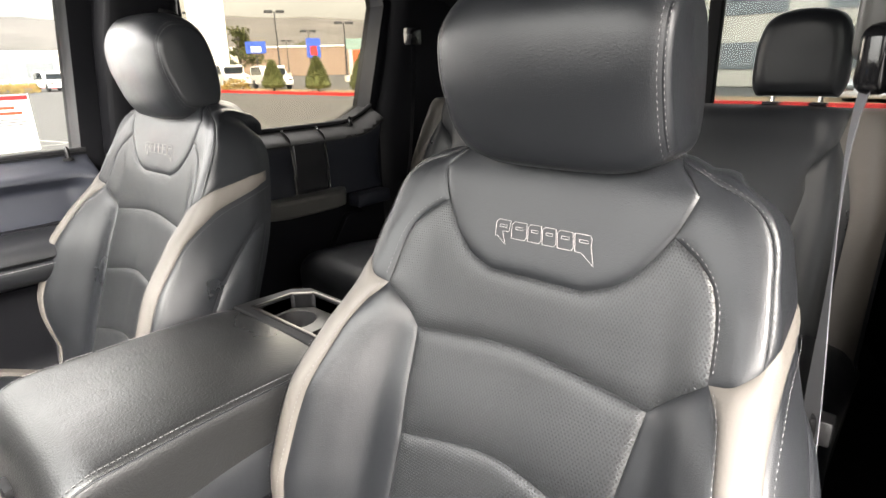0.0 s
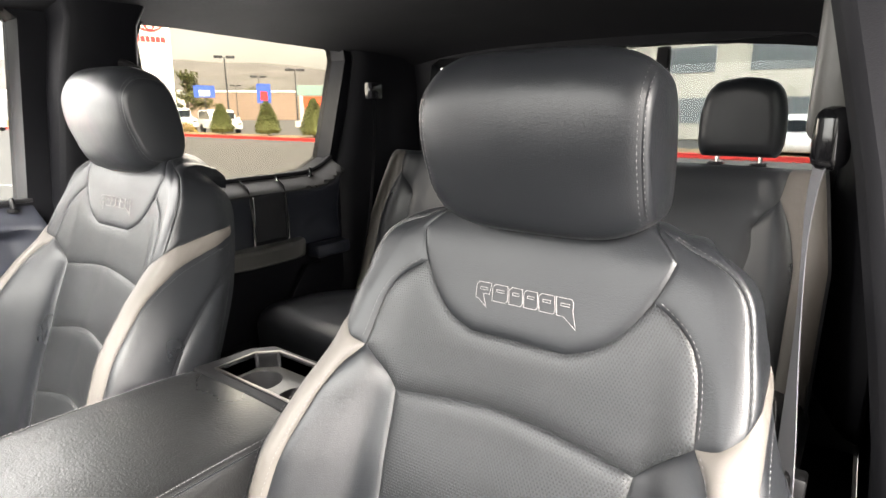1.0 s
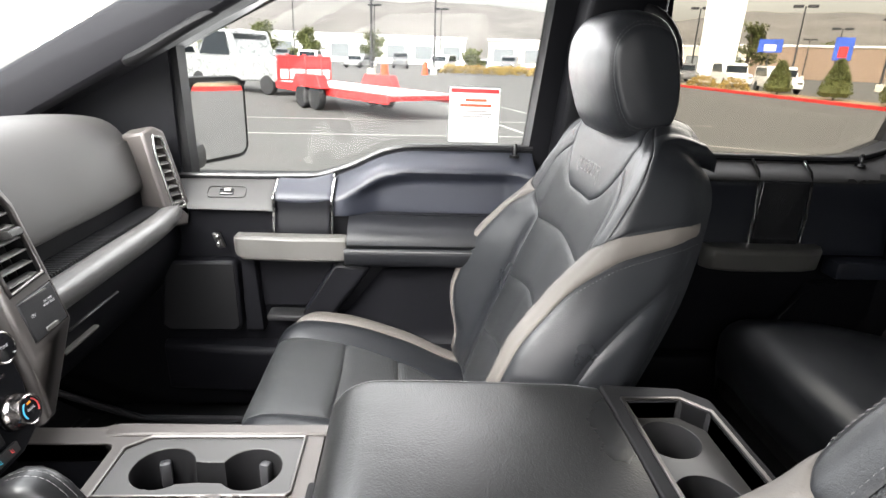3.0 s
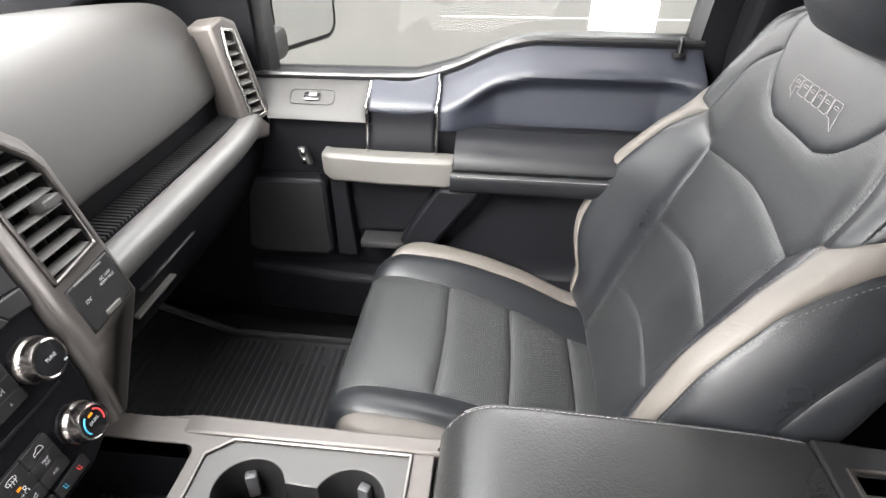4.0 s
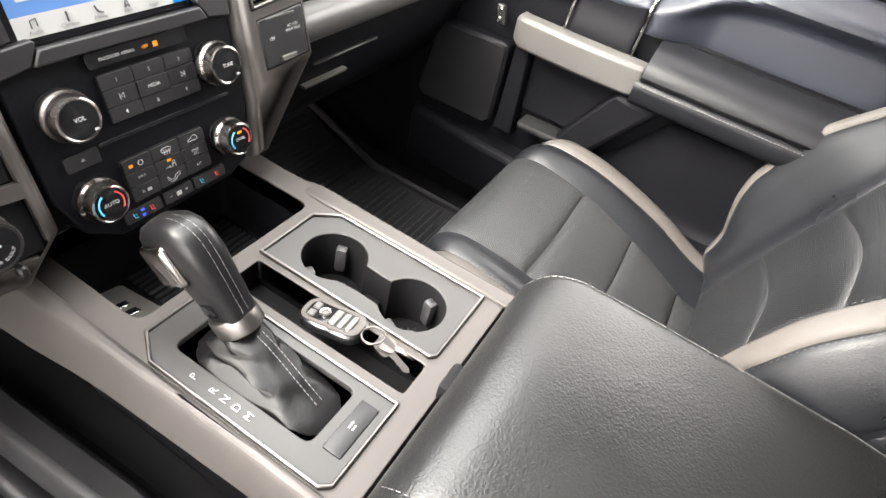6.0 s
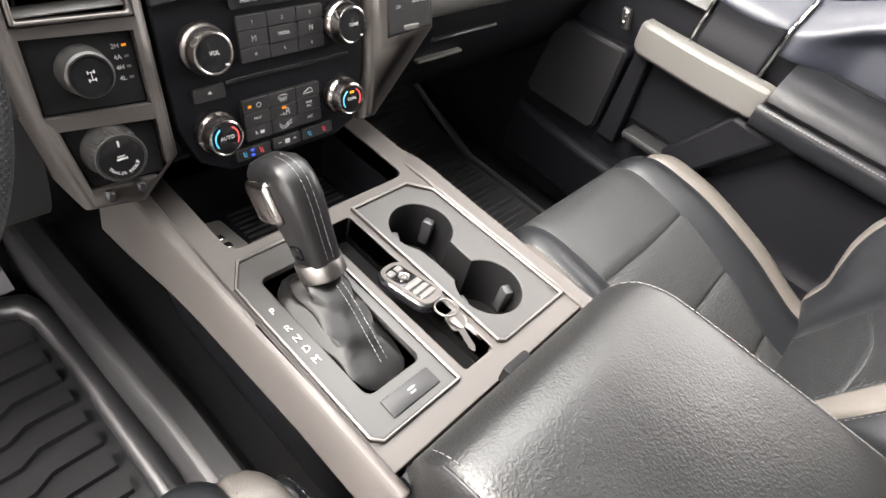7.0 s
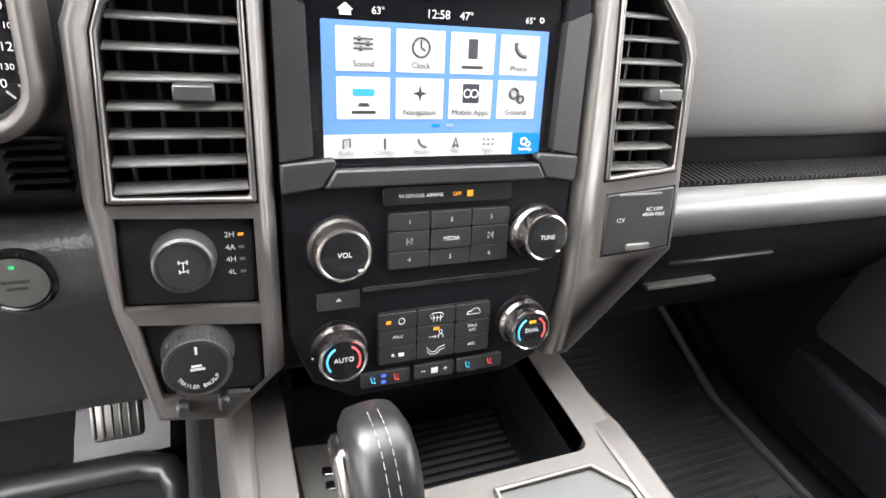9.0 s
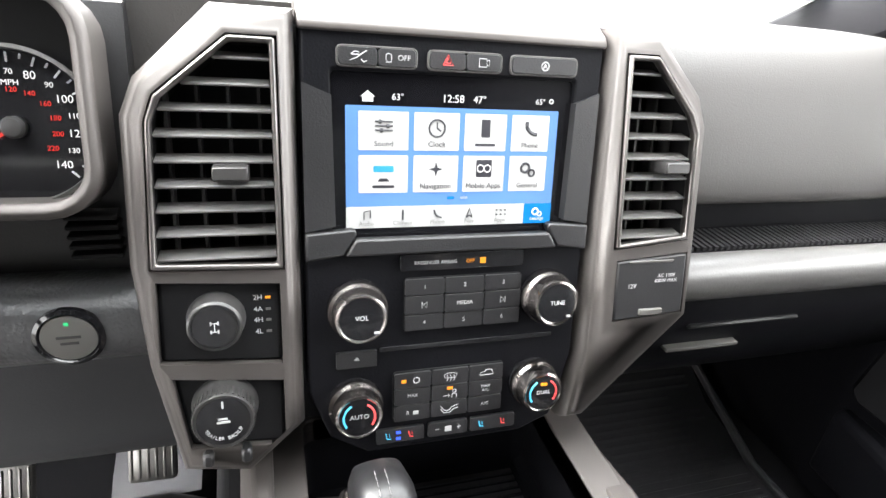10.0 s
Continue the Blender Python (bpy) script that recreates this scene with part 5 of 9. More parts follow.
def pane(name, outline, m, label, material=DOOR_GLASS):
    bm = bmesh.new()
    prism(bm, outline, 0.004, m)
    ob = part(name, bm, material, smooth=False)
    ob.visible_shadow = False
    return tagged(ob, label, "window", "", "structure")


pane("window_1", inset(FRONT_WIN, -0.004), to_side(0.865), "very lightly tinted side window of the passenger's front door")
pane("window_2", inset(REAR_WIN, -0.004), to_side(0.865), "lightly tinted side window of the rear door", glass("lightly_tinted_glass", (0.54, 0.525, 0.48)))
pane("window_3", inset(REAR_WIN, -0.004), to_side(-0.85), "tinted side window of the driver-side rear door", TINTED)

bm = bmesh.new()
rows = []
for y, z in ((-0.33, 1.862), (-0.42, 1.872), (-0.6, 1.885), (-1.2, 1.895), (-1.8, 1.88), (-2.02, 1.84), (-2.10, 1.785)):
    rows.append([(x * 0.82, y, z - 0.075 * abs(x) ** 3) for x in np.linspace(-1, 1, 17)])
loft(bm, rows, closed=False, caps=False)
tagged(part("headliner", bm, HEADLINER), "black cloth headliner with rounded edges", "ceiling", "", "structure")
bm = bmesh.new()
rounded_box(bm, -0.88, 0.88, -2.2, -0.34, 1.905, 1.94, 0.015, 2)
tagged(part("roof", bm, BODY_PAINT), "dark painted cab roof panel", "roof", "", "structure")
bm = bmesh.new()
rounded_box(bm, -0.82, 0.82, -2.2, 0.95, 0.66, 0.70, 0.01, 1)
tagged(part("floor", bm, CARPET), "black carpeted cab floor", "floor", "", "structure")
bm = bmesh.new()
rounded_box(bm, -0.80, 0.80, -2.18, 2.05, 0.0, 0.655, 0.02, 1)
tagged(part("underbody", bm, MATTE_BLACK), "plain black underside below the cab", "underbody", "", "structure")
# rear wall with its window
bm = bmesh.new()
prism(bm, [(-0.82, 0.68), (0.82, 0.68), (0.82, 1.91), (-0.82, 1.91)], 0.06, pose(0, -2.12, 0, 90) @ pose(0, 0, 0, 0, 0, 0), [[(-0.66, 1.42), (0.66, 1.42), (0.61, 1.765), (0.57, 1.785), (-0.57, 1.785), (-0.61, 1.765)]])
tagged(part("wall_rear", bm, SOFT_BLACK, smooth=False), "black rear cab wall with a wide window", "cab wall", "", "structure")
win = thing("rear_window", "sliding rear window with black centre posts", "window", "", "structure", at=(0, -2.15, 1.42))
bm = bmesh.new()
prism(bm, [(-0.67, 1.41), (0.67, 1.41), (0.62, 1.79), (-0.62, 1.79)], 0.004, pose(0, -2.15, 0, 90))
ob = part("pane", bm, TINTED, win, smooth=False)
ob.visible_shadow = False
for x in (-0.2, 0.2):
    bm = bmesh.new()
    rounded_box(bm, x - 0.018, x + 0.018, -2.158, -2.13, 1.415, 1.785, 0.004, 1)
    part("post", bm, MATTE_BLACK, win)

# windscreen, firewall and bonnet
bm = bmesh.new()
rows = []
for k in range(9):
    q = k / 8
    rows.append([(x * (0.80 - 0.10 * q), 0.66 - 1.0 * q - 0.12 * x * x, 1.405 + 0.465 * q - 0.02 * x * x * q) for x in np.linspace(-1, 1, 13)])
loft(bm, rows, closed=False, caps=False)
ob = part("windscreen", bm, GLASS)
ob.visible_shadow = False
tagged(ob, "large sloped front windscreen", "windscreen", "", "structure")
bm = bmesh.new()
rounded_box(bm, -0.84, 0.84, 0.70, 1.0, 0.68, 1.39, 0.02, 1)
tagged(part("firewall", bm, CARPET), "black carpeted front bulkhead", "bulkhead", "", "structure")
bm = bmesh.new()
rows = []
for y, z in ((0.62, 1.385), (0.75, 1.395), (1.0, 1.39), (1.9, 1.33), (2.15, 1.25), (2.2, 1.0)):
    rows.append([(x * 0.88, y - 0.05 * x * x, z + (0.02 if abs(x) < 0.45 else 0) - 0.04 * abs(x) ** 4) for x in np.linspace(-1, 1, 25)])
loft(bm, rows, closed=False, caps=False)
tagged(part("bonnet", bm, BODY_PAINT), "dark painted bonnet beyond the windscreen", "bonnet", "", "structure")
# pillar trims
PILLAR = mat("dark_grey_pillar_plastic", (0.006, 0.006, 0.0075), 0.65, grain=0.25, grain_scale=700, spec=0.18)
for s in (1, -1):
    bm = bmesh.new()
    rings = []
    for k in range(9):
        q = k / 8
        c = Vector((s * (0.755 - 0.075 * q), 0.50 - 0.88 * q, 1.40 + 0.46 * q))
        rings.append([c + Vector((s * dx, dy, dz)) for dx, dy, dz in ((0.045, 0.04, 0.0), (-0.03, 0.055, 0.03), (-0.045, 0.02, 0.0), (-0.03, -0.03, -0.045), (0.045, -0.03, -0.05))])
    loft(bm, rings)
    ap = tagged(part("pillar_trim", bm, PILLAR, bevel=0.012), "dark grey plastic trim of the sloped front pillar", "pillar trim", "pillar trims", "structure")
    # the pillar between the doors
    bm = bmesh.new()
    rings = []
    lean_in = ((0.75, -0.86, -1.10, 0.775), (1.15, -0.85, -1.08, 0.765), (1.40, -0.835, -1.06, 0.752), (1.65, -0.86, -1.06, 0.735), (1.80, -0.885, -1.065, 0.715), (1.87, -0.87, -1.09, 0.69))
    if s < 0:
        lean_in = ((0.75, -0.86, -1.08, 0.79), (1.15, -0.87, -1.08, 0.782), (1.27, -0.875, -1.08, 0.770), (1.40, -0.88, -1.08, 0.748), (1.55, -0.89, -1.08, 0.718), (1.69, -0.90, -1.08, 0.682), (1.80, -0.90, -1.08, 0.655), (1.87, -0.89, -1.09, 0.63))
    for z, y0, y1, x in lean_in:
        rings.append([(s * 0.80, y0, z), (s * (x + 0.01), y0 - 0.012, z), (s * x, y0 - 0.035, z), (s * x, y1 + 0.035, z), (s * (x + 0.01), y1 + 0.012, z), (s * 0.80, y1, z)])
    loft(bm, rings)
    tagged(part("pillar_trim", bm, PILLAR if s < 0 else SOFT_BLACK, bevel=0.008), "plastic trim of the upright pillar between the doors", "pillar trim", "pillar trims", "structure")
    bm = bmesh.new()
    rings = []
    for z, y0 in ((0.9, -1.70), (1.40, -1.72), (1.46, -1.745), (1.60, -1.79), (1.78, -1.83), (1.86, -1.80)):
        rings.append([(s * 0.80, y0, z), (s * 0.775, y0 - 0.015, z), (s * 0.75, y0 - 0.06, z), (s * 0.70, y0 - 0.22, z), (s * 0.66, -2.118, z), (s * 0.80, -2.118, z)])
    loft(bm, rings)
    tagged(part("pillar_trim", bm, SOFT_BLACK, bevel=0.01), "black trim of the rear corner pillar", "pillar trim", "pillar trims", "structure")

# ---- centre console ----
FLAT = lambda z: Matrix.Translation((0, 0, z))
GATE = [(-0.148, -0.170), (-0.128, -0.140), (-0.042, -0.140), (-0.042, -0.376), (-0.140, -0.376), (-0.148, -0.366)]
CUPS = [(0.020, -0.140), (0.110, -0.140), (0.134, -0.168), (0.134, -0.376), (0.026, -0.376), (0.020, -0.370)]
KEY_TRAY = ring_of(-0.030, 0.012, -0.372, -0.148, 0.004, 2)
CUBBY = ring_of(-0.122, 0.122, -0.124, 0.03, 0.012, 3)
SOCKET = pose(-0.083, -0.046, 1.017, -8, 10, 0)


def frame_ring(bm, ring, width, z, height):
    prism(bm, ring, height, FLAT(z), [inset(ring, width)])
    return bm


def well(bm, ring, z_top, z_bottom):
    """An open-topped pocket: walls and a bottom."""
    loft(bm, [[(x, y, z_top) for x, y in ring], [(x, y, z_bottom) for x, y in ring]], caps=False)
    bm.faces.new([bm.verts.new((x, y, z_bottom)) for x, y in ring])
    return bm


def console():
    t = thing("centre_console", "satin-grey and black centre console with padded lid and cup holders", "console", at=(0, -0.45, 0.70))
    bm = bmesh.new()
    for s in (-1, 1):
        loft(bm, [[(s * 0.07, y, 0.71), (s * 0.095, y, 0.71), (s * 0.150, y, 1.05), (s * 0.128, y, 1.05)] for y in (0.06, -0.2, -0.42, -0.93)])
    box(bm, -0.15, 0.15, -0.93, -0.905, 0.71, 1.10)
    part("body", bm, SOFT_BLACK, t)
    for s in (-1, 1):
        bm = bmesh.new()
        loft(bm, [[(s * 0.09, y, 0.765), (s * (0.158 + k), y, 0.775), (s * (0.168 + k), y, 0.806), (s * (0.206 + k), y, 0.800), (s * (0.218 + k), y, 0.785), (s * (0.225 + k), y, 0.70), (s * 0.09, y, 0.70)] for y, k in ((0.36, 0.02), (0.1, 0.01), (-0.1, 0.0), (-0.5, 0.0), (-0.92, 0.0))])
        part("skirt", bm, BLACK_PLASTIC, t, "black grained tunnel skirt", bevel=0.006)
    top = [(-0.157, 0.035), (-0.157, -0.40), (0.157, -0.40), (0.157, 0.035)]
    bm = bmesh.new()
    prism(bm, top, 0.03, FLAT(1.100), [CUBBY, inset(GATE, 0.001), inset(CUPS, 0.001), KEY_TRAY])
    part("top_plate", bm, SILVER, t, "satin warm-silver console top", bevel=0.0012)
    for s in (-1, 1):
        bm = bmesh.new()
        rings = []
        for y, w, zt, zb in ((0.05, 0.012, 1.118, 1.02), (-0.02, 0.010, 1.110, 1.03), (-0.085, 0.006, 1.106, 1.04), (-0.11, 0.005, 1.105, 1.043), (-0.135, 0.004, 1.104, 1.045), (-0.3, 0.0, 1.104, 1.05), (-0.42, 0.0, 1.104, 1.05)):
            i0 = 0.1492 if s < 0 else 0.1355
            if s > 0:
                zt, zb = zt - 0.045 * max(0.0, min(1.0, (y + 0.12) / 0.16)), zb - 0.045 * max(0.0, min(1.0, (y + 0.12) / 0.16))
            rings.append([(s * i0, y, zt - 0.004), (s * (i0 + 0.002), y, zt), (s * (0.157 + w), y, zt), (s * (0.162 + w), y, zt - 0.007), (s * (0.171 + w), y, zb), (s * 0.150, y, zb - 0.004)])
        loft(bm, rings)
        part("side_rail", bm, SILVER, t, "satin warm-silver side rail", bevel=0.003)
    bm = bmesh.new()
    frame_ring(bm, GATE, 0.0034, 1.1045, 0.006)
    part("gate_frame", bm, DIM_CHROME, t, "thin chrome frame", bevel=0.0012)
    bm = bmesh.new()
    prism(bm, inset(GATE, 0.003), 0.008, FLAT(1.1015), [ring_of(-0.122, -0.056, -0.335, -0.172, 0.008, 3)])
    gate = part("shifter_gate", bm, GUNMETAL, t, "black plate with white gear letters", bevel=0.001)
    for ch, y in (("P", -0.212), ("R", -0.236), ("N", -0.250), ("D", -0.264), ("M", -0.278)):
        letters("gear_letter", ch, 0.0105, pose(-0.134, y, 1.1023, 0, 0, 0), INK, gate)
    bm = bmesh.new()
    rounded_box(bm, -0.118, -0.060, -0.3655, -0.3455, 1.099, 1.1035, 0.0015, 2)
    part("mode_button", bm, BLACK_PLASTIC, gate)
    bm = bmesh.new()
    for k in range(2):
        box(bm, -0.091, -0.085 + 0.002 * k, -0.358 + 0.004 * k, -0.3565 + 0.004 * k, 1.1034, 1.1038)
    part("button_mark", bm, INK, gate)
    # cup tray
    bm = bmesh.new()
    frame_ring(bm, CUPS, 0.0036, 1.1045, 0.006)
    part("cup_frame", bm, DIM_CHROME, t, "thin chrome frame", bevel=0.0012)
    c1, c2 = (0.073, -0.206), (0.071, -0.316)
    # the two cups share one keyhole-shaped opening
    def arc(c, a0, a1, n):
        return [(c[0] + 0.0385 * math.cos(radians(a0 + (a1 - a0) * k / n)), c[1] + 0.0385 * math.sin(radians(a0 + (a1 - a0) * k / n))) for k in range(n + 1)]

    hole = arc(c1, -72, 222, 40) + [(0.0465, -0.258)] + arc(c2, 132, 432, 40) + [(0.0835, -0.262)]
    bm = bmesh.new()
    prism(bm, inset(CUPS, 0.0032), 0.004, FLAT(1.1005), [hole])
    part("cup_tray", bm, GUNMETAL, t, "dark grey cup-holder tray", bevel=0.001)
    bm = bmesh.new()
    low = inset(hole, 0.0022)
    loft(bm, [[(x, y, 1.099) for x, y in hole], [(x, y, 1.03) for x, y in low]], caps=False)
    prism(bm, low, 0.003, FLAT(1.031))
    cup = part("cup_holder", bm, MATTE_BLACK, t, "deep black double cup holder")
    bm = bmesh.new()
    rounded_box(bm, 0.048, 0.083, -0.273, -0.249, 1.03, 1.062, 0.005, 2)
    part("cup_divider", bm, MATTE_BLACK, cup)
    for c in (c1, c2):
        for k in range(3):
            bm = bmesh.new()
            rounded_box(bm, 0.024, 0.036, -0.007, 0.007, 1.05, 1.086, 0.003, 2, pose(c[0], c[1], 0, 0, 0, (20, 150, 200)[k] if c is c1 else (-20, 160, 210)[k]))
            part("grip_finger", bm, RUBBER_GREY, cup)
        for k in range(5):
            bm = bmesh.new()
            rounded_box(bm, -0.02, 0.02, -0.016 + 0.008 * k - 0.0012, -0.016 + 0.008 * k + 0.0012, 1.030, 1.0335, 0.0008, 1, pose(c[0], c[1], 0, 0, 0, 40))
            part("floor_rib", bm, RUBBER, cup)
    bm = bmesh.new()
    well(bm, KEY_TRAY, 1.099, 1.060)
    part("key_tray", bm, MATTE_BLACK, t)
    # open cubby towards the dash
    bm = bmesh.new()
    well(bm, CUBBY, 1.098, 0.995)
    cub = part("cubby", bm, SOFT_BLACK, t)
    for k in range(14):
        bm = bmesh.new()
        box(bm, -0.045, 0.110, -0.112 + k * 0.0095, -0.107 + k * 0.0095, 0.9955, 0.9985)
        part("liner_rib", bm, RUBBER, cub)
    bm = bmesh.new()
    rounded_box(bm, -0.030, 0.028, -0.058, 0.058, -0.03, 0.0, 0.006, 2, SOCKET)
    socket = part("socket_block", bm, GREY_PLASTIC, cub)
    for k in range(2):
        bm = bmesh.new()
        rounded_box(bm, -0.008, 0.008, -0.0055 + 0.018 * k, 0.0055 + 0.018 * k, -0.001, 0.0015, 0.001, 1, SOCKET)
        part("usb_port", bm, CHROME, socket)
        bm = bmesh.new()
        box(bm, -0.006, 0.006, -0.0038 + 0.018 * k, 0.0038 + 0.018 * k, 0.0012, 0.0022, SOCKET)
        part("usb_slot", bm, GLOSS_BLACK, socket)
    # padded lid
    lid_h = pchip([(-0.775, 0.050), (-0.73, 0.055), (-0.6, 0.058), (-0.47, 0.056), (-0.44, 0.047), (-0.42, 0.028), (-0.408, 0.0), (-0.403, -0.045)])
    lid_w = pchip([(-0.775, 0.142), (-0.6, 0.147), (-0.47, 0.152), (-0.42, 0.148), (-0.403, 0.140)])
    bm = bmesh.new()
    rings = []
    for y in list(np.linspace(-0.775, -0.47, 14)) + list(np.linspace(-0.46, -0.403, 14)):
        h, w = float(lid_h(y)), float(lid_w(y))
        base = min(1.10, 1.133 + h - 0.02)
        ring = []
        for x, z in spline([(-1, -1.0), (-1.0, 0.0), (-0.996, 0.48), (-0.975, 0.72), (-0.93, 0.82), (-0.8, 0.905), (-0.45, 0.985), (0, 1.01), (0.45, 0.995), (0.8, 0.96), (0.93, 0.92), (0.975, 0.82), (0.996, 0.55), (1.0, 0.0), (1, -1.0)], 0.04):
            ring.append((w * x, y, 1.133 + h * max(z, 0) + min(z, 0) * 0.045 + (min(h, 0) if z > -0.5 else 0)))
        rings.append(ring)
    loft(bm, rings)
    lid = part("lid", bm, LEATHER_CREASED, t, "padded black leather armrest lid with pale edge stitching")
    row = bmesh.new()

    def lid_edge(a, y):
        a, y = np.asarray(a, float), np.asarray(y, float)
        return np.stack([np.sign(a) * lid_w(y) * 0.930, y + 0 * a, 1.133 + lid_h(y) * np.where(a > 0, 0.92, 0.82) + 0.0012], -1)

    for s in (-1, 1):
        pts = [lid_edge(s, y) for y in np.arange(-0.77, -0.412, 0.0065)]
        for p, q in zip(pts, pts[1:]):
            a, b = Vector(p), Vector(p).lerp(Vector(q), 0.66)
            tube(row, [a, b], 0.0006, n=4)
    part("stitching", row, THREAD, lid)
    for s in (-1, 1):
        bm = bmesh.new()
        tube(bm, [(s * float(lid_w(y)) * 0.974, y, 1.133 + float(lid_h(y)) * (0.83 if s > 0 else 0.73)) for y in np.arange(-0.772, -0.43, 0.01)], 0.0016, n=8)
        part("piping", bm, LEATHER, lid)
    bm = bmesh.new()
    rounded_box(bm, -0.018, 0.018, -0.412, -0.398, 1.104, 1.126, 0.004, 2)
    part("latch", bm, MATTE_BLACK, lid)
    bm = bmesh.new()
    loft(bm, [[(-0.150, y, 1.03), (-0.152, y, 1.085), (-0.146, y, 1.10), (0.146, y, 1.10), (0.152, y, 1.085), (0.150, y, 1.03)] for y in (-0.405, -0.6, -0.92)])
    part("bin", bm, LEATHER, t)
    # rear cup holder
    deck = [(-0.135, -0.778), (0.138, -0.778), (0.128, -0.885), (0.10, -0.918), (-0.10, -0.918), (-0.128, -0.885)]
    hole = [(-0.098, -0.80), (0.098, -0.80), (0.098, -0.875), (0.07, -0.902), (-0.07, -0.902), (-0.098, -0.875)]
    bm = bmesh.new()
    prism(bm, deck, 0.09, FLAT(1.184), [hole])
    part("rear_deck", bm, MATTE_BLACK, t, "black plastic rear cup-holder surround", bevel=0.004)
    bm = bmesh.new()
    frame_ring(bm, inset(hole, -0.005), 0.005, 1.1865, 0.004)
    part("rear_frame", bm, DIM_CHROME, t, bevel=0.001)
    bm = bmesh.new()
    well(bm, hole, 1.183, 1.078)
    rear = part("rear_cup_holder", bm, MATTE_BLACK, t)
    bm = bmesh.new()
    cups = [circle_of(sx * 0.051, -0.846, 0.037, 28) for sx in (-1, 1)]
    prism(bm, inset(hole, 0.002), 0.003, FLAT(1.158), cups)
    part("rear_cup_tray", bm, GUNMETAL, rear, "dark grey two-cup tray", bevel=0.0008)
    for ring in cups:
        bm = bmesh.new()
        loft(bm, [[(x, y, 1.1575) for x, y in ring], [(x, y, 1.085) for x, y in inset(ring, 0.003)]], caps=False)
        part("rear_cup", bm, BLACK_PLASTIC, rear)
    return t


console()


def shifter():
    t = thing("gear_shifter", "black leather gear shifter with chrome collar and pleated boot", "gear lever", at=(-0.09, -0.25, 1.10))
    base, top = Vector((-0.089, -0.253, 1.090)), Vector((-0.073, -0.208, 1.116))
    rng = random.Random(5)
    bm = bmesh.new()
    rings = []
    for k in range(15):
        q = k / 14
        c = base.lerp(top, q)
        fold = 0.0035 * math.sin(q * 17) * (1 - q * 0.6)
        wx, wy = 0.013 * (1 - q) ** 1.4 + 0.0178, 0.056 * (1 - q) ** 1.3 + 0.021
        ring = []
        for a in range(32):
            an = a * math.pi / 16
            e = 0.55 + 0.45 * q
            cx, sx = math.copysign(abs(math.cos(an)) ** e, math.cos(an)), math.copysign(abs(math.sin(an)) ** e, math.sin(an))
            wr = fold + (0.0034 * math.sin(an * 5 + q * 6) + 0.0020 * math.sin(an * 9 - q * 11)) * (1 - q) * min(1, q * 6)
            ring.append((c.x + cx * (wx + wr), c.y - 0.004 * (1 - q) + sx * (wy + wr), c.z))
        rings.append(ring)
    loft(bm, rings)
    part("boot", bm, BOOT, t, "pleated soft black leather boot")
    lean = pose(-0.073, -0.205, 1.118, -34, -6, 0) @ Matrix.Diagonal((1.08, 1.1, 1.18, 1))
    bm = bmesh.new()
    lathe(bm, [(0.020, -0.006), (0.0225, -0.004), (0.0225, 0.010), (0.021, 0.012)], lean @ Matrix.Diagonal((0.95, 1.1, 1, 1)), n=32)
    part("collar", bm, DIM_CHROME, t, "satin chrome collar")
    bm = bmesh.new()
    rings = []
    for z, wx, y0, y1 in ((0.010, 0.0195, -0.024, 0.021), (0.03, 0.0205, -0.027, 0.022), (0.05, 0.022, -0.031, 0.027), (0.066, 0.0242, -0.033, 0.036), (0.080, 0.0245, -0.032, 0.042), (0.091, 0.023, -0.027, 0.040), (0.098, 0.019, -0.018, 0.032), (0.1015, 0.011, -0.006, 0.020)):
        cy, ry = (y0 + y1) / 2, (y1 - y0) / 2
        wx = wx * 0.82
        rings.append([lean @ Vector((wx * math.copysign(abs(math.cos(a)) ** 0.55, math.cos(a)), cy + ry * math.copysign(abs(math.sin(a)) ** 0.6, math.sin(a)), z)) for a in [k * math.pi / 18 for k in range(36)]])
    loft(bm, rings)
    knob = part("knob", bm, KNOB_LEATHER, t, "black leather grip with pale double stitching")
    bm = bmesh.new()
    rounded_box(bm, -0.0255, -0.015, -0.010, 0.030, 0.050, 0.088, 0.006, 3, lean)
    part("button", bm, SATIN, knob, "satin chrome thumb button")
    bm = bmesh.new()
    rounded_box(bm, -0.0195, -0.015, -0.012, 0.006, 0.018, 0.030, 0.003, 2, lean)
    part("tow_button", bm, GLOSS_BLACK, knob)
    row = bmesh.new()
    for x in (-0.003, 0.003):
        pts = []
        for z, y in ((0.014, -0.0255), (0.03, -0.0285), (0.05, -0.0325), (0.068, -0.0355), (0.082, -0.0355), (0.091, -0.0315), (0.0985, -0.021), (0.1025, -0.004)):
            pts.append((x, y, z))
        pts = spline(pts, 0.005)
        for p, q in zip(pts, pts[1:]):
            tube(row, [lean @ Vector(p), lean @ Vector(p).lerp(Vector(q), 0.7)], 0.00035, n=4)
    part("stitching", row, THREAD, knob)
    row = bmesh.new()
    for x in (-0.0035, 0.0035):
        pts = spline([(-0.073 + x, -0.232, 1.121), (-0.078 + x, -0.256, 1.1215), (-0.083 + x, -0.285, 1.115), (-0.087 + x, -0.318, 1.103)], 0.005)
        for p, q in zip(pts, pts[1:]):
            tube(row, [Vector(p), Vector(p).lerp(Vector(q), 0.7)], 0.00045, n=4)
    part("stitching", row, THREAD, t)


shifter()


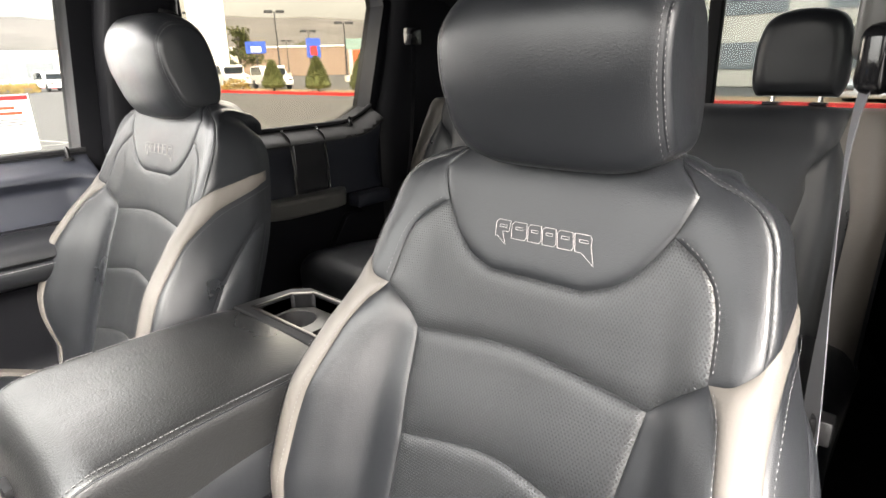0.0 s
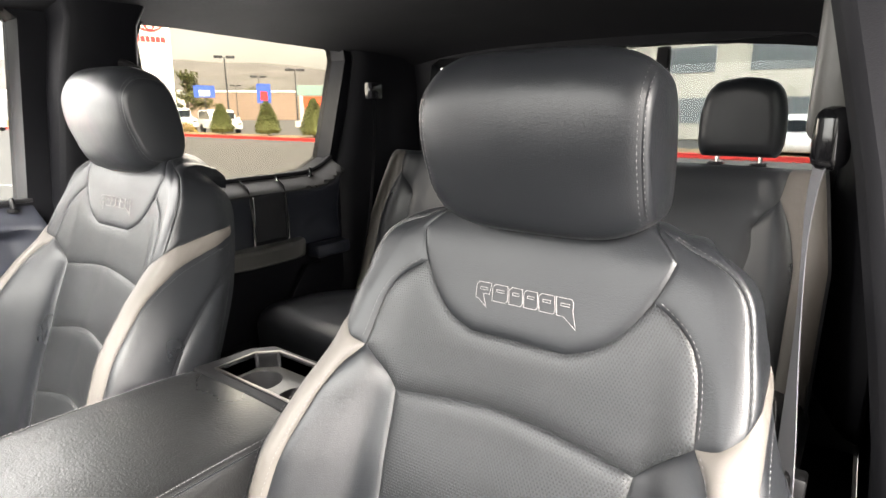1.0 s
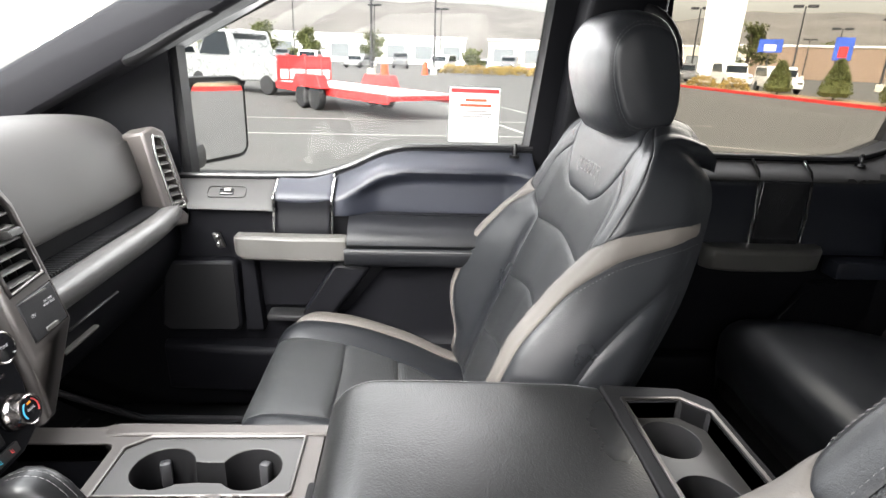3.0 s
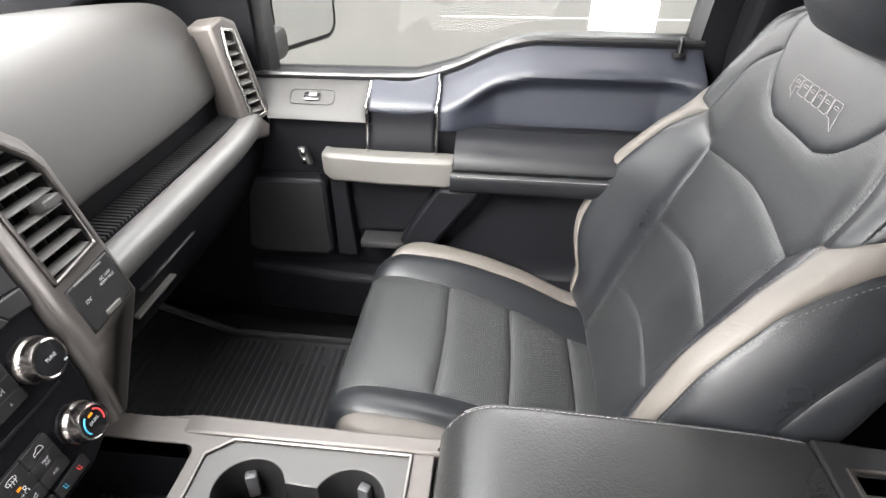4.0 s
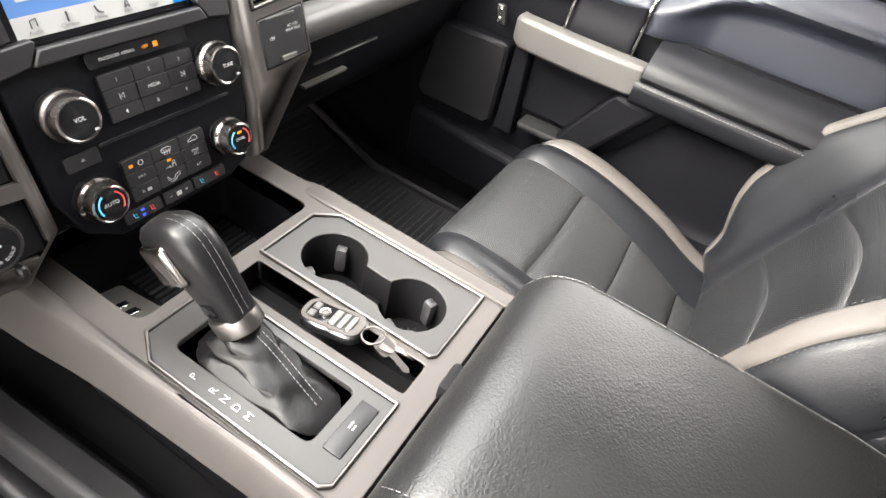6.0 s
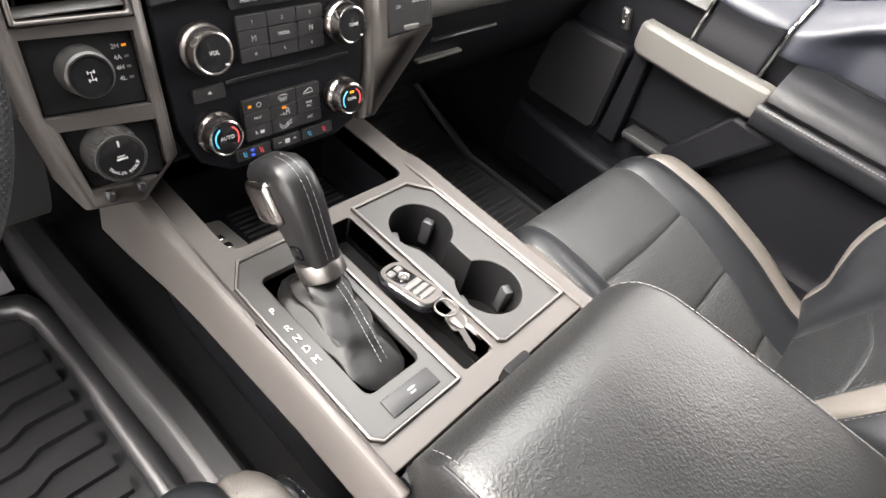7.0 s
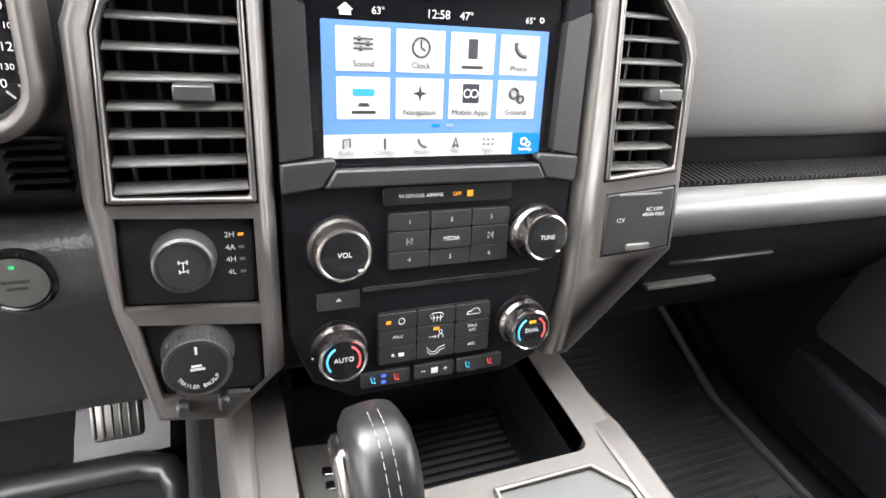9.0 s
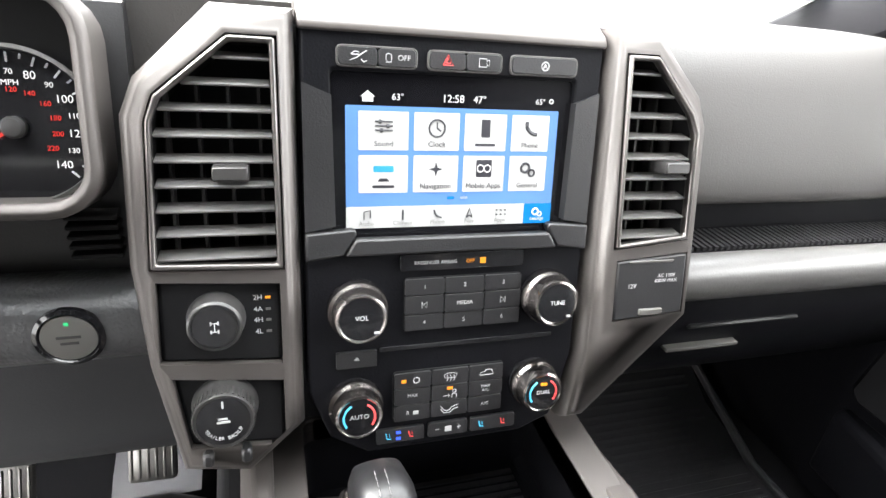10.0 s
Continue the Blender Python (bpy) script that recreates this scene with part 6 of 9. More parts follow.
def key_fob():
    m = pose(-0.006, -0.268, 1.104, -6, 4, 6)
    t = thing("key_fob", "black and silver key fob with keys in the console tray", "key fob", at=(-0.006, -0.268, 1.09))
    bm = bmesh.new()
    rings = []
    for z, k in ((-0.006, 0.9), (-0.004, 1.0), (0.004, 1.0), (0.0065, 0.86)):
        rings.append([m @ Vector((x * k, y * k, z)) for x, y in ring_of(-0.0185, 0.0185, -0.036, 0.036, 0.013, 5)])
    loft(bm, rings)
    part("case", bm, GLOSS_BLACK, t)
    bm = bmesh.new()
    prism(bm, ring_of(-0.0165, 0.0165, -0.034, 0.034, 0.012, 5), 0.002, m @ FLAT(0.0075), [ring_of(-0.0125, 0.0125, -0.026, 0.029, 0.008, 4)])
    part("bezel", bm, SILVER, t, "brushed silver bezel")
    bm = bmesh.new()
    lathe(bm, [(0.0042, 0.0055), (0.0042, 0.0085), (0.0062, 0.0088), (0.0064, 0.0055)], m @ Matrix.Translation((0, 0.010, 0)), n=24)
    part("button_ring", bm, SATIN, t)
    bm = bmesh.new()
    lathe(bm, [(0.0, 0.0082), (0.003, 0.0080), (0.0041, 0.006)], m @ Matrix.Translation((0, 0.010, 0)), n=20)
    part("button", bm, SLAT, t)
    for x0, x1, y0, y1 in ((-0.011, -0.001, 0.0185, 0.0265), (0.001, 0.011, 0.0185, 0.0265), (-0.0115, 0.0115, -0.0075, 0.0015), (-0.0115, 0.0115, -0.0165, -0.009), (-0.0115, 0.0115, -0.025, -0.018)):
        bm = bmesh.new()
        rounded_box(bm, x0, x1, y0, y1, 0.005, 0.0083, 0.0012, 1, m)
        part("button", bm, DIM_CHROME if y0 < 0 else SLAT, t)
    bm = bmesh.new()
    pts = [m @ Vector((0.012 * math.cos(a * 0.349), -0.046 + 0.012 * math.sin(a * 0.349), 0.004)) for a in range(19)]
    tube(bm, pts, 0.0012, n=6)
    part("ring", bm, DIM_CHROME, t, "split steel key ring")
    for a, dx in ((-14, 0.0), (16, 0.004)):
        bm = bmesh.new()
        mm = m @ pose(dx, -0.060, -0.004, 22, 0, a)
        prism(bm, ring_of(-0.010, 0.010, -0.010, 0.010, 0.006, 4), 0.0025, mm)
        prism(bm, [(-0.004, -0.009), (0.004, -0.009), (0.004, -0.032), (0.001, -0.036), (-0.002, -0.034), (-0.004, -0.030), (-0.003, -0.026), (-0.004, -0.022), (-0.003, -0.018)], 0.002, mm)
        part("key", bm, DIM_CHROME, t, "worn steel key")


key_fob()

# ---- dashboard ----
STACK = Matrix(((1, 0, 0, 0), (0, 0.2334, -0.9724, 0), (0, 0.9724, 0.2334, 1.32), (0, 0, 0, 1)))


def on(pts):
    """Outline given as (x, height above the road) on the sloped face of the centre stack."""
    return [(x, (z - 1.32) / 0.9724) for x, z in pts]


def at_stack(x, z, h=0.0):
    return STACK @ Matrix.Translation((x, (z - 1.32) / 0.9724, h))


LEDGE = mat("grained_black_ledge", (0.045, 0.045, 0.046), 0.38, grain=0.6, grain_scale=330, relief="cells")
# Shade under the ledge is put into the knee panel's darker colour.
KNEE = mat("knee_panel_plastic", (0.022, 0.0225, 0.024), 0.5, grain=0.25, grain_scale=700)
DIAL_BLACK = mat("dial_black_plastic", (0.024, 0.0235, 0.023), 0.33)
AMBER = glow("amber_light", (1.0, 0.35, 0.03), 1.2)
BLUE_LIGHT = glow("blue_light", (0.05, 0.12, 1.0), 2.0)
CYAN_PRINT = mat("blue_print", (0.05, 0.4, 0.6), 0.5)
RED_PRINT = mat("red_print", (0.65, 0.05, 0.05), 0.5)
dash = thing("dashboard", "black and satin-silver dashboard with a lit touchscreen", "dashboard", at=(0, 0.1, 1.1))

VENT_L = on([(-0.222, 1.300), (-0.137, 1.297), (-0.137, 1.450), (-0.165, 1.450), (-0.211, 1.412), (-0.217, 1.396)])
VENT_R = on([(0.150, 1.299), (0.222, 1.305), (0.217, 1.396), (0.209, 1.412), (0.168, 1.454), (0.142, 1.454)])
WING_L = on([(-0.122, 1.472), (-0.176, 1.472), (-0.226, 1.424), (-0.236, 1.400), (-0.239, 1.30), (-0.233, 1.225), (-0.216, 1.137), (-0.165, 1.128), (-0.122, 1.165)])
WING_R = on([(0.124, 1.475), (0.124, 1.205), (0.112, 1.135), (0.135, 1.135), (0.240, 1.228), (0.237, 1.30), (0.231, 1.402), (0.220, 1.428), (0.172, 1.475)])
POWER = on([(0.154, 1.229), (0.230, 1.233), (0.227, 1.291), (0.152, 1.286)])
FOURWD = on([(-0.224, 1.228), (-0.138, 1.221), (-0.138, 1.284), (-0.222, 1.289)])
TRAIL = on([(-0.208, 1.158), (-0.138, 1.152), (-0.138, 1.207), (-0.217, 1.216)])


def plate(name, outline, material, parent, h=0.0, depth=0.02, holes=(), label="", bevel=0.002):
    bm = bmesh.new()
    prism(bm, outline, depth, STACK @ Matrix.Translation((0, 0, h)), holes)
    return part(name, bm, material, parent, label, bevel=bevel, segments=5 if bevel > 0.004 else 2)


def wing(outline, holes, label):
    """A frame beside the screen with a rounded outer edge."""
    steps = ((0.0, -0.09), (0.0, -0.012), (0.0004, -0.006), (0.0016, -0.001), (0.0036, 0.003), (0.006, 0.0052), (0.009, 0.006))
    bm = bmesh.new()
    rings = [[STACK @ Vector((x, y, h)) for x, y in (inset(outline, d) if d else outline)] for d, h in steps]
    loft(bm, rings, caps=False)
    prism(bm, inset(outline, 0.009), 0.012, STACK @ Matrix.Translation((0, 0, 0.006)), holes)
    bmesh.ops.remove_doubles(bm, verts=bm.verts, dist=1e-5)
    bmesh.ops.recalc_face_normals(bm, faces=bm.faces)
    return part("stack_frame", bm, SILVER, dash, label)


def vent(outline, parent, x0, x1, z0, z1, n):
    bm = bmesh.new()
    prism(bm, inset(outline, -0.0018), 0.010, STACK @ Matrix.Translation((0, 0, 0.0095)), [inset(outline, 0.0022)])
    v = part("air_vent", bm, DIM_CHROME, parent, "air vent with chrome surround and horizontal slats", bevel=0.0025)
    bm = bmesh.new()
    lo = [STACK @ Vector((x, y, 0.008)) for x, y in outline]
    hi = [STACK @ Vector((x, y, -0.06)) for x, y in outline]
    loft(bm, [lo, hi], caps=False)
    bm.faces.new([bm.verts.new(p) for p in hi])
    part("duct", bm, MATTE_BLACK, v)
    ring = np.array(outline)
    for k in range(n):
        z = z0 + (z1 - z0) * (k + 0.5) / n
        s = (z - 1.32) / 0.9724
        xs = []
        for (ax, ay), (bx, by) in zip(ring, np.roll(ring, -1, 0)):
            if (ay - s) * (by - s) < 0:
                xs.append(ax + (bx - ax) * (s - ay) / (by - ay))
        if len(xs) < 2:
            continue
        bm = bmesh.new()
        rounded_box(bm, min(xs) + 0.002, max(xs) - 0.002, -0.0075, 0.0075, -0.0011, 0.0011, 0.0007, 1, STACK @ Matrix.Translation((0, s, -0.004)) @ pose(0, 0, 0, 106))
        part("slat", bm, SLAT, v)
    for k in range(4):
        x = x0 + (x1 - x0) * (k + 0.5) / 4
        bm = bmesh.new()
        box(bm, x - 0.001, x + 0.001, (z0 - 1.30) * 1.0 - 0.015, (z1 - 1.345), -0.035, -0.02, STACK)
        part("vane", bm, GUNMETAL, v)
    zc = (z0 + z1) / 2 - 0.008
    bm = bmesh.new()
    rounded_box(bm, (x0 + x1) / 2 - 0.001, (x0 + x1) / 2 + 0.023, -0.0055, 0.0055, -0.006, 0.016, 0.002, 2, at_stack(0, zc))
    part("tab", bm, DIAL_BLACK, v)
    bm = bmesh.new()
    rounded_box(bm, (x0 + x1) / 2 - 0.0005, (x0 + x1) / 2 + 0.0225, -0.0045, 0.0045, 0.0155, 0.0175, 0.0008, 1, at_stack(0, zc))
    part("tab_face", bm, GUNMETAL, v)


wing_l = wing(WING_L, [inset(VENT_L, -0.003), FOURWD, TRAIL], "satin warm-silver frame with vent and switch openings")
wing_r = wing(WING_R, [inset(VENT_R, -0.003), POWER], "satin warm-silver frame with vent and socket openings")
vent(VENT_L, dash, -0.220, -0.137, 1.297, 1.448, 9)
vent(VENT_R, dash, 0.148, 0.220, 1.299, 1.452, 9)
BLACK_FIELD = on([(-0.119, 1.466), (-0.119, 1.19), (-0.102, 1.147), (-0.07, 1.128), (0.07, 1.128), (0.102, 1.140), (0.118, 1.20), (0.121, 1.466)])
DISPLAY = ring_of(-0.098, 0.098, -0.012, 0.117, 0.003, 2)
centre = plate("stack_panel", BLACK_FIELD, SOFT_BLACK, dash, -0.001, 0.04, [DISPLAY], "black centre stack panel", 0.003)
bm = bmesh.new()
loft(bm, [[(x, 0.090, 1.456), (x, 0.031, 1.459), (x, 0.031, 1.463), (x, 0.035, 1.468), (x, 0.062, 1.479), (x, 0.100, 1.486)] for x in (-0.1205, 0.0, 0.1215)])
part("top_bar", bm, SILVER, dash, "satin silver cap over the centre stack", bevel=0.002)
shelf_l = on([(-0.119, 1.298), (-0.090, 1.302), (-0.080, 1.318), (-0.082, 1.322), (-0.119, 1.319)])
plate("stack_step", shelf_l, BLACK_PLASTIC, dash, 0.006, 0.010, (), "", 0.002)
plate("stack_step", [(-x, y) for x, y in reversed(shelf_l)], BLACK_PLASTIC, dash, 0.006, 0.010, (), "", 0.002)
plate("stack_step", on([(-0.0895, 1.3015), (0.0895, 1.3015), (0.0815, 1.3145), (-0.0815, 1.3145)]), BLACK_PLASTIC, dash, 0.008, 0.010, (), "", 0.002)
for s in (-1, 1):
    bm = bmesh.new()
    prism(bm, [(s * 0.1185, 0.0), (s * 0.1185, 0.108), (s * 0.098, 0.100), (s * 0.096, 0.004)][:: s], 0.02, STACK @ Matrix.Translation((0, 0, 0.003)) @ pose(0, 0, 0, 0, 0, 0))
    part("screen_cheek", bm, BLACK_PLASTIC, dash)

# touchscreen
SKY = glow("screen_blue", (0.16, 0.36, 0.80), 0.66)
TILE = glow("screen_white", (0.80, 0.81, 0.80), 0.60)
DEEP = glow("screen_deep_blue", (0.0, 0.22, 0.62), 1.0)
BLACKSCREEN = mat("screen_black", (0.004, 0.004, 0.005), 0.15, rough_vary=0.03)
SCREEN_INK = mat("screen_ink", (0.02, 0.02, 0.025), 0.4)
SCREEN_WHITE = glow("screen_text_white", (0.9, 0.9, 0.9), 1.0)
bm = bmesh.new()
box(bm, -0.098, 0.098, -0.012, 0.117, -0.014, -0.006, STACK)
screen = part("touchscreen", bm, BLACKSCREEN, dash, "lit touchscreen with a blue menu of white tiles")


def scr(u, w):
    """A place on the lit screen: u from its left edge, w from its top, both 0 to 1."""
    return -0.0872 + 0.1744 * u, 0.107 * (1 - w)


def scr_box(name, u0, u1, w0, w1, material, h, parent=None):
    (x0, y0), (x1, y1) = scr(u0, w1), scr(u1, w0)
    bm = bmesh.new()
    prism(bm, ring_of(x0, x1, y0, y1, 0.0006, 1), 0.0002, STACK @ Matrix.Translation((0, 0, h)))
    return part(name, bm, material, parent or screen, smooth=False)


scr_box("display_field", 0, 1, 0.13, 0.84, SKY, -0.0056)
scr_box("display_field", 0, 1, 0.84, 1.0, TILE, -0.0055)
scr_box("display_field", 0.855, 1.0, 0.84, 1.0, DEEP, -0.0052)
COLS = ((0.055, 0.275), (0.300, 0.510), (0.535, 0.738), (0.765, 0.955))
ROWS = ((0.165, 0.435), (0.470, 0.740))
for r0, r1 in ROWS:
    for c0, c1 in COLS:
        scr_box("tile", c0, c1, r0, r1, TILE, -0.0050)


def scr_text(text, u, w, size, material=SCREEN_INK):
    x, y = scr(u, w)
    letters("screen_text", text, size, STACK @ Matrix.Translation((x, y, -0.0046)), material, screen, 0.0001)


def scr_line(pts, r=0.0005, material=SCREEN_INK, closed=False):
    bm = bmesh.new()
    q = [STACK @ Vector((x, y, -0.0046)) for x, y in pts]
    tube(bm, q + (q[:1] if closed else []), r, n=5)
    part("icon", bm, material, screen)


def icon_ring(u, w, r, material=SCREEN_INK, thick=0.0006):
    x, y = scr(u, w)
    scr_line([(x + r * math.cos(a * 0.314), y + r * math.sin(a * 0.314)) for a in range(21)], thick, material)


names = (("Sound", "Clock", "", "Phone"), ("", "Navigation", "Mobile Apps", "General"))
for j, (r0, r1) in enumerate(ROWS):
    for i, (c0, c1) in enumerate(COLS):
        u = (c0 + c1) / 2
        if names[j][i]:
            scr_text(names[j][i], u, r1 - 0.045, 0.0060)
        else:
            scr_box("name_bar", u - 0.05, u + 0.05, r1 - 0.055, r1 - 0.035, SCREEN_INK, -0.0047)
for k, off in enumerate((0.09, 0.12, 0.15)):
    x, y = scr(0.165, 0.165 + off - 0.02)
    scr_line([(x - 0.0068, y), (x + 0.0068, y)], 0.0007)
    scr_line([(x + (-0.003, 0.003, -0.002)[k] - 0.001, y), (x + (-0.003, 0.003, -0.002)[k] + 0.001, y)], 0.0018)
icon_ring(0.405, 0.275, 0.0064, SCREEN_INK, 0.0008)
x, y = scr(0.405, 0.275)
scr_line([(x, y + 0.0045), (x, y), (x + 0.003, y - 0.002)], 0.0007)
scr_box("icon", 0.615, 0.658, 0.205, 0.335, SCREEN_INK, -0.0047)
x, y = scr(0.86, 0.27)
scr_line(spline([(x - 0.0035, y + 0.006), (x - 0.003, y + 0.001), (x + 0.001, y - 0.003), (x + 0.0055, y - 0.004)], 0.001), 0.0016)
scr_box("icon", 0.12, 0.21, 0.545, 0.59, mat("screen_teal", (0.02, 0.2, 0.35), 0.4), -0.0047)
for r in (0.10, 0.13):
    scr_box("icon", 0.165 - r * 0.2, 0.165 + r * 0.2, 0.60 + r * 0.35, 0.612 + r * 0.35, SCREEN_INK, -0.0047)
x, y = scr(0.405, 0.57)
bm = bmesh.new()
prism(bm, [(x, y + 0.006), (x - 0.0013, y + 0.0013), (x - 0.006, y), (x - 0.0013, y - 0.0013), (x, y - 0.006), (x + 0.0013, y - 0.0013), (x + 0.006, y), (x + 0.0013, y + 0.0013)], 0.0001, STACK @ Matrix.Translation((0, 0, -0.0047)))
part("icon", bm, SCREEN_INK, screen)
scr_box("icon", 0.598, 0.675, 0.50, 0.63, SCREEN_INK, -0.0047)
icon_ring(0.62, 0.565, 0.0028, SCREEN_WHITE, 0.0005)
icon_ring(0.653, 0.565, 0.0028, SCREEN_WHITE, 0.0005)
icon_ring(0.845, 0.56, 0.0036, SCREEN_INK, 0.0011)
icon_ring(0.88, 0.60, 0.0026, SCREEN_INK, 0.0009)
for u, on_ in ((0.48, 1), (0.545, 0)):
    scr_box("page_mark", u - 0.018, u + 0.018, 0.775, 0.795, DEEP if on_ else mat("screen_grey", (0.15, 0.2, 0.25), 0.5), -0.0050)
SCREEN_GREY = mat("screen_mid_grey", (0.12, 0.12, 0.12), 0.5)
for text, u in (("Audio", 0.09), ("Climate", 0.255), ("Phone", 0.42), ("Nav", 0.575), ("Apps", 0.73)):
    scr_text(text, u, 0.965, 0.0050, SCREEN_GREY)
scr_text("Settings", 0.925, 0.962, 0.0040, SCREEN_WHITE)
icon_ring(0.915, 0.905, 0.0026, SCREEN_WHITE, 0.0008)
icon_ring(0.938, 0.925, 0.0018, SCREEN_WHITE, 0.0006)
x, y = scr(0.09, 0.905)
scr_line([(x - 0.002, y - 0.003), (x - 0.002, y + 0.003), (x + 0.003, y + 0.004), (x + 0.003, y - 0.002)], 0.0006)
x, y = scr(0.255, 0.905)
scr_line([(x, y - 0.004), (x, y + 0.004)], 0.0009)
x, y = scr(0.42, 0.905)
scr_line(spline([(x - 0.003, y + 0.0035), (x - 0.002, y), (x, y - 0.002), (x + 0.0035, y - 0.003)], 0.001), 0.0008)
x, y = scr(0.575, 0.905)
scr_line([(x - 0.0025, y - 0.0035), (x, y + 0.004), (x + 0.0025, y - 0.0035), (x, y - 0.0015)], 0.0006, closed=True)
for k in range(6):
    x, y = scr(0.712 + 0.022 * (k % 3), 0.885 + 0.035 * (k // 3))
    scr_line([(x - 0.0006, y), (x + 0.0006, y)], 0.0008)
scr_text("12:58", 0.475, 0.068, 0.0082, SCREEN_WHITE)
scr_text("47\u00b0", 0.60, 0.068, 0.0078, SCREEN_WHITE)
scr_text("63\u00b0", 0.225, 0.068, 0.0068, SCREEN_WHITE)
scr_text("65\u00b0", 0.90, 0.068, 0.0062, SCREEN_WHITE)
x, y = scr(0.095, 0.07)
bm = bmesh.new()
prism(bm, [(x - 0.004, y - 0.0035), (x + 0.004, y - 0.0035), (x + 0.004, y), (x + 0.0055, y), (x, y + 0.0045), (x - 0.0055, y), (x - 0.004, y)], 0.0001, STACK @ Matrix.Translation((0, 0, -0.0047)))
part("icon", bm, SCREEN_WHITE, screen)
icon_ring(0.955, 0.06, 0.0016, SCREEN_WHITE, 0.0005)


# push buttons over the screen
def button(name, x0, x1, z0, z1, parent, h=0.0, material=BLACK_PLASTIC, r=0.003, depth=0.006):
    bm = bmesh.new()
    prism(bm, ring_of(x0, x1, (z0 - 1.32) / 0.9724, (z1 - 1.32) / 0.9724, r, 3), depth, STACK @ Matrix.Translation((0, 0, h)))
    return part(name, bm, material, parent, bevel=0.0012)


def mark(text, x, z, size, parent, h, material=INK):
    letters("lettering", text, size, at_stack(x, z, h), material, parent, 0.0001)


def bar_mark(x, z, w, hgt, parent, h, material=INK):
    bm = bmesh.new()
    box(bm, -w / 2, w / 2, -hgt / 2, hgt / 2, 0, 0.0003, at_stack(x, z, h))
    part("symbol", bm, material, parent)


def stroke(pts, x, z, parent, h=0.0026, material=INK, r=0.00032):
    """A thin printed line of a symbol on a key."""
    bm = bmesh.new()
    tube(bm, [at_stack(x, z, h) @ Vector((a, b, 0)) for a, b in pts], r, n=4)
    part("symbol", bm, material, parent)


for x0, x1, cells in ((-0.093, -0.036, 2), (-0.026, 0.031, 2), (0.040, 0.096, 1)):
    bm = bmesh.new()
    ring = ring_of(x0 - 0.0012, x1 + 0.0012, (1.4362 - 1.32) / 0.9724, (1.4508 - 1.32) / 0.9724, 0.004, 3)
    prism(bm, ring, 0.004, STACK @ Matrix.Translation((0, 0, 0.0012)), [inset(ring, 0.0012)])
    part("button_surround", bm, GREY_PLASTIC, dash, bevel=0.0004)
    for k in range(cells):
        a = x0 + (x1 - x0) * k / cells
        b = button("push_button", a + 0.0004, x0 + (x1 - x0) * (k + 1) / cells - 0.0004, 1.4375, 1.4495, dash, 0.0022)
        xm = a + (x1 - x0) / cells / 2
        if x0 == -0.026 and k == 0:
            bm = bmesh.new()
            for k2 in (1.0, 0.5):
                q = [at_stack(xm, 1.4435, 0.0026) @ Vector((x * k2, y * k2, 0)) for x, y in ((-0.004, -0.003), (0.004, -0.003), (0, 0.004), (-0.004, -0.003))]
                tube(bm, q, 0.0004, n=4)
            part("hazard_symbol", bm, RED_PRINT, b)
        elif x0 == 0.04:
            q = [at_stack(xm, 1.4435, 0.0024) @ Vector((0.0032 * math.cos(a2 * 0.524), 0.0032 * math.sin(a2 * 0.524), 0)) for a2 in range(13)]
            bm = bmesh.new()
            tube(bm, q, 0.0004, n=4)
            part("symbol", bm, INK, b)
            mark("A", xm, 1.4435, 0.005, b, 0.0024)
        elif x0 < -0.05 and k == 1:
            mark("OFF", xm + 0.005, 1.4435, 0.0055, b, 0.0024)
            stroke([(-0.0085, -0.002), (-0.0085, 0.002), (-0.0065, 0.003), (-0.0045, 0.002), (-0.0045, -0.002)], xm, 1.4435, b)
            stroke([(-0.0085, -0.0035), (-0.0075, -0.0025), (-0.0065, -0.0035), (-0.0055, -0.0025), (-0.0045, -0.0035)], xm, 1.4435, b)
        elif x0 == -0.026:
            stroke([(-0.004, -0.003), (-0.004, 0.003), (0.002, 0.003), (0.002, -0.003), (-0.004, -0.003)], xm, 1.4435, b)
            stroke([(0.002, 0.001), (0.004, 0.0025), (0.004, -0.0025), (0.002, -0.001)], xm, 1.4435, b)
        else:
            stroke([(-0.006, -0.003), (-0.001, -0.001), (0.003, 0.002), (0.006, 0.004)], xm, 1.4435, b)
            stroke([(-0.005, 0.001), (-0.003, 0.003), (0.0, 0.003), (0.001, 0.001), (-0.005, 0.001)], xm, 1.4435, b)
            stroke([(0.002, -0.002), (0.004, -0.004), (0.006, -0.003)], xm, 1.4435, b)

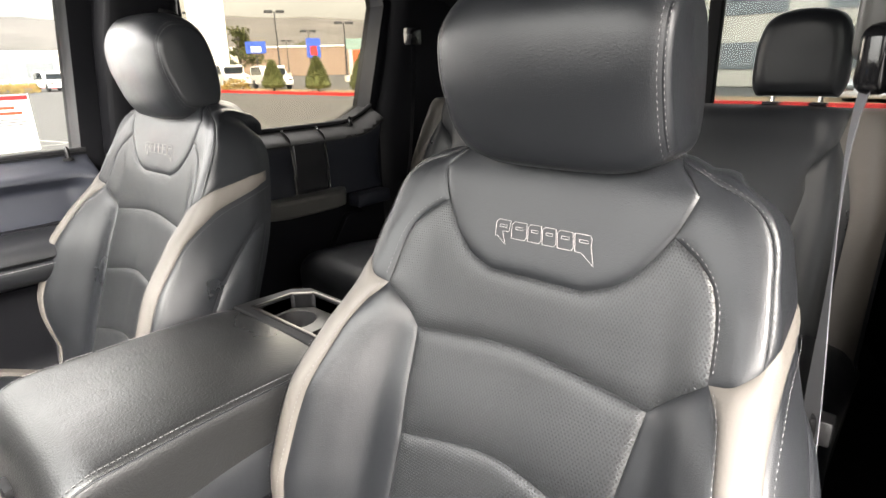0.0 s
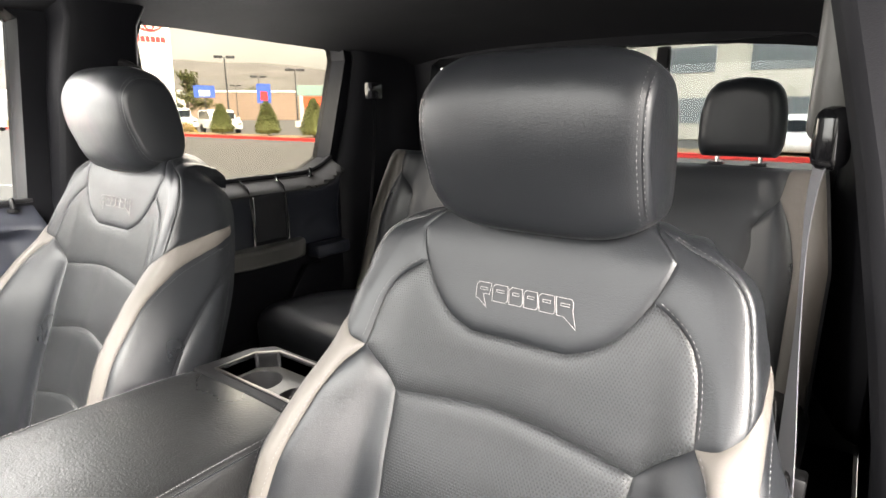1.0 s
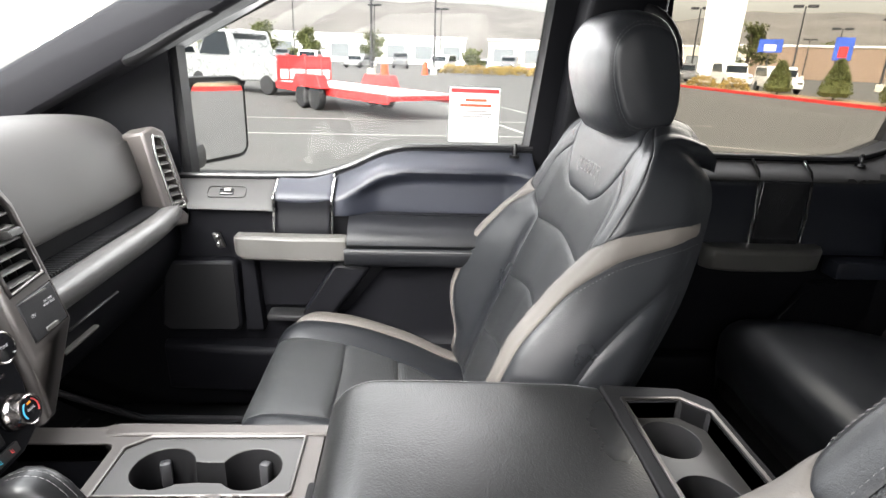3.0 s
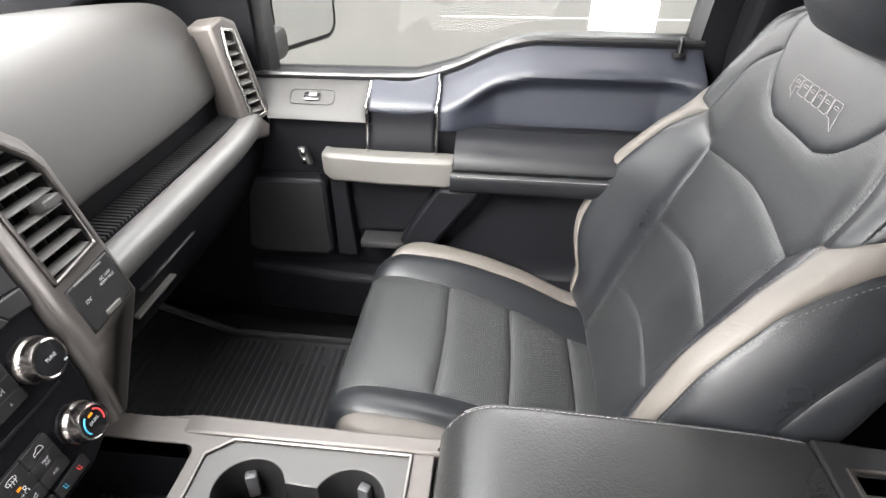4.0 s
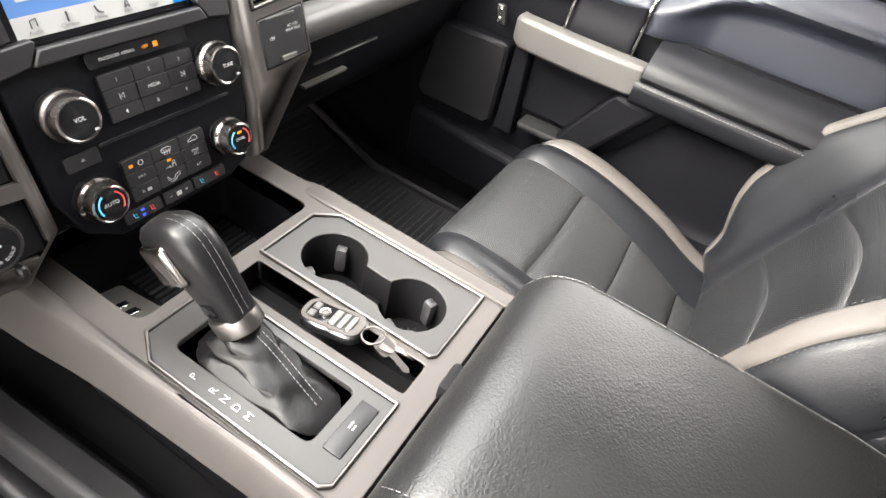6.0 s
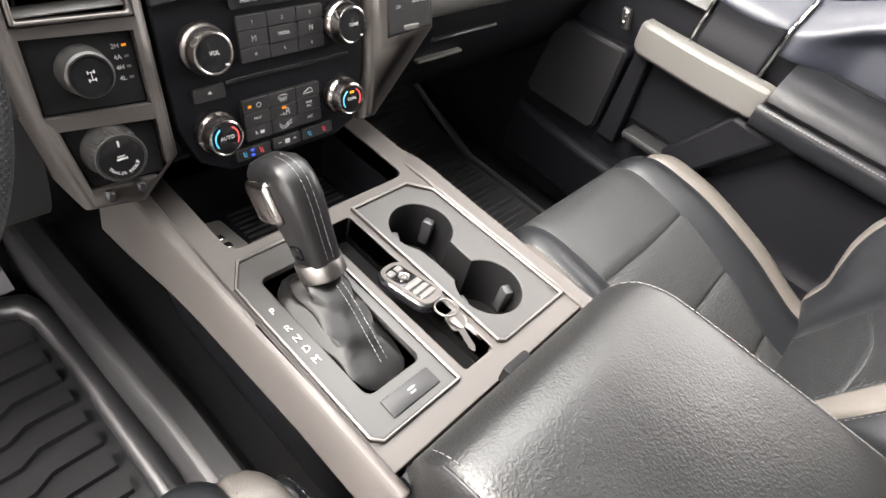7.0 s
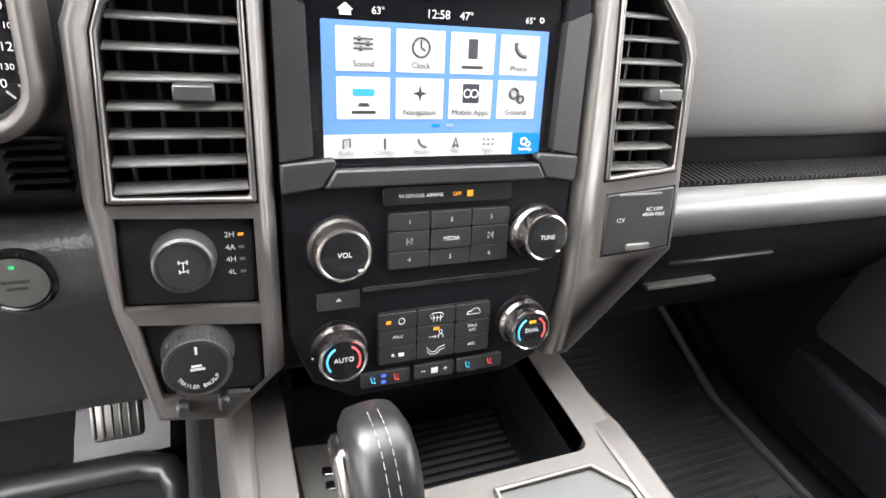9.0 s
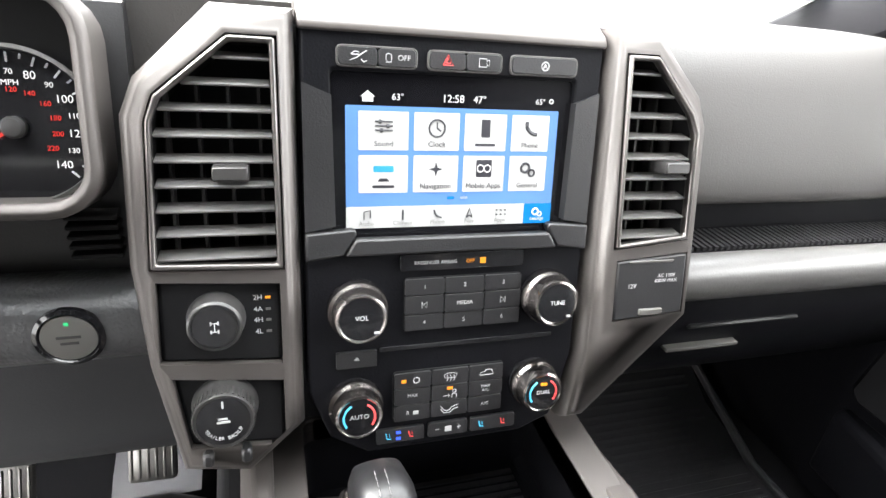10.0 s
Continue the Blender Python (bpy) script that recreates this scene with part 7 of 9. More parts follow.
# airbag strip and media keys
strip = button("airbag_strip", -0.046, 0.062, 1.286, 1.300, dash, 0.0022, GLOSS_BLACK, 0.003)
mark("PASSENGER AIRBAG", -0.016, 1.2925, 0.0040, strip, 0.0024)
mark("OFF", 0.0135, 1.2925, 0.0042, strip, 0.0024, AMBER)
bar_mark(0.0245, 1.2925, 0.005, 0.005, strip, 0.0024, AMBER)
pad = button("key_pad", -0.042, 0.061, 1.236, 1.280, dash, 0.0012, MATTE_BLACK, 0.003)
for i, (a, b) in enumerate(((-0.0415, -0.0085), (-0.0075, 0.0265), (0.0275, 0.0605))):
    for z0, z1, text in ((1.2665, 1.2795, str(i + 1)), (1.2365, 1.2495, str(i + 4))):
        k = button("media_key", a, b, z0, z1, pad, 0.0034, BLACK_PLASTIC, 0.0015)
        mark(text, (a + b) / 2, (z0 + z1) / 2, 0.0052, k, 0.0036)
    k = button("media_key", a, b, 1.2505, 1.2655, pad, 0.0044 if i == 1 else 0.0034, BLACK_PLASTIC, 0.0015)
    if i == 1:
        mark("MEDIA", (a + b) / 2, 1.258, 0.0048, k, 0.0046)
    else:
        d = 1 if i == 0 else -1
        stroke([(0.002 * d, 0.0026), (-0.0012 * d, 0), (0.002 * d, -0.0026), (0.002 * d, 0.0026)], (a + b) / 2, 1.258, k, 0.0038)
        stroke([(-0.0022 * d, 0.0028), (-0.0022 * d, -0.0028)], (a + b) / 2, 1.258, k, 0.0038)
slot = button("disc_slot", -0.062, 0.095, 1.2195, 1.2235, dash, 0.0012, GLOSS_BLACK, 0.001)
eject = button("eject_key", -0.097, -0.064, 1.2085, 1.222, dash, 0.0022, BLACK_PLASTIC, 0.001)
bm = bmesh.new()
prism(bm, [(-0.0022, 0), (0.0022, 0), (0, 0.003)], 0.0003, at_stack(-0.0805, 1.215, 0.0027))
part("symbol", bm, INK, eject)

# climate keys
pad = button("climate_pad", -0.050, 0.050, 1.155, 1.200, dash, 0.0012, MATTE_BLACK, 0.003)
for i, (a, b) in enumerate(((-0.0490, -0.0175), (-0.0165, 0.0165), (0.0175, 0.0490))):
    for j, (z0, z1) in enumerate(((1.1855, 1.1992), (1.1708, 1.1845), (1.1558, 1.1698))):
        k = button("climate_key", a, b, z0, z1, pad, 0.0034, BLACK_PLASTIC, 0.0015)
        xm, zm = (a + b) / 2, (z0 + z1) / 2
        if (i, j) == (0, 0):
            bar_mark(xm - 0.008, zm, 0.004, 0.0028, k, 0.0036, AMBER)
            q = [at_stack(xm + 0.003, zm, 0.0036) @ Vector((0.0026 * math.cos(a2 * 0.524), 0.0026 * math.sin(a2 * 0.524), 0)) for a2 in range(13)]
            bm = bmesh.new()
            tube(bm, q, 0.0004, n=4)
            part("symbol", bm, INK, k)
        elif (i, j) == (1, 1):
            bar_mark(xm, zm + 0.004, 0.005, 0.0026, k, 0.0036, AMBER)
            stroke([(-0.006, -0.003), (0.000, -0.003), (-0.0015, -0.0015)], xm, zm, k, 0.0038)
            stroke([(0.000, -0.003), (-0.0015, -0.0045)], xm, zm, k, 0.0038)
            stroke([(0.004 + 0.0016 * math.cos(q * 0.785), 0.001 + 0.0016 * math.sin(q * 0.785)) for q in range(9)], xm, zm, k, 0.0038)
            stroke([(0.002, -0.005), (0.002, -0.002), (0.004, -0.001), (0.006, -0.002), (0.006, -0.005)], xm, zm, k, 0.0038)
        elif (i, j) == (0, 1):
            mark("MAX", xm, zm + 0.001, 0.0042, k, 0.0036)
        elif (i, j) == (0, 2):
            mark("R", xm - 0.004, zm, 0.0048, k, 0.0036)
            bar_mark(xm + 0.003, zm, 0.0048, 0.0032, k, 0.0036)
        elif (i, j) == (2, 1):
            mark("MAX\nA/C", xm, zm, 0.0040, k, 0.0036)
        elif (i, j) == (2, 2):
            mark("A/C", xm, zm, 0.0044, k, 0.0036)
        else:
            if (i, j) == (1, 0):
                stroke([(-0.005, -0.001), (-0.006, 0.002), (-0.003, 0.0035), (0.003, 0.0035), (0.006, 0.002), (0.005, -0.001), (-0.005, -0.001)], xm, zm, k, 0.0038)
                for dx in (-0.003, 0, 0.003):
                    stroke([(dx, 0.0015), (dx + 0.0008, -0.001), (dx, -0.004)], xm, zm, k, 0.0038)
            elif (i, j) == (2, 0):
                stroke([(-0.006, -0.002), (-0.005, 0.0005), (-0.002, 0.001), (0.0, 0.003), (0.004, 0.003), (0.006, 0.0), (0.006, -0.002), (-0.006, -0.002)], xm, zm, k, 0.0038)
            else:
                stroke([(-0.008, 0.003), (-0.004, -0.002), (0.0, -0.002), (0.002, 0.001), (0.008, 0.003)], xm, zm, k, 0.0038)
                stroke([(-0.008, 0.0), (-0.005, -0.004), (0.001, -0.004), (0.004, -0.001), (0.008, 0.0)], xm, zm, k, 0.0038)
for x0, x1, kind in ((-0.064, -0.022, 0), (-0.018, 0.018, 1), (0.021, 0.064, 2)):
    k = button("seat_heat_key", x0, x1, 1.1365, 1.1490, dash, 0.0028, BLACK_PLASTIC, 0.0015)
    if kind == 1:
        mark("\u2212", -0.010, 1.1428, 0.008, k, 0.003)
        mark("+", 0.010, 1.1428, 0.008, k, 0.003)
        bar_mark(0, 1.1428, 0.006, 0.005, k, 0.003)
    else:
        for xs, paint in ((x0 + 0.010, CYAN_PRINT), (x1 - 0.012, RED_PRINT)):
            stroke([(-0.002, 0.003), (-0.001, -0.002), (0.0022, -0.0026)], xs, 1.1428, k, 0.0032, paint, 0.0006)
            stroke([(0.0008, 0.0025), (0.0014, -0.0006)], xs, 1.1428, k, 0.0032, paint, 0.0004)
        if kind == 0:
            for dz in (-0.0028, 0.0028):
                bar_mark(x0 + 0.019, 1.1428 + dz, 0.004, 0.0026, k, 0.003, BLUE_LIGHT)


# rotary knobs
def knob(x, z, r, text, label, deep=0.025, climate=False, size=0.009):
    m = at_stack(x, z, 0.0)
    bm = bmesh.new()
    lathe(bm, [(r * 1.12, -0.002), (r * 1.12, 0.003), (r * 1.06, 0.005)], m, n=48)
    k = part("knob", bm, GLOSS_BLACK, dash, label)
    bm = bmesh.new()
    lathe(bm, [(r * 1.10, 0.002), (r * 1.13, 0.006), (r * 1.09, 0.010), (r * 1.02, 0.0115), (r * 1.0, 0.014), (r * 0.96, deep * 0.86), (r * 0.92, deep * 0.97), (r * 0.85, deep), (r * 0.77, deep - 0.0012)], m, n=48)
    part("ring", bm, SATIN, k, "stepped chrome ring")
    bm = bmesh.new()
    lathe(bm, [(r * 0.80, deep - 0.004), (r * 0.79, deep - 0.0008), (r * 0.5, deep - 0.0002), (r * 0.01, deep)], m, n=40)
    face = part("face", bm, GLOSS_BLACK, k, "gloss black face with white lettering")
    letters("lettering", text, size, m @ Matrix.Translation((0, 0.001, deep + 0.0004)), INK, face, 0.0001)
    if climate:
        for a0, a1, paint in ((120, 215, CYAN_PRINT), (-35, 60, RED_PRINT)):
            bm = bmesh.new()
            pts = [m @ Vector((r * 0.62 * math.cos(radians(a0 + (a1 - a0) * q / 10)), r * 0.62 * math.sin(radians(a0 + (a1 - a0) * q / 10)), deep - 0.0002)) for q in range(11)]
            tube(bm, pts, 0.0009, n=5)
            part("scale", bm, paint, face)
        if text == "DUAL":
            bm = bmesh.new()
            box(bm, -0.003, 0.003, r * 0.42 - 0.001, r * 0.42 + 0.0015, deep, deep + 0.0005, m)
            part("tell_tale", bm, AMBER, face)
    else:
        bm = bmesh.new()
        box(bm, r * 0.45, r * 0.62, -r * 0.58, -r * 0.5, deep - 0.0006, deep + 0.0002, m)
        part("pointer", bm, INK, face)


knob(-0.080, 1.258, 0.0215, "VOL", "volume knob with chrome rings", size=0.0054)
knob(0.085, 1.258, 0.0215, "TUNE", "tuning knob with chrome rings", size=0.0052)
knob(-0.082, 1.177, 0.0202, "AUTO", "temperature knob with chrome rings", climate=True, size=0.0055)
knob(0.079, 1.178, 0.0202, "DUAL", "temperature knob with chrome rings", climate=True, size=0.0050)

# four-wheel-drive and trailer dials
p4 = plate("switch_plate", FOURWD, MATTE_BLACK, dash, 0.001, 0.02, (), "black four-wheel-drive switch plate", 0.003)
m = at_stack(-0.184, 1.259, -0.003) @ Matrix.Diagonal((0.88, 0.88, 0.88, 1))
bm = bmesh.new()
lathe(bm, [(0.0235, 0), (0.0235, 0.006), (0.0225, 0.012), (0.0215, 0.024), (0.0195, 0.026), (0.0165, 0.0255)], m, n=48)
d4 = part("dial", bm, DIAL_BLACK, p4, "black rotary dial")
bm = bmesh.new()
lathe(bm, [(0.0178, 0.024), (0.0172, 0.0262), (0.001, 0.0265)], m, n=36)
for k2, (ra, rb) in enumerate(((0.0182, 0.0176),)):
    lathe(bm, [(ra, 0.0258), (ra, 0.0270), (rb, 0.0270), (rb, 0.0258)], m, n=36, cap=False)
f4 = part("dial_face", bm, GLOSS_BLACK, d4)
bm = bmesh.new()
for x, y, w, h in ((0, 0, 0.0007, 0.0072), (0, 0.0036, 0.0055, 0.0007), (0, -0.0036, 0.0055, 0.0007), (-0.0028, 0.0036, 0.0011, 0.003), (0.0028, 0.0036, 0.0011, 0.003), (-0.0028, -0.0036, 0.0011, 0.003), (0.0028, -0.0036, 0.0011, 0.003)):
    box(bm, x - w / 2, x + w / 2, y - h / 2, y + h / 2, 0.0265, 0.0269, m)
part("axle_symbol", bm, INK, f4)
for text, z, lit in (("2H", 1.2725, 1), ("4A", 1.2635, 0), ("4H", 1.2550, 0), ("4L", 1.2460, 0)):
    mark(text, -0.1545, z, 0.0055, p4, 0.0014)
    bar_mark(-0.1472, z, 0.0038, 0.002, p4, 0.0013, AMBER if lit else GREY_PLASTIC)
pt = plate("switch_plate", TRAIL, MATTE_BLACK, dash, 0.001, 0.02, (), "black trailer switch plate", 0.003)
m = at_stack(-0.182, 1.189, -0.006) @ Matrix.Diagonal((0.94, 0.94, 0.94, 1))
bm = bmesh.new()
lathe(bm, [(0.0265, 0), (0.027, 0.004), (0.0255, 0.010), (0.0235, 0.020), (0.0235, 0.032), (0.0225, 0.034), (0.020, 0.0335)], m, n=48)
dt = part("dial", bm, DIAL_BLACK, pt, "knurled black trailer backup dial")
for k in range(36):
    a = k * math.pi / 18
    bm = bmesh.new()
    box(bm, 0.0233, 0.0242, -0.0008, 0.0008, 0.020, 0.032, m @ pose(0, 0, 0, 0, 0, k * 10))
    part("knurl", bm, DIAL_BLACK, dt)
bm = bmesh.new()
lathe(bm, [(0.0205, 0.031), (0.020, 0.0342), (0.001, 0.0345)], m, n=36)
ft = part("dial_face", bm, GLOSS_BLACK, dt)
text = "TRAILER BACKUP"
for i, ch in enumerate(text):
    if ch != " ":
        a = radians(-152 + i * 9.6)
        letters("lettering", ch, 0.0042, m @ Matrix.Translation((0.0145 * math.cos(a), 0.0145 * math.sin(a), 0.0347)) @ pose(0, 0, 0, 0, 0, math.degrees(a) + 90), INK, ft, 0.0001)
bm = bmesh.new()
box(bm, -0.0008, 0.0008, 0.012, 0.018, 0.0345, 0.0349, m)
box(bm, -0.005, 0.005, -0.001, 0.001, 0.0345, 0.0349, m)
box(bm, -0.004, 0.003, 0.002, 0.0035, 0.0345, 0.0349, m)
part("symbol", bm, INK, ft)
for x in (-0.196, -0.168):
    bm = bmesh.new()
    rounded_box(bm, x - 0.004, x + 0.004, -0.006, 0.006, 0.0, 0.014, 0.002, 1, at_stack(0, 1.150))
    part("lever_tab", bm, BLACK_PLASTIC, pt)

# socket cover
pc = plate("socket_cover", inset(POWER, 0.001), BLACK_PLASTIC, dash, 0.007, 0.012, (), "black power socket cover with white print", 0.002)
mark("12V", 0.170, 1.262, 0.0058, pc, 0.0073)
mark("AC 110V\n400W MAX", 0.206, 1.268, 0.0050, pc, 0.0073)
bm = bmesh.new()
rounded_box(bm, 0.180, 0.205, (1.234 - 1.32) / 0.9724, (1.240 - 1.32) / 0.9724, 0.005, 0.010, 0.001, 1, STACK)
part("cover_tab", bm, GREY_PLASTIC, pc)
bm = bmesh.new()
rounded_box(bm, 0.165, 0.212, (1.283 - 1.32) / 0.9724, (1.2855 - 1.32) / 0.9724, 0.006, 0.0082, 0.0008, 1, STACK)
part("cover_hinge", bm, GREY_PLASTIC, pc)

# upper dash, passenger pad, shelf and glove box
bm = bmesh.new()
prof_p = spline([(0.058, 1.308), (0.050, 1.315), (0.052, 1.34), (0.068, 1.40), (0.088, 1.445), (0.125, 1.474), (0.20, 1.478), (0.40, 1.455), (0.64, 1.412)], 0.012)
rows = []
for x in np.linspace(0.215, 0.73, 30):
    fall = 0.02 * max(0, (x - 0.5) / 0.23) ** 2
    rows.append([(x, y + 0.02 * max(0, (x - 0.45) / 0.28) ** 2, z - fall * (z > 1.42)) for y, z in prof_p] + [(x, 0.64, 1.30), (x, 0.07, 1.306)])
loft(bm, rows)
pad = part("passenger_pad", bm, DASH, dash, "grained dark vinyl passenger dash pad with stitched edge")
row = bmesh.new()
for x in (0.222, 0.2265):
    pts = spline([(x, 0.0495, 1.318), (x, 0.0505, 1.34), (x, 0.066, 1.40), (x, 0.086, 1.446), (x, 0.123, 1.4755)], 0.0065)
    for p, q in zip(pts, pts[1:]):
        tube(row, [Vector(p), Vector(p).lerp(Vector(q), 0.66)], 0.0008, n=4)
part("stitching", row, DARK_THREAD, pad)
bm = bmesh.new()
prof_d = spline([(0.10, 1.468), (0.13, 1.479), (0.20, 1.481), (0.40, 1.462), (0.64, 1.415)], 0.02)
loft(bm, [[(x, y, z) for y, z in prof_d] + [(x, 0.64, 1.36), (x, 0.10, 1.36)] for x in np.linspace(-0.245, 0.216, 12)])
part("dash_top", bm, DASH, dash)
bm = bmesh.new()
rounded_box(bm, -0.085, 0.075, 0.14, 0.30, 1.473, 1.488, 0.006, 2)
part("speaker_grille", bm, MATTE_BLACK, dash)
# recess and ribbed shelf
bm = bmesh.new()
loft(bm, [[(x, 0.075, 1.308), (x, 0.075, 1.272), (x, 0.02, 1.266), (x, 0.02, 1.24), (x, 0.09, 1.24), (x, 0.09, 1.308)] for x in np.linspace(0.225, 0.735, 8)])
part("shelf_recess", bm, SOFT_BLACK, dash)
for k in range(62):
    bm = bmesh.new()
    x = 0.245 + k * 0.0078
    box(bm, x, x + 0.004, 0.026, 0.068, 1.269, 1.2735)
    part("mat_rib", bm, RUBBER, dash)
bm = bmesh.new()
prof = spline([(0.024, 1.268), (0.012, 1.275), (-0.006, 1.275), (-0.018, 1.262), (-0.014, 1.240), (0.004, 1.224), (0.03, 1.218)], 0.008)
loft(bm, [[(x, y + 0.015 * max(0, (x - 0.55) / 0.18) ** 2, z) for y, z in prof] + [(x, 0.04, 1.25)] for x in np.linspace(0.232, 0.745, 20)])
part("shelf_edge", bm, SHELF, dash, "rounded satin grey shelf edge")
bm = bmesh.new()
prof = spline([(0.02, 1.222), (0.015, 1.20), (0.022, 1.16), (0.05, 1.10), (0.10, 1.04), (0.18, 0.99), (0.35, 0.97)], 0.02)
loft(bm, [[(x, y, z) for y, z in prof] + [(x, 0.4, 1.2)] for x in np.linspace(0.20, 0.745, 10)])
glove = part("glove_box", bm, SOFT_BLACK, dash, "black glove box door")
bm = bmesh.new()
rounded_box(bm, 0.29, 0.445, 0.012, 0.022, 1.178, 1.183, 0.002, 1)
part("glove_seam", bm, BLACK_PLASTIC, glove)
bm = bmesh.new()
rounded_box(bm, 0.275, 0.375, 0.017, 0.04, 1.144, 1.149, 0.0015, 2)
part("glove_handle", bm, GREY_PLASTIC, glove, "grey pull handle")


# side vent by the passenger's door
def side_vent():
    m = Matrix.Translation((0.715, 0.015, 1.335)) @ pose(0, 0, 0, 0, 0, -24) @ Matrix(((1, 0, 0, 0), (0, 0.2, -0.98, 0), (0, 0.98, 0.2, 0), (0, 0, 0, 1)))
    out = [(-0.028, -0.105), (0.022, -0.112), (0.04, -0.07), (0.022, 0.10), (-0.004, 0.112), (-0.036, 0.10)]
    hole = [(-0.006, -0.068), (0.027, -0.066), (0.010, 0.085), (-0.010, 0.09), (-0.016, 0.05)]
    bm = bmesh.new()
    prism(bm, out, 0.07, m, [hole])
    v = part("side_vent", bm, SILVER, dash, "upright satin-silver side vent", bevel=0.006)
    bm = bmesh.new()
    prism(bm, inset(hole, -0.003), 0.004, m @ FLAT(0.002), [inset(hole, 0.002)])
    part("chrome_edge", bm, CHROME, v, bevel=0.001)
    bm = bmesh.new()
    prism(bm, inset(hole, -0.001), 0.005, m @ FLAT(-0.03))
    part("duct", bm, MATTE_BLACK, v)
    for k in range(8):
        y = -0.056 + k * 0.0175
        bm = bmesh.new()
        x0, x1 = -0.006 - 0.008 * max(0, k - 1) / 6, 0.026 - 0.0155 * k / 7
        rounded_box(bm, x0, x1, -0.008, 0.008, -0.0014, 0.0014, 0.0008, 1, m @ Matrix.Translation((0, y, -0.008)) @ pose(0, 0, 0, 115))
        part("slat", bm, SLAT, v)


side_vent()

# driver's side: cluster, start switch, knee panel
bm = bmesh.new()
loft(bm, [[(x, 0.055, 1.26), (x, 0.05, 1.30), (x, 0.07, 1.40), (x, 0.09, 1.46), (x, 0.14, 1.492), (x, 0.30, 1.48), (x, 0.64, 1.415), (x, 0.64, 1.26)] for x in np.linspace(-0.75, -0.236, 10)])
part("driver_pad", bm, BLACK_PLASTIC, dash, "grained dark vinyl around the instruments")
CL = Matrix(((1, 0, 0, -0.43), (0, 0.25, -0.968, 0.045), (0, 0.968, 0.25, 1.385), (0, 0, 0, 1)))
hood = ring_of(-0.185, 0.184, -0.060, 0.09, 0.035, 5)
bm = bmesh.new()
prism(bm, hood, 0.05, CL @ FLAT(0.035), [inset(hood, 0.011)])
cl = part("cluster_frame", bm, SILVER, dash, "satin-silver instrument surround", bevel=0.005)
bm = bmesh.new()
prism(bm, inset(hood, 0.009), 0.004, CL @ FLAT(0.001))
part("cluster_field", bm, MATTE_BLACK, cl)
for cx in (0.141, -0.118):
    mm = CL @ Matrix.Translation((cx - 0.012, -0.002, 0.002)) @ Matrix.Diagonal((0.86, 0.86, 1, 1))
    bm = bmesh.new()
    lathe(bm, [(0.060, 0.0), (0.061, 0.008), (0.058, 0.009), (0.057, 0.002)], mm, n=48, cap=False)
    g = part("gauge", bm, GREY_PLASTIC, cl, "round gauge with white and red figures")
    bm = bmesh.new()
    lathe(bm, [(0.0585, 0.0005), (0.001, 0.0008)], mm, n=40)
    part("gauge_face", bm, GLOSS_BLACK, g)
    bm = bmesh.new()
    for k in range(29):
        a = radians(225 - 270 * k / 28)
        box(bm, 0.048 if k % 2 == 0 else 0.051, 0.055, -0.0007, 0.0007, 0.0012, 0.0018, mm @ pose(0, 0, 0, 0, 0, math.degrees(a)))
    part("ticks", bm, INK, g)
    for k in range(15):
        a = radians(225 - 270 * k / 14)
        letters("figure", str(k * 10), 0.0085 if k % 2 == 0 else 0.006, mm @ Matrix.Translation((0.041 * math.cos(a), 0.041 * math.sin(a), 0.0012)), SCREEN_WHITE, g, 0.0001)
    for k in range(11):
        a = radians(215 - 250 * k / 10)
        letters("figure", str(k * 20 + 20), 0.0055, mm @ Matrix.Translation((0.028 * math.cos(a), 0.028 * math.sin(a), 0.0012)), glow("red_figures", (0.9, 0.05, 0.04), 0.8) if k == 0 and cx > 0 else bpy.data.materials["red_figures"], g, 0.0001)
    letters("figure", "MPH", 0.006, mm @ Matrix.Translation((0, 0.033, 0.0012)), SCREEN_WHITE, g, 0.0001)
    bm = bmesh.new()
    prism(bm, [(0, -0.0016), (0.048, -0.0004), (0.048, 0.0004), (0, 0.0016)], 0.001, mm @ FLAT(0.006) @ pose(0, 0, 0, 0, 0, 213))
    part("needle", bm, bpy.data.materials["red_figures"], g, "red needle")
    bm = bmesh.new()
    lathe(bm, [(0.0085, 0.002), (0.0085, 0.007), (0.0065, 0.009), (0.001, 0.0095)], mm, n=28)
    part("hub", bm, DIAL_BLACK, g)
bm = bmesh.new()
prof = spline([(0.046, 1.266), (0.028, 1.266), (0.011, 1.256), (0.004, 1.240), (0.005, 1.218), (0.018, 1.206), (0.03, 1.204)], 0.006)
loft(bm, [[(x, y, z) for y, z in prof] + [(x, 0.3, 1.2), (x, 0.3, 1.26)] for x in np.linspace(-0.74, -0.222, 12)])
part("knee_ledge", bm, LEDGE, dash, "grained black ledge with the start button")
bm = bmesh.new()
prof = spline([(0.020, 1.215), (0.020, 1.19), (0.032, 1.12), (0.06, 1.06), (0.12, 1.01)], 0.012)
loft(bm, [[(x, y, z) for y, z in prof] + [(x, 0.3, 1.1)] for x in np.linspace(-0.74, -0.222, 12)])
knee = part("knee_panel", bm, KNEE, dash, "black panel under the steering column")
ms = Matrix.Translation((-0.287, 0.006, 1.238)) @ pose(0, 0, 0, 86, 0, 0)
bm = bmesh.new()
lathe(bm, [(0.0235, -0.002), (0.0235, 0.003), (0.0205, 0.0045), (0.019, 0.002)], ms, n=40)
sb = part("start_button", bm, GLOSS_BLACK, dash, "round silver engine start button in a black ring")
bm = bmesh.new()
lathe(bm, [(0.019, 0.001), (0.0185, 0.0035), (0.001, 0.0042)], ms, n=36)
fc = part("button_face", bm, METAL, sb, "brushed silver button face")
bm = bmesh.new()
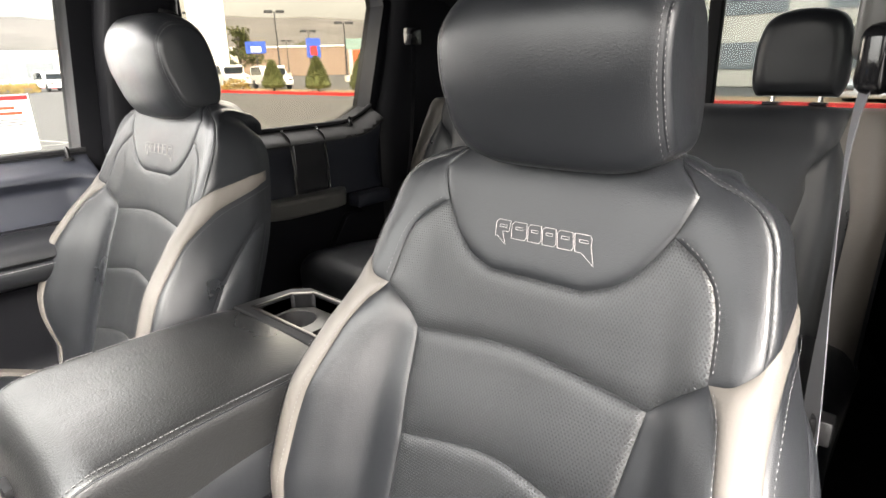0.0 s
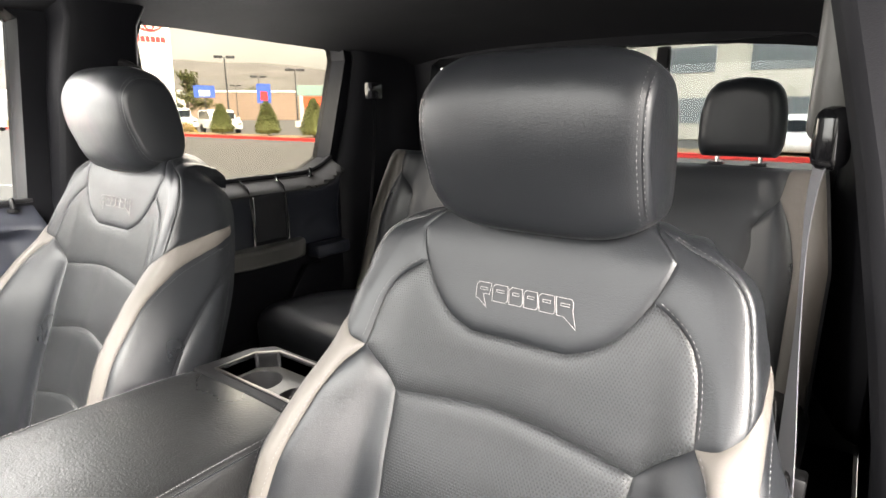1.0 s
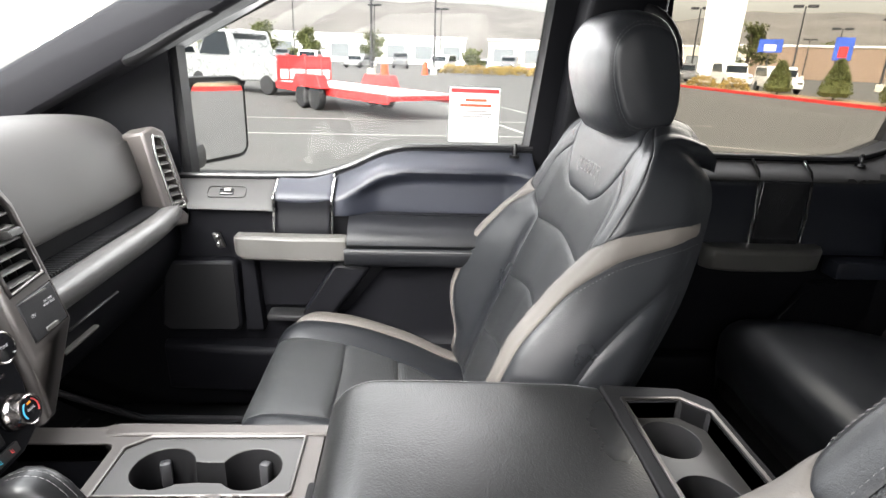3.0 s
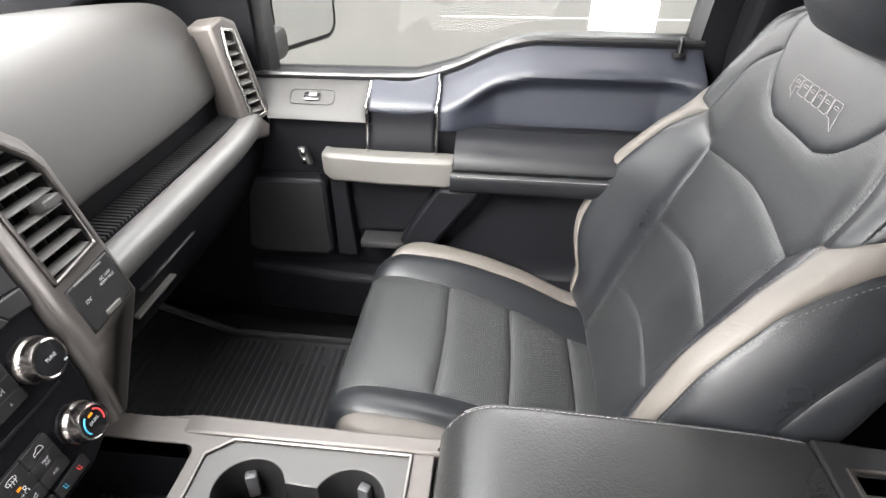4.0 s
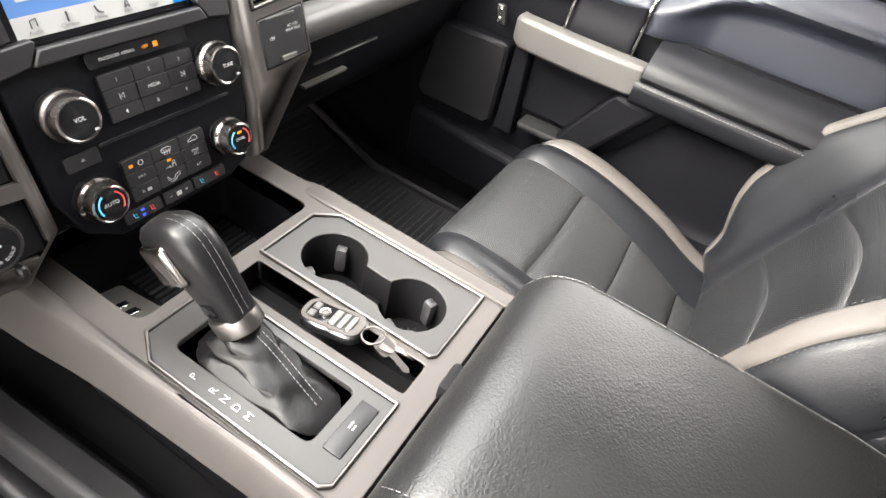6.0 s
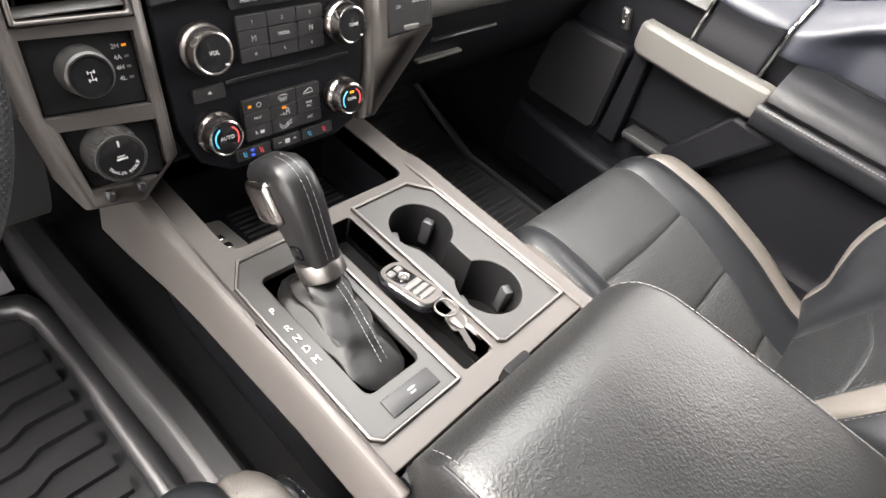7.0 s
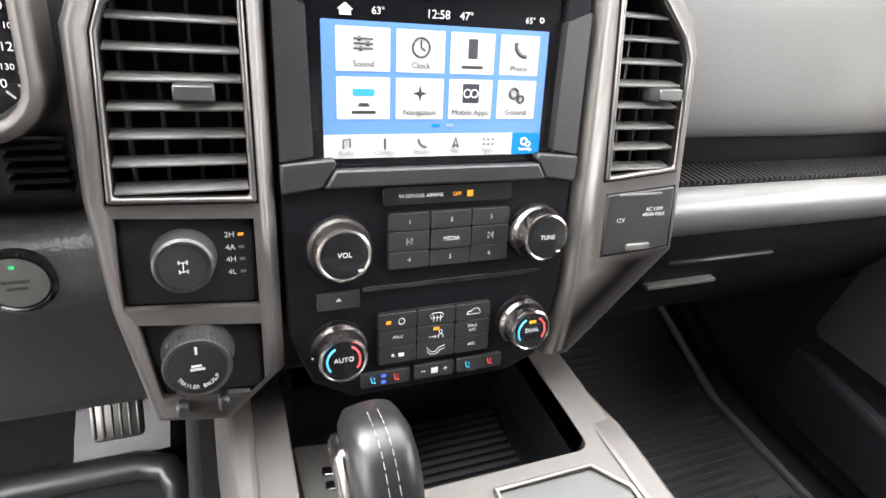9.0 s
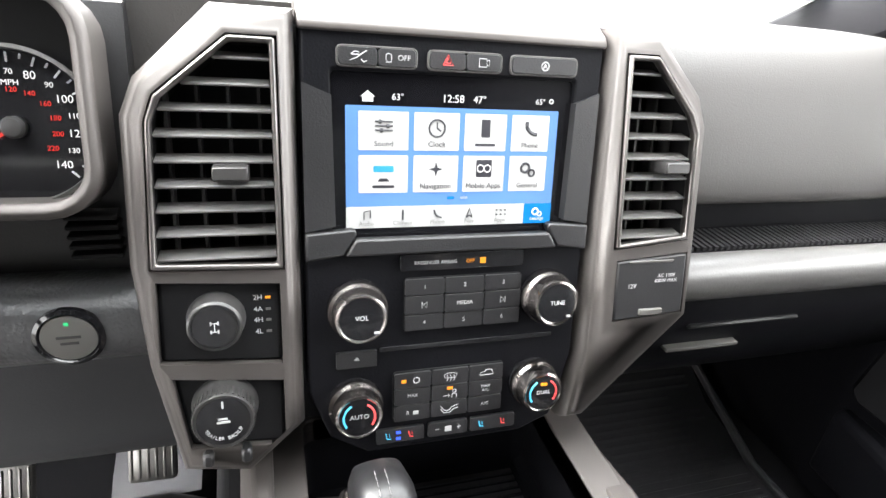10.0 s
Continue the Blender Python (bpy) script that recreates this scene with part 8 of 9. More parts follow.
box(bm, -0.008, 0.008, 0.0, 0.0022, 0.0042, 0.0045, ms)
box(bm, -0.006, 0.006, -0.005, -0.003, 0.0042, 0.0045, ms)
part("print", bm, GUNMETAL, fc)
bm = bmesh.new()
box(bm, -0.0015, 0.0015, 0.011, 0.0135, 0.0040, 0.0046, ms)
part("lamp", bm, glow("green_light", (0.05, 0.7, 0.25), 1.0), fc)
for k in range(5):
    bm = bmesh.new()
    rounded_box(bm, -0.285, -0.250, 0.035, 0.05, 1.285 + 0.008 * k, 1.289 + 0.008 * k, 0.001, 1)
    part("grille_slot", bm, MATTE_BLACK, dash)


# ---- steering wheel ----
def steering_wheel():
    t = thing("steering_wheel", "black leather steering wheel with perforated grips", "steering wheel", at=(-0.455, -0.10, 1.29))
    m = Matrix.Translation((-0.457, -0.128, 1.374)) @ pose(0, 0, 0, 60, 0, 0)
    bm = bmesh.new()
    rings = []
    for k in range(65):
        a = 2 * math.pi * k / 64
        ring = []
        for j in range(14):
            b = 2 * math.pi * j / 14
            r = 0.178 + 0.0155 * math.cos(b) * (1.12 if abs(math.sin(a)) < 0.6 else 1)
            ring.append(m @ Vector((r * math.cos(a), r * math.sin(a), 0.018 * math.sin(b))))
        rings.append(ring)
    loft(bm, rings, caps=False)
    part("rim", bm, LEATHER, t)
    bm = bmesh.new()
    uvl = bm.loops.layers.uv.verify()
    rows = []
    for s0 in (-38,):
        for k in range(21):
            a = radians(s0 + 76 * k / 20)
            row = []
            for j in range(15):
                b = 2 * math.pi * j / 14
                r = 0.178 + 0.0165 * math.cos(b) * 1.12
                row.append((bm.verts.new(m @ Vector((r * math.cos(a), r * math.sin(a), 0.019 * math.sin(b)))), (0.178 * a, 0.018 * b)))
            rows.append(row)
    for a, b in zip(rows, rows[1:]):
        for j in range(14):
            f = bm.faces.new((a[j][0], a[j + 1][0], b[j + 1][0], b[j][0]))
            for loop, q in zip(f.loops, (a[j][1], a[j + 1][1], b[j + 1][1], b[j][1])):
                loop[uvl].uv = q
    part("grip", bm, PERF, t, "perforated leather grip")
    bm = bmesh.new()
    rounded_box(bm, -0.075, 0.075, -0.065, 0.06, -0.05, 0.005, 0.02, 3, m)
    part("hub", bm, BLACK_PLASTIC, t)
    for s in (-1, 1):
        bm = bmesh.new()
        rounded_box(bm, s * 0.118 - 0.052, s * 0.118 + 0.052, -0.03, 0.022, -0.028, -0.006, 0.008, 2, m)
        part("spoke", bm, GREY_PLASTIC, t, "grey switch spoke")
        bm = bmesh.new()
        rounded_box(bm, s * 0.10 - 0.03, s * 0.10 + 0.03, -0.16, -0.045, -0.028, -0.008, 0.008, 2, m @ pose(0, 0, 0, 0, 0, 0))
        part("lower_spoke", bm, GREY_PLASTIC, t)
    bm = bmesh.new()
    lathe(bm, [(0.05, -0.05), (0.055, -0.13), (0.06, -0.22)], m, n=24)
    part("column", bm, BLACK_PLASTIC, t)


steering_wheel()

# ---- passenger's front door trim ----
def on_side(x):
    """A surface for a door panel: u forward, v up; x gives how far out it lies."""
    def f(u, v):
        u, v = np.asarray(u, float), np.asarray(v, float)
        return np.stack([x(u, v) + 0 * u, u, v], -1)
    return f


BLUE_BLACK = mat("soft_blue_black_vinyl", (0.009, 0.0105, 0.016), 0.40, grain=0.3, grain_scale=500, relief="cells")


ARM_VINYL = mat("armrest_black_vinyl", (0.007, 0.0075, 0.009), 0.40, grain=0.3, grain_scale=500, relief="cells", spec=0.3)
SILL_VINYL = mat("sill_vinyl", (0.0125, 0.0145, 0.0215), 0.50, grain=0.3, grain_scale=500, relief="cells")
SILL_GREY = mat("grained_sill_plastic", (0.033, 0.0325, 0.032), 0.6, grain=0.3, grain_scale=600, spec=0.3)


def smooth01(x):
    x = np.clip(x, 0, 1)
    return x * x * (3 - 2 * x)


def door_front():
    t = thing("door_trim", "black front door trim with grey sill, handle and speaker", "car door", "door trims", at=(0.76, -0.4, 0.75))
    bm = bmesh.new()
    prism(bm, [(0.10, 0.74), (0.10, 1.252), (-0.339, 1.252), (-0.82, 1.252), (-0.82, 0.74)], 0.04, to_side(0.752))
    part("back_panel", bm, SOFT_BLACK, t, smooth=False)
    # sill cap: slopes in from the glass
    top = pchip([(-0.85, 1.402), (-0.52, 1.400), (-0.46, 1.390), (-0.36, 1.346), (-0.28, 1.324), (0.06, 1.319)])
    cap = on_side(lambda u, v: 0.803 - 0.075 * np.clip((top(u) - v) / 0.06, 0, 1) + 0.01 * np.clip((v - top(u)) / 0.01, 0, 1))
    sill = [[(0.055, 1.319), (-0.12, 1.320), (-0.208, 1.3215)], [(-0.208, 1.3215), (-0.20, 1.262)], [(-0.20, 1.262), (0.055, 1.262)], [(0.055, 1.262), (0.055, 1.319)]]
    part("sill_cap", patch(bmesh.new(), [list(reversed(e)) for e in reversed(sill)], cap, 0.010, puff=0.003, width=0.006, sink=0.003, flip=True), SILL_GREY, t, "grey grained sill cap")
    bm = bmesh.new()
    tube(bm, [(0.803, y, float(top(y)) + 0.004) for y in np.linspace(0.05, -0.80, 40)], 0.006, n=8)
    part("window_seal", bm, RUBBER, t)
    # rear part of the sill runs down into a scooped recess
    def scooped(u, v):
        d = top(u) - v
        dip = smooth01((d - 0.028) / 0.05) * smooth01((-0.350 - u) / 0.10) * smooth01((u + 0.80) / 0.07)
        return 0.803 - 0.075 * smooth01(d / 0.055) + 0.040 * dip + 0.01 * np.clip(-d / 0.01, 0, 1)

    e = [[(-0.339, 1.25), (-0.339, 1.337)], [(-0.339, 1.337), (-0.36, 1.346), (-0.46, 1.390), (-0.52, 1.400), (-0.80, 1.402)], [(-0.80, 1.402), (-0.80, 1.25)], [(-0.80, 1.25), (-0.339, 1.25)]]
    part("upper_insert", patch(bmesh.new(), [list(reversed(x)) for x in reversed(e)], on_side(scooped), 0.006, puff=0.0, width=0.004, sink=0.002, flip=True), SILL_VINYL, t, "scooped blue-black vinyl insert flowing down from the sill")
    # armrest
    bm = bmesh.new()
    prof = spline([(0.770, 1.258), (0.742, 1.250), (0.714, 1.238), (0.694, 1.226), (0.682, 1.212), (0.678, 1.198), (0.686, 1.190)], 0.006)
    loft(bm, [[(x, y, z + 0.004 * math.sin((y + 0.37) * 7) * (x - 0.675) / 0.06) for x, z in prof] + [(0.755, y, 1.190)] for y in np.linspace(-0.372, -0.82, 14)])
    arm = part("armrest", bm, ARM_VINYL, t, "padded black armrest with pale stitching")
    bm = bmesh.new()
    prof = spline([(0.700, 1.191), (0.686, 1.188), (0.680, 1.178), (0.682, 1.160), (0.690, 1.145), (0.706, 1.138)], 0.006)
    loft(bm, [[(x, y, z) for x, z in prof] + [(0.755, y, 1.138), (0.755, y, 1.19)] for y in np.linspace(-0.365, -0.82, 8)])
    part("armrest_face", bm, ARM_VINYL, t)
    row = bmesh.new()
    for y in np.arange(-0.38, -0.80, -0.0065):
        tube(row, [(0.6785, y, 1.183), (0.6785, y - 0.0042, 1.183)], 0.0009, n=4)
    part("stitching", row, THREAD, arm)
    # grab handle and its housing
    bm = bmesh.new()
    rings = []
    for y, z0, z1, x0, x1 in ((-0.117, 1.166, 1.205, 0.703, 0.73), (-0.122, 1.159, 1.210, 0.696, 0.73), (-0.138, 1.154, 1.212, 0.684, 0.72), (-0.25, 1.152, 1.211, 0.680, 0.72), (-0.355, 1.152, 1.211, 0.682, 0.72), (-0.368, 1.154, 1.210, 0.684, 0.72), (-0.371, 1.156, 1.208, 0.687, 0.72)):
        rings.append([(x1, y, z1), (x0 + 0.008, y, z1), (x0, y, z1 - 0.006), (x0 + 0.003, y, z0 + 0.006), (x0 + 0.010, y, z0), (x1, y, z0)])
    loft(bm, rings)
    part("grab_handle", bm, HANDLE_GREY, t, "light grey grab handle", bevel=0.0018)
    housing = on_side(lambda u, v: 0.797 - 0.066 * smooth01((1.340 - v) / 0.055) - 0.012 * smooth01((1.27 - v) / 0.06))
    e = [[(-0.330, 1.335), (-0.330, 1.208)], [(-0.330, 1.208), (-0.212, 1.208)], [(-0.212, 1.208), (-0.212, 1.322)], [(-0.212, 1.322), (-0.28, 1.322), (-0.330, 1.335)]]
    part("handle_housing", patch(bmesh.new(), [list(x) for x in e], housing, 0.006, base=0.002, puff=0.001, width=0.003, sink=0.001, flip=True), SOFT_BLACK, t, "smooth black bridge between two chrome strips")
    e = [[(-0.332, 1.336), (-0.332, 1.288)], [(-0.332, 1.288), (-0.27, 1.280), (-0.210, 1.284)], [(-0.210, 1.284), (-0.210, 1.323)], [(-0.210, 1.323), (-0.28, 1.323), (-0.332, 1.336)]]
    part("bridge_cap", patch(bmesh.new(), [list(x) for x in e], housing, 0.006, base=0.005, puff=0.001, width=0.003, sink=0.001, flip=True), SILL_VINYL, t)
    for y in (-0.206, -0.336):
        bm = bmesh.new()
        zt = 1.324 if y > -0.3 else 1.338
        pts = [(float(housing(np.array([y]), np.array([z]))[0][0]) - 0.009, y, z) for z in np.linspace(zt, 1.208, 14)]
        tube(bm, pts, 0.0032, n=8)
        part("chrome_strip", bm, CHROME, t, "slim chrome strip")
    # switches
    bm = bmesh.new()
    slope = Matrix(((0, 0.781, -0.625, 0.7655), (1, 0, 0, 0), (0, 0.625, 0.781, 1.292), (0, 0, 0, 1)))
    prism(bm, ring_of(-0.136, -0.048, -0.017, 0.017, 0.011, 4), 0.005, slope @ FLAT(0.004), [ring_of(-0.134, -0.050, -0.015, 0.015, 0.009, 4)])
    sw = part("switch_plate", bm, SILL_GREY, t, bevel=0.0008)
    bm = bmesh.new()
    rounded_box(bm, -0.108, -0.076, -0.009, 0.008, -0.004, 0.006, 0.003, 2, slope)
    part("rocker", bm, GLOSS_BLACK, sw)
    bm = bmesh.new()
    rounded_box(bm, -0.104, -0.088, -0.004, 0.006, 0.005, 0.012, 0.002, 2, slope)
    part("rocker_tip", bm, METAL, sw)
    bm = bmesh.new()
    prism(bm, [(-0.064, 1.207), (-0.080, 1.207), (-0.092, 1.172), (-0.076, 1.172)], 0.012, to_side(0.718))
    lk = part("lock_switch", bm, DIAL_BLACK, t, bevel=0.003)
    for z in (1.198, 1.181):
        bm = bmesh.new()
        rounded_box(bm, 0.713, 0.72, -0.082, -0.073, z - 0.006, z + 0.006, 0.002, 1)
        part("rocker", bm, CHROME, lk)
    # speaker, strut, pocket
    spk = [(0.050, 1.140), (0.073, 0.980), (0.055, 0.961), (-0.103, 0.961), (-0.117, 0.975), (-0.114, 1.133), (-0.104, 1.143)]
    bm = bmesh.new()
    prism(bm, spk, 0.035, to_side(0.716), )
    sp = part("speaker_surround", bm, SOFT_BLACK, t, bevel=0.006)
    bm = bmesh.new()
    prism(bm, inset(spk, 0.006), 0.004, to_side(0.7125))
    part("speaker_grille", bm, MATTE_BLACK, sp, "fine black speaker grille", bevel=0.002)
    bm = bmesh.new()
    prism(bm, [(-0.126, 1.16), (-0.126, 0.96), (-0.170, 0.96), (-0.155, 1.16)], 0.04, to_side(0.712))
    part("upright", bm, SOFT_BLACK, t, bevel=0.01)
    bm = bmesh.new()
    prism(bm, [(-0.345, 1.150), (-0.430, 1.140), (-0.320, 0.985), (-0.25, 0.985), (-0.262, 1.015)], 0.05, to_side(0.705))
    part("strut", bm, SOFT_BLACK, t, bevel=0.012)
    bm = bmesh.new()
    rounded_box(bm, 0.700, 0.75, -0.270, -0.178, 0.996, 1.013, 0.006, 2)
    part("pull_ledge", bm, BLACK_PLASTIC, t)
    bm = bmesh.new()
    prism(bm, [(-0.16, 1.14), (-0.16, 1.02), (-0.27, 1.02), (-0.335, 1.12), (-0.335, 1.14)], 0.01, to_side(0.742), )
    part("pocket_lining", bm, SOFT_BLACK, t, bevel=0.003)
    low = on_side(lambda u, v: 0.728 + 0.0 * u)
    e = [[(-0.345, 0.99), (-0.45, 1.125)], [(-0.45, 1.125), (-0.82, 1.135)], [(-0.82, 1.135), (-0.82, 0.93)], [(-0.82, 0.93), (-0.36, 0.93), (-0.345, 0.99)]]
    part("lower_insert", patch(bmesh.new(), e, low, 0.012, puff=-0.010, width=0.012, sink=-0.004, flip=True), SOFT_BLACK, t)
    bm = bmesh.new()
    rings = []
    for y in np.linspace(0.08, -0.82, 10):
        b = 0.035 * math.sin(min(1, (0.08 - y) / 0.3) * math.pi / 2)
        rings.append([(0.755, y, 0.925), (0.735 - b, y, 0.925), (0.725 - b, y, 0.915), (0.73 - b * 0.7, y, 0.80), (0.755, y, 0.78)])
    loft(bm, rings)
    part("map_pocket", bm, SOFT_BLACK, t, bevel=0.006)
    bm = bmesh.new()
    lathe(bm, [(0.006, 0), (0.006, 0.020), (0.0045, 0.028), (0.002, 0.030)], pose(0.785, -0.755, 1.388), n=16)
    part("lock_pin", bm, GLOSS_BLACK, t, "black lock pin")
    bm = bmesh.new()
    lathe(bm, [(0.012, 0), (0.011, 0.006), (0.006, 0.007)], pose(0.785, -0.755, 1.386), n=16)
    part("pin_collar", bm, MATTE_BLACK, t)


door_front()


def door_rear():
    t = thing("door_trim", "black rear door trim with chrome strips and silver grab handle", "car door", "door trims", at=(0.76, -1.4, 0.75))
    bm = bmesh.new()
    prism(bm, [(-1.09, 0.78), (-1.09, 1.37), (-1.66, 1.37), (-1.72, 1.34), (-1.72, 1.0), (-1.6, 0.78)], 0.03, to_side(0.765))
    part("back_panel", bm, SOFT_BLACK, t, smooth=False)
    top = pchip([(-1.72, 1.445), (-1.66, 1.415), (-1.60, 1.400), (-1.54, 1.397), (-1.08, 1.398)])
    cap = on_side(lambda u, v: 0.803 - 0.06 * smooth01((top(u) - v) / 0.045))
    e = [[(-1.09, 1.398), (-1.54, 1.397), (-1.60, 1.400), (-1.66, 1.415), (-1.72, 1.445)], [(-1.72, 1.445), (-1.73, 1.40)], [(-1.73, 1.40), (-1.66, 1.362), (-1.55, 1.350), (-1.09, 1.350)], [(-1.09, 1.350), (-1.09, 1.398)]]
    part("sill_cap", patch(bmesh.new(), [list(reversed(x)) for x in reversed(e)], cap, 0.012, puff=0.003, width=0.006, flip=True), SILL_GREY, t, "grey grained sill cap")
    bm = bmesh.new()
    tube(bm, [(0.803, y, float(top(y)) + 0.003) for y in np.linspace(-1.09, -1.72, 30)], 0.006, n=8)
    part("window_seal", bm, RUBBER, t)
    up = on_side(lambda u, v: 0.748 + 0.012 * np.sin((v - 1.18) * 18))
    e = [[(-1.09, 1.17), (-1.09, 1.35)], [(-1.09, 1.35), (-1.55, 1.35), (-1.66, 1.362), (-1.71, 1.385)], [(-1.71, 1.385), (-1.70, 1.17)], [(-1.70, 1.17), (-1.09, 1.17)]]
    part("upper_insert", patch(bmesh.new(), [list(reversed(x)) for x in reversed(e)], up, 0.014, puff=0.003, width=0.008, flip=True), BLUE_BLACK, t)
    for y in (-1.335, -1.465):
        bm = bmesh.new()
        tube(bm, [(0.79, y, 1.395), (0.755, y, 1.372), (0.742, y, 1.34), (0.738, y, 1.26), (0.742, y - 0.002, 1.19)], 0.0042, n=8)
        part("chrome_strip", bm, CHROME, t, "slim chrome strip")
    bm = bmesh.new()
    prism(bm, [(-1.341, 1.355), (-1.459, 1.355), (-1.459, 1.185), (-1.341, 1.185)], 0.01, to_side(0.738))
    part("handle_housing", bm, GLOSS_BLACK, t, bevel=0.004)
    bm = bmesh.new()
    rings = []
    for y, x0 in ((-1.222, 0.72), (-1.235, 0.70), (-1.28, 0.685), (-1.38, 0.682), (-1.46, 0.686), (-1.50, 0.70), (-1.512, 0.715)):
        rings.append([(0.745, y, 1.200), (x0 + 0.01, y, 1.200), (x0, y, 1.190), (x0 + 0.006, y, 1.148), (x0 + 0.014, y, 1.141), (0.745, y, 1.141)])
    loft(bm, rings)
    part("grab_handle", bm, HANDLE_GREY, t, "light grey grab handle", bevel=0.003)
    bm = bmesh.new()
    rounded_box(bm, 0.70, 0.76, -1.70, -1.55, 1.12, 1.165, 0.01, 2)
    part("armrest", bm, BLUE_BLACK, t)
    bm = bmesh.new()
    prism(bm, [(-1.53, 1.10), (-1.60, 1.10), (-1.45, 0.90), (-1.38, 0.90)], 0.03, to_side(0.735))
    part("strut", bm, SOFT_BLACK, t, bevel=0.008)
    bm = bmesh.new()
    rounded_box(bm, 0.715, 0.765, -1.6, -1.10, 0.80, 0.90, 0.015, 2)
    part("map_pocket", bm, SOFT_BLACK, t)
    bm = bmesh.new()
    lathe(bm, [(0.012, 0), (0.011, 0.005), (0.006, 0.006), (0.006, 0.024), (0.003, 0.030)], pose(0.785, -1.605, 1.387), n=16)
    part("lock_pin", bm, GLOSS_BLACK, t, "black lock pin")


door_rear()

# wing mirror outside the passenger's window
mirror = thing("door_mirror", "black folding door mirror outside the passenger's window", "mirror", at=(0.95, 0.05, 1.32))
mm = Matrix.Translation((1.115, 0.045, 1.405)) @ pose(0, 0, 0, 0, 0, -24) @ Matrix(((1, 0, 0, 0), (0, 0, -1, 0), (0, 1, 0, 0), (0, 0, 0, 1)))
bm = bmesh.new()
rings = []
for z, k in ((0.012, 0.97), (0.016, 1.0), (0.0, 1.02), (-0.04, 1.0), (-0.09, 0.86), (-0.11, 0.6)):
    rings.append([mm @ Vector((x * k, y * k, z)) for x, y in ring_of(-0.165, 0.125, -0.105, 0.125, 0.04, 5)])
loft(bm, rings)
part("housing", bm, BLACK_PLASTIC, mirror, "black mirror housing")
MIRROR = mat("mirror_glass", (0.85, 0.86, 0.87), 0.02, metal=1.0, vary=0.01, rough_vary=0.0)
bm = bmesh.new()
prism(bm, ring_of(-0.088, 0.113, -0.093, 0.113, 0.032, 5), 0.004, mm @ FLAT(0.019))
part("mirror_glass", bm, MIRROR, mirror, "silvered mirror glass")
bm = bmesh.new()
rounded_box(bm, 0.86, 1.02, 0.03, 0.10, 1.30, 1.37, 0.02, 2)
part("arm", bm, BLACK_PLASTIC, mirror)
bm = bmesh.new()
prism(bm, [(0.03, 1.318), (0.03, 1.595), (0.005, 1.61), (0.0, 1.318)], 0.05, to_side(0.812))
tagged(part("window_divider", bm, MATTE_BLACK, smooth=False), "black upright divider of the front side window", "window frame", "", "structure")

# paper in the side window
sticker = thing("window_sheet", "white printed paper sheet with a red heading on the window", "paper sheet", at=(0.85, -0.66, 1.41))
bm = bmesh.new()
box(bm, 0.8495, 0.8505, -0.722, -0.602, 1.411, 1.538)
part("paper", bm, WHITE, sticker)
bm = bmesh.new()
box(bm, 0.8485, 0.8494, -0.719, -0.605, 1.526, 1.535)
part("heading", bm, SIGN_RED, sticker)
for z, w, paint in ((1.512, 0.05, ORANGE), (1.500, 0.075, ORANGE), (1.484, 0.06, GREY_PLASTIC), (1.478, 0.08, GREY_PLASTIC), (1.472, 0.07, GREY_PLASTIC)):
    bm = bmesh.new()
    box(bm, 0.8485, 0.8494, -0.665 - w / 2, -0.665 + w / 2, z - 0.002 * (3 if paint is ORANGE else 1), z)
    part("print_bar", bm, paint, sticker)


# grab handles
def grab_handle(pts, r, label, parent_at):
    bm = bmesh.new()
    tube(bm, spline(pts, 0.02), r, n=10, flat=0.8)
    tagged(part("grab_handle", bm, MATTE_BLACK), label, "grab handle", "grab handles")


grab_handle([(0.725, -1.00, 1.715), (0.700, -1.025, 1.70), (0.690, -1.06, 1.65), (0.690, -1.065, 1.58), (0.700, -1.05, 1.52), (0.735, -1.02, 1.50)], 0.012, "black grab handle on the pillar between the doors", None)
grab_handle([(0.72, 0.07, 1.575), (0.685, 0.045, 1.578), (0.675, 0.00, 1.600), (0.672, -0.06, 1.635), (0.68, -0.11, 1.665), (0.71, -0.14, 1.69)], 0.014, "dark grey grab handle on the sloped front pillar", None)

# ---- driver's seat belt ----
def seat_belt():
    t = thing("seat_belt", "grey webbing seat belt hanging from its pillar guide", "seat belt", at=(-0.72, -0.97, 1.0))
    bm = bmesh.new()
    line = spline([(-0.692, -0.995, 1.57), (-0.686, -0.99, 1.50), (-0.694, -0.985, 1.35), (-0.702, -0.975, 1.20), (-0.715, -0.95, 0.97)], 0.02)
    rows = []
    for i, (x, y, z) in enumerate(line):
        tw = radians(-108 + 10 * math.sin(i * 0.25))
        dx, dy = 0.023 * math.cos(tw), 0.023 * math.sin(tw)
        rows.append([(x - dx, y + dy, z), (x + dx, y - dy, z), (x + dx + 0.001, y - dy + 0.0012, z), (x - dx + 0.001, y + dy + 0.0012, z)])
    loft(bm, rows)
    part("webbing", bm, WEBBING, t)
    bm = bmesh.new()
    rounded_box(bm, -0.712, -0.680, -1.015, -0.965, 1.545, 1.605, 0.012, 3)
    part("guide", bm, GLOSS_BLACK, t, "gloss black belt guide")
    bm = bmesh.new()
    rounded_box(bm, -0.715, -0.672, -1.045, -0.985, 1.57, 1.72, 0.014, 3)
    part("height_adjuster", bm, GREY_PLASTIC, t, "grey height adjuster cover")
    bm = bmesh.new()
    rounded_box(bm, -0.722, -0.700, -0.985, -0.960, 1.195, 1.225, 0.004, 2)
    part("tongue", bm, BLACK_PLASTIC, t, "black belt tongue")
    bm = bmesh.new()
    rounded_box(bm, -0.726, -0.700, -0.95, -0.92, 0.88, 0.96, 0.006, 2)
    part("anchor_arm", bm, BLACK_PLASTIC, t)


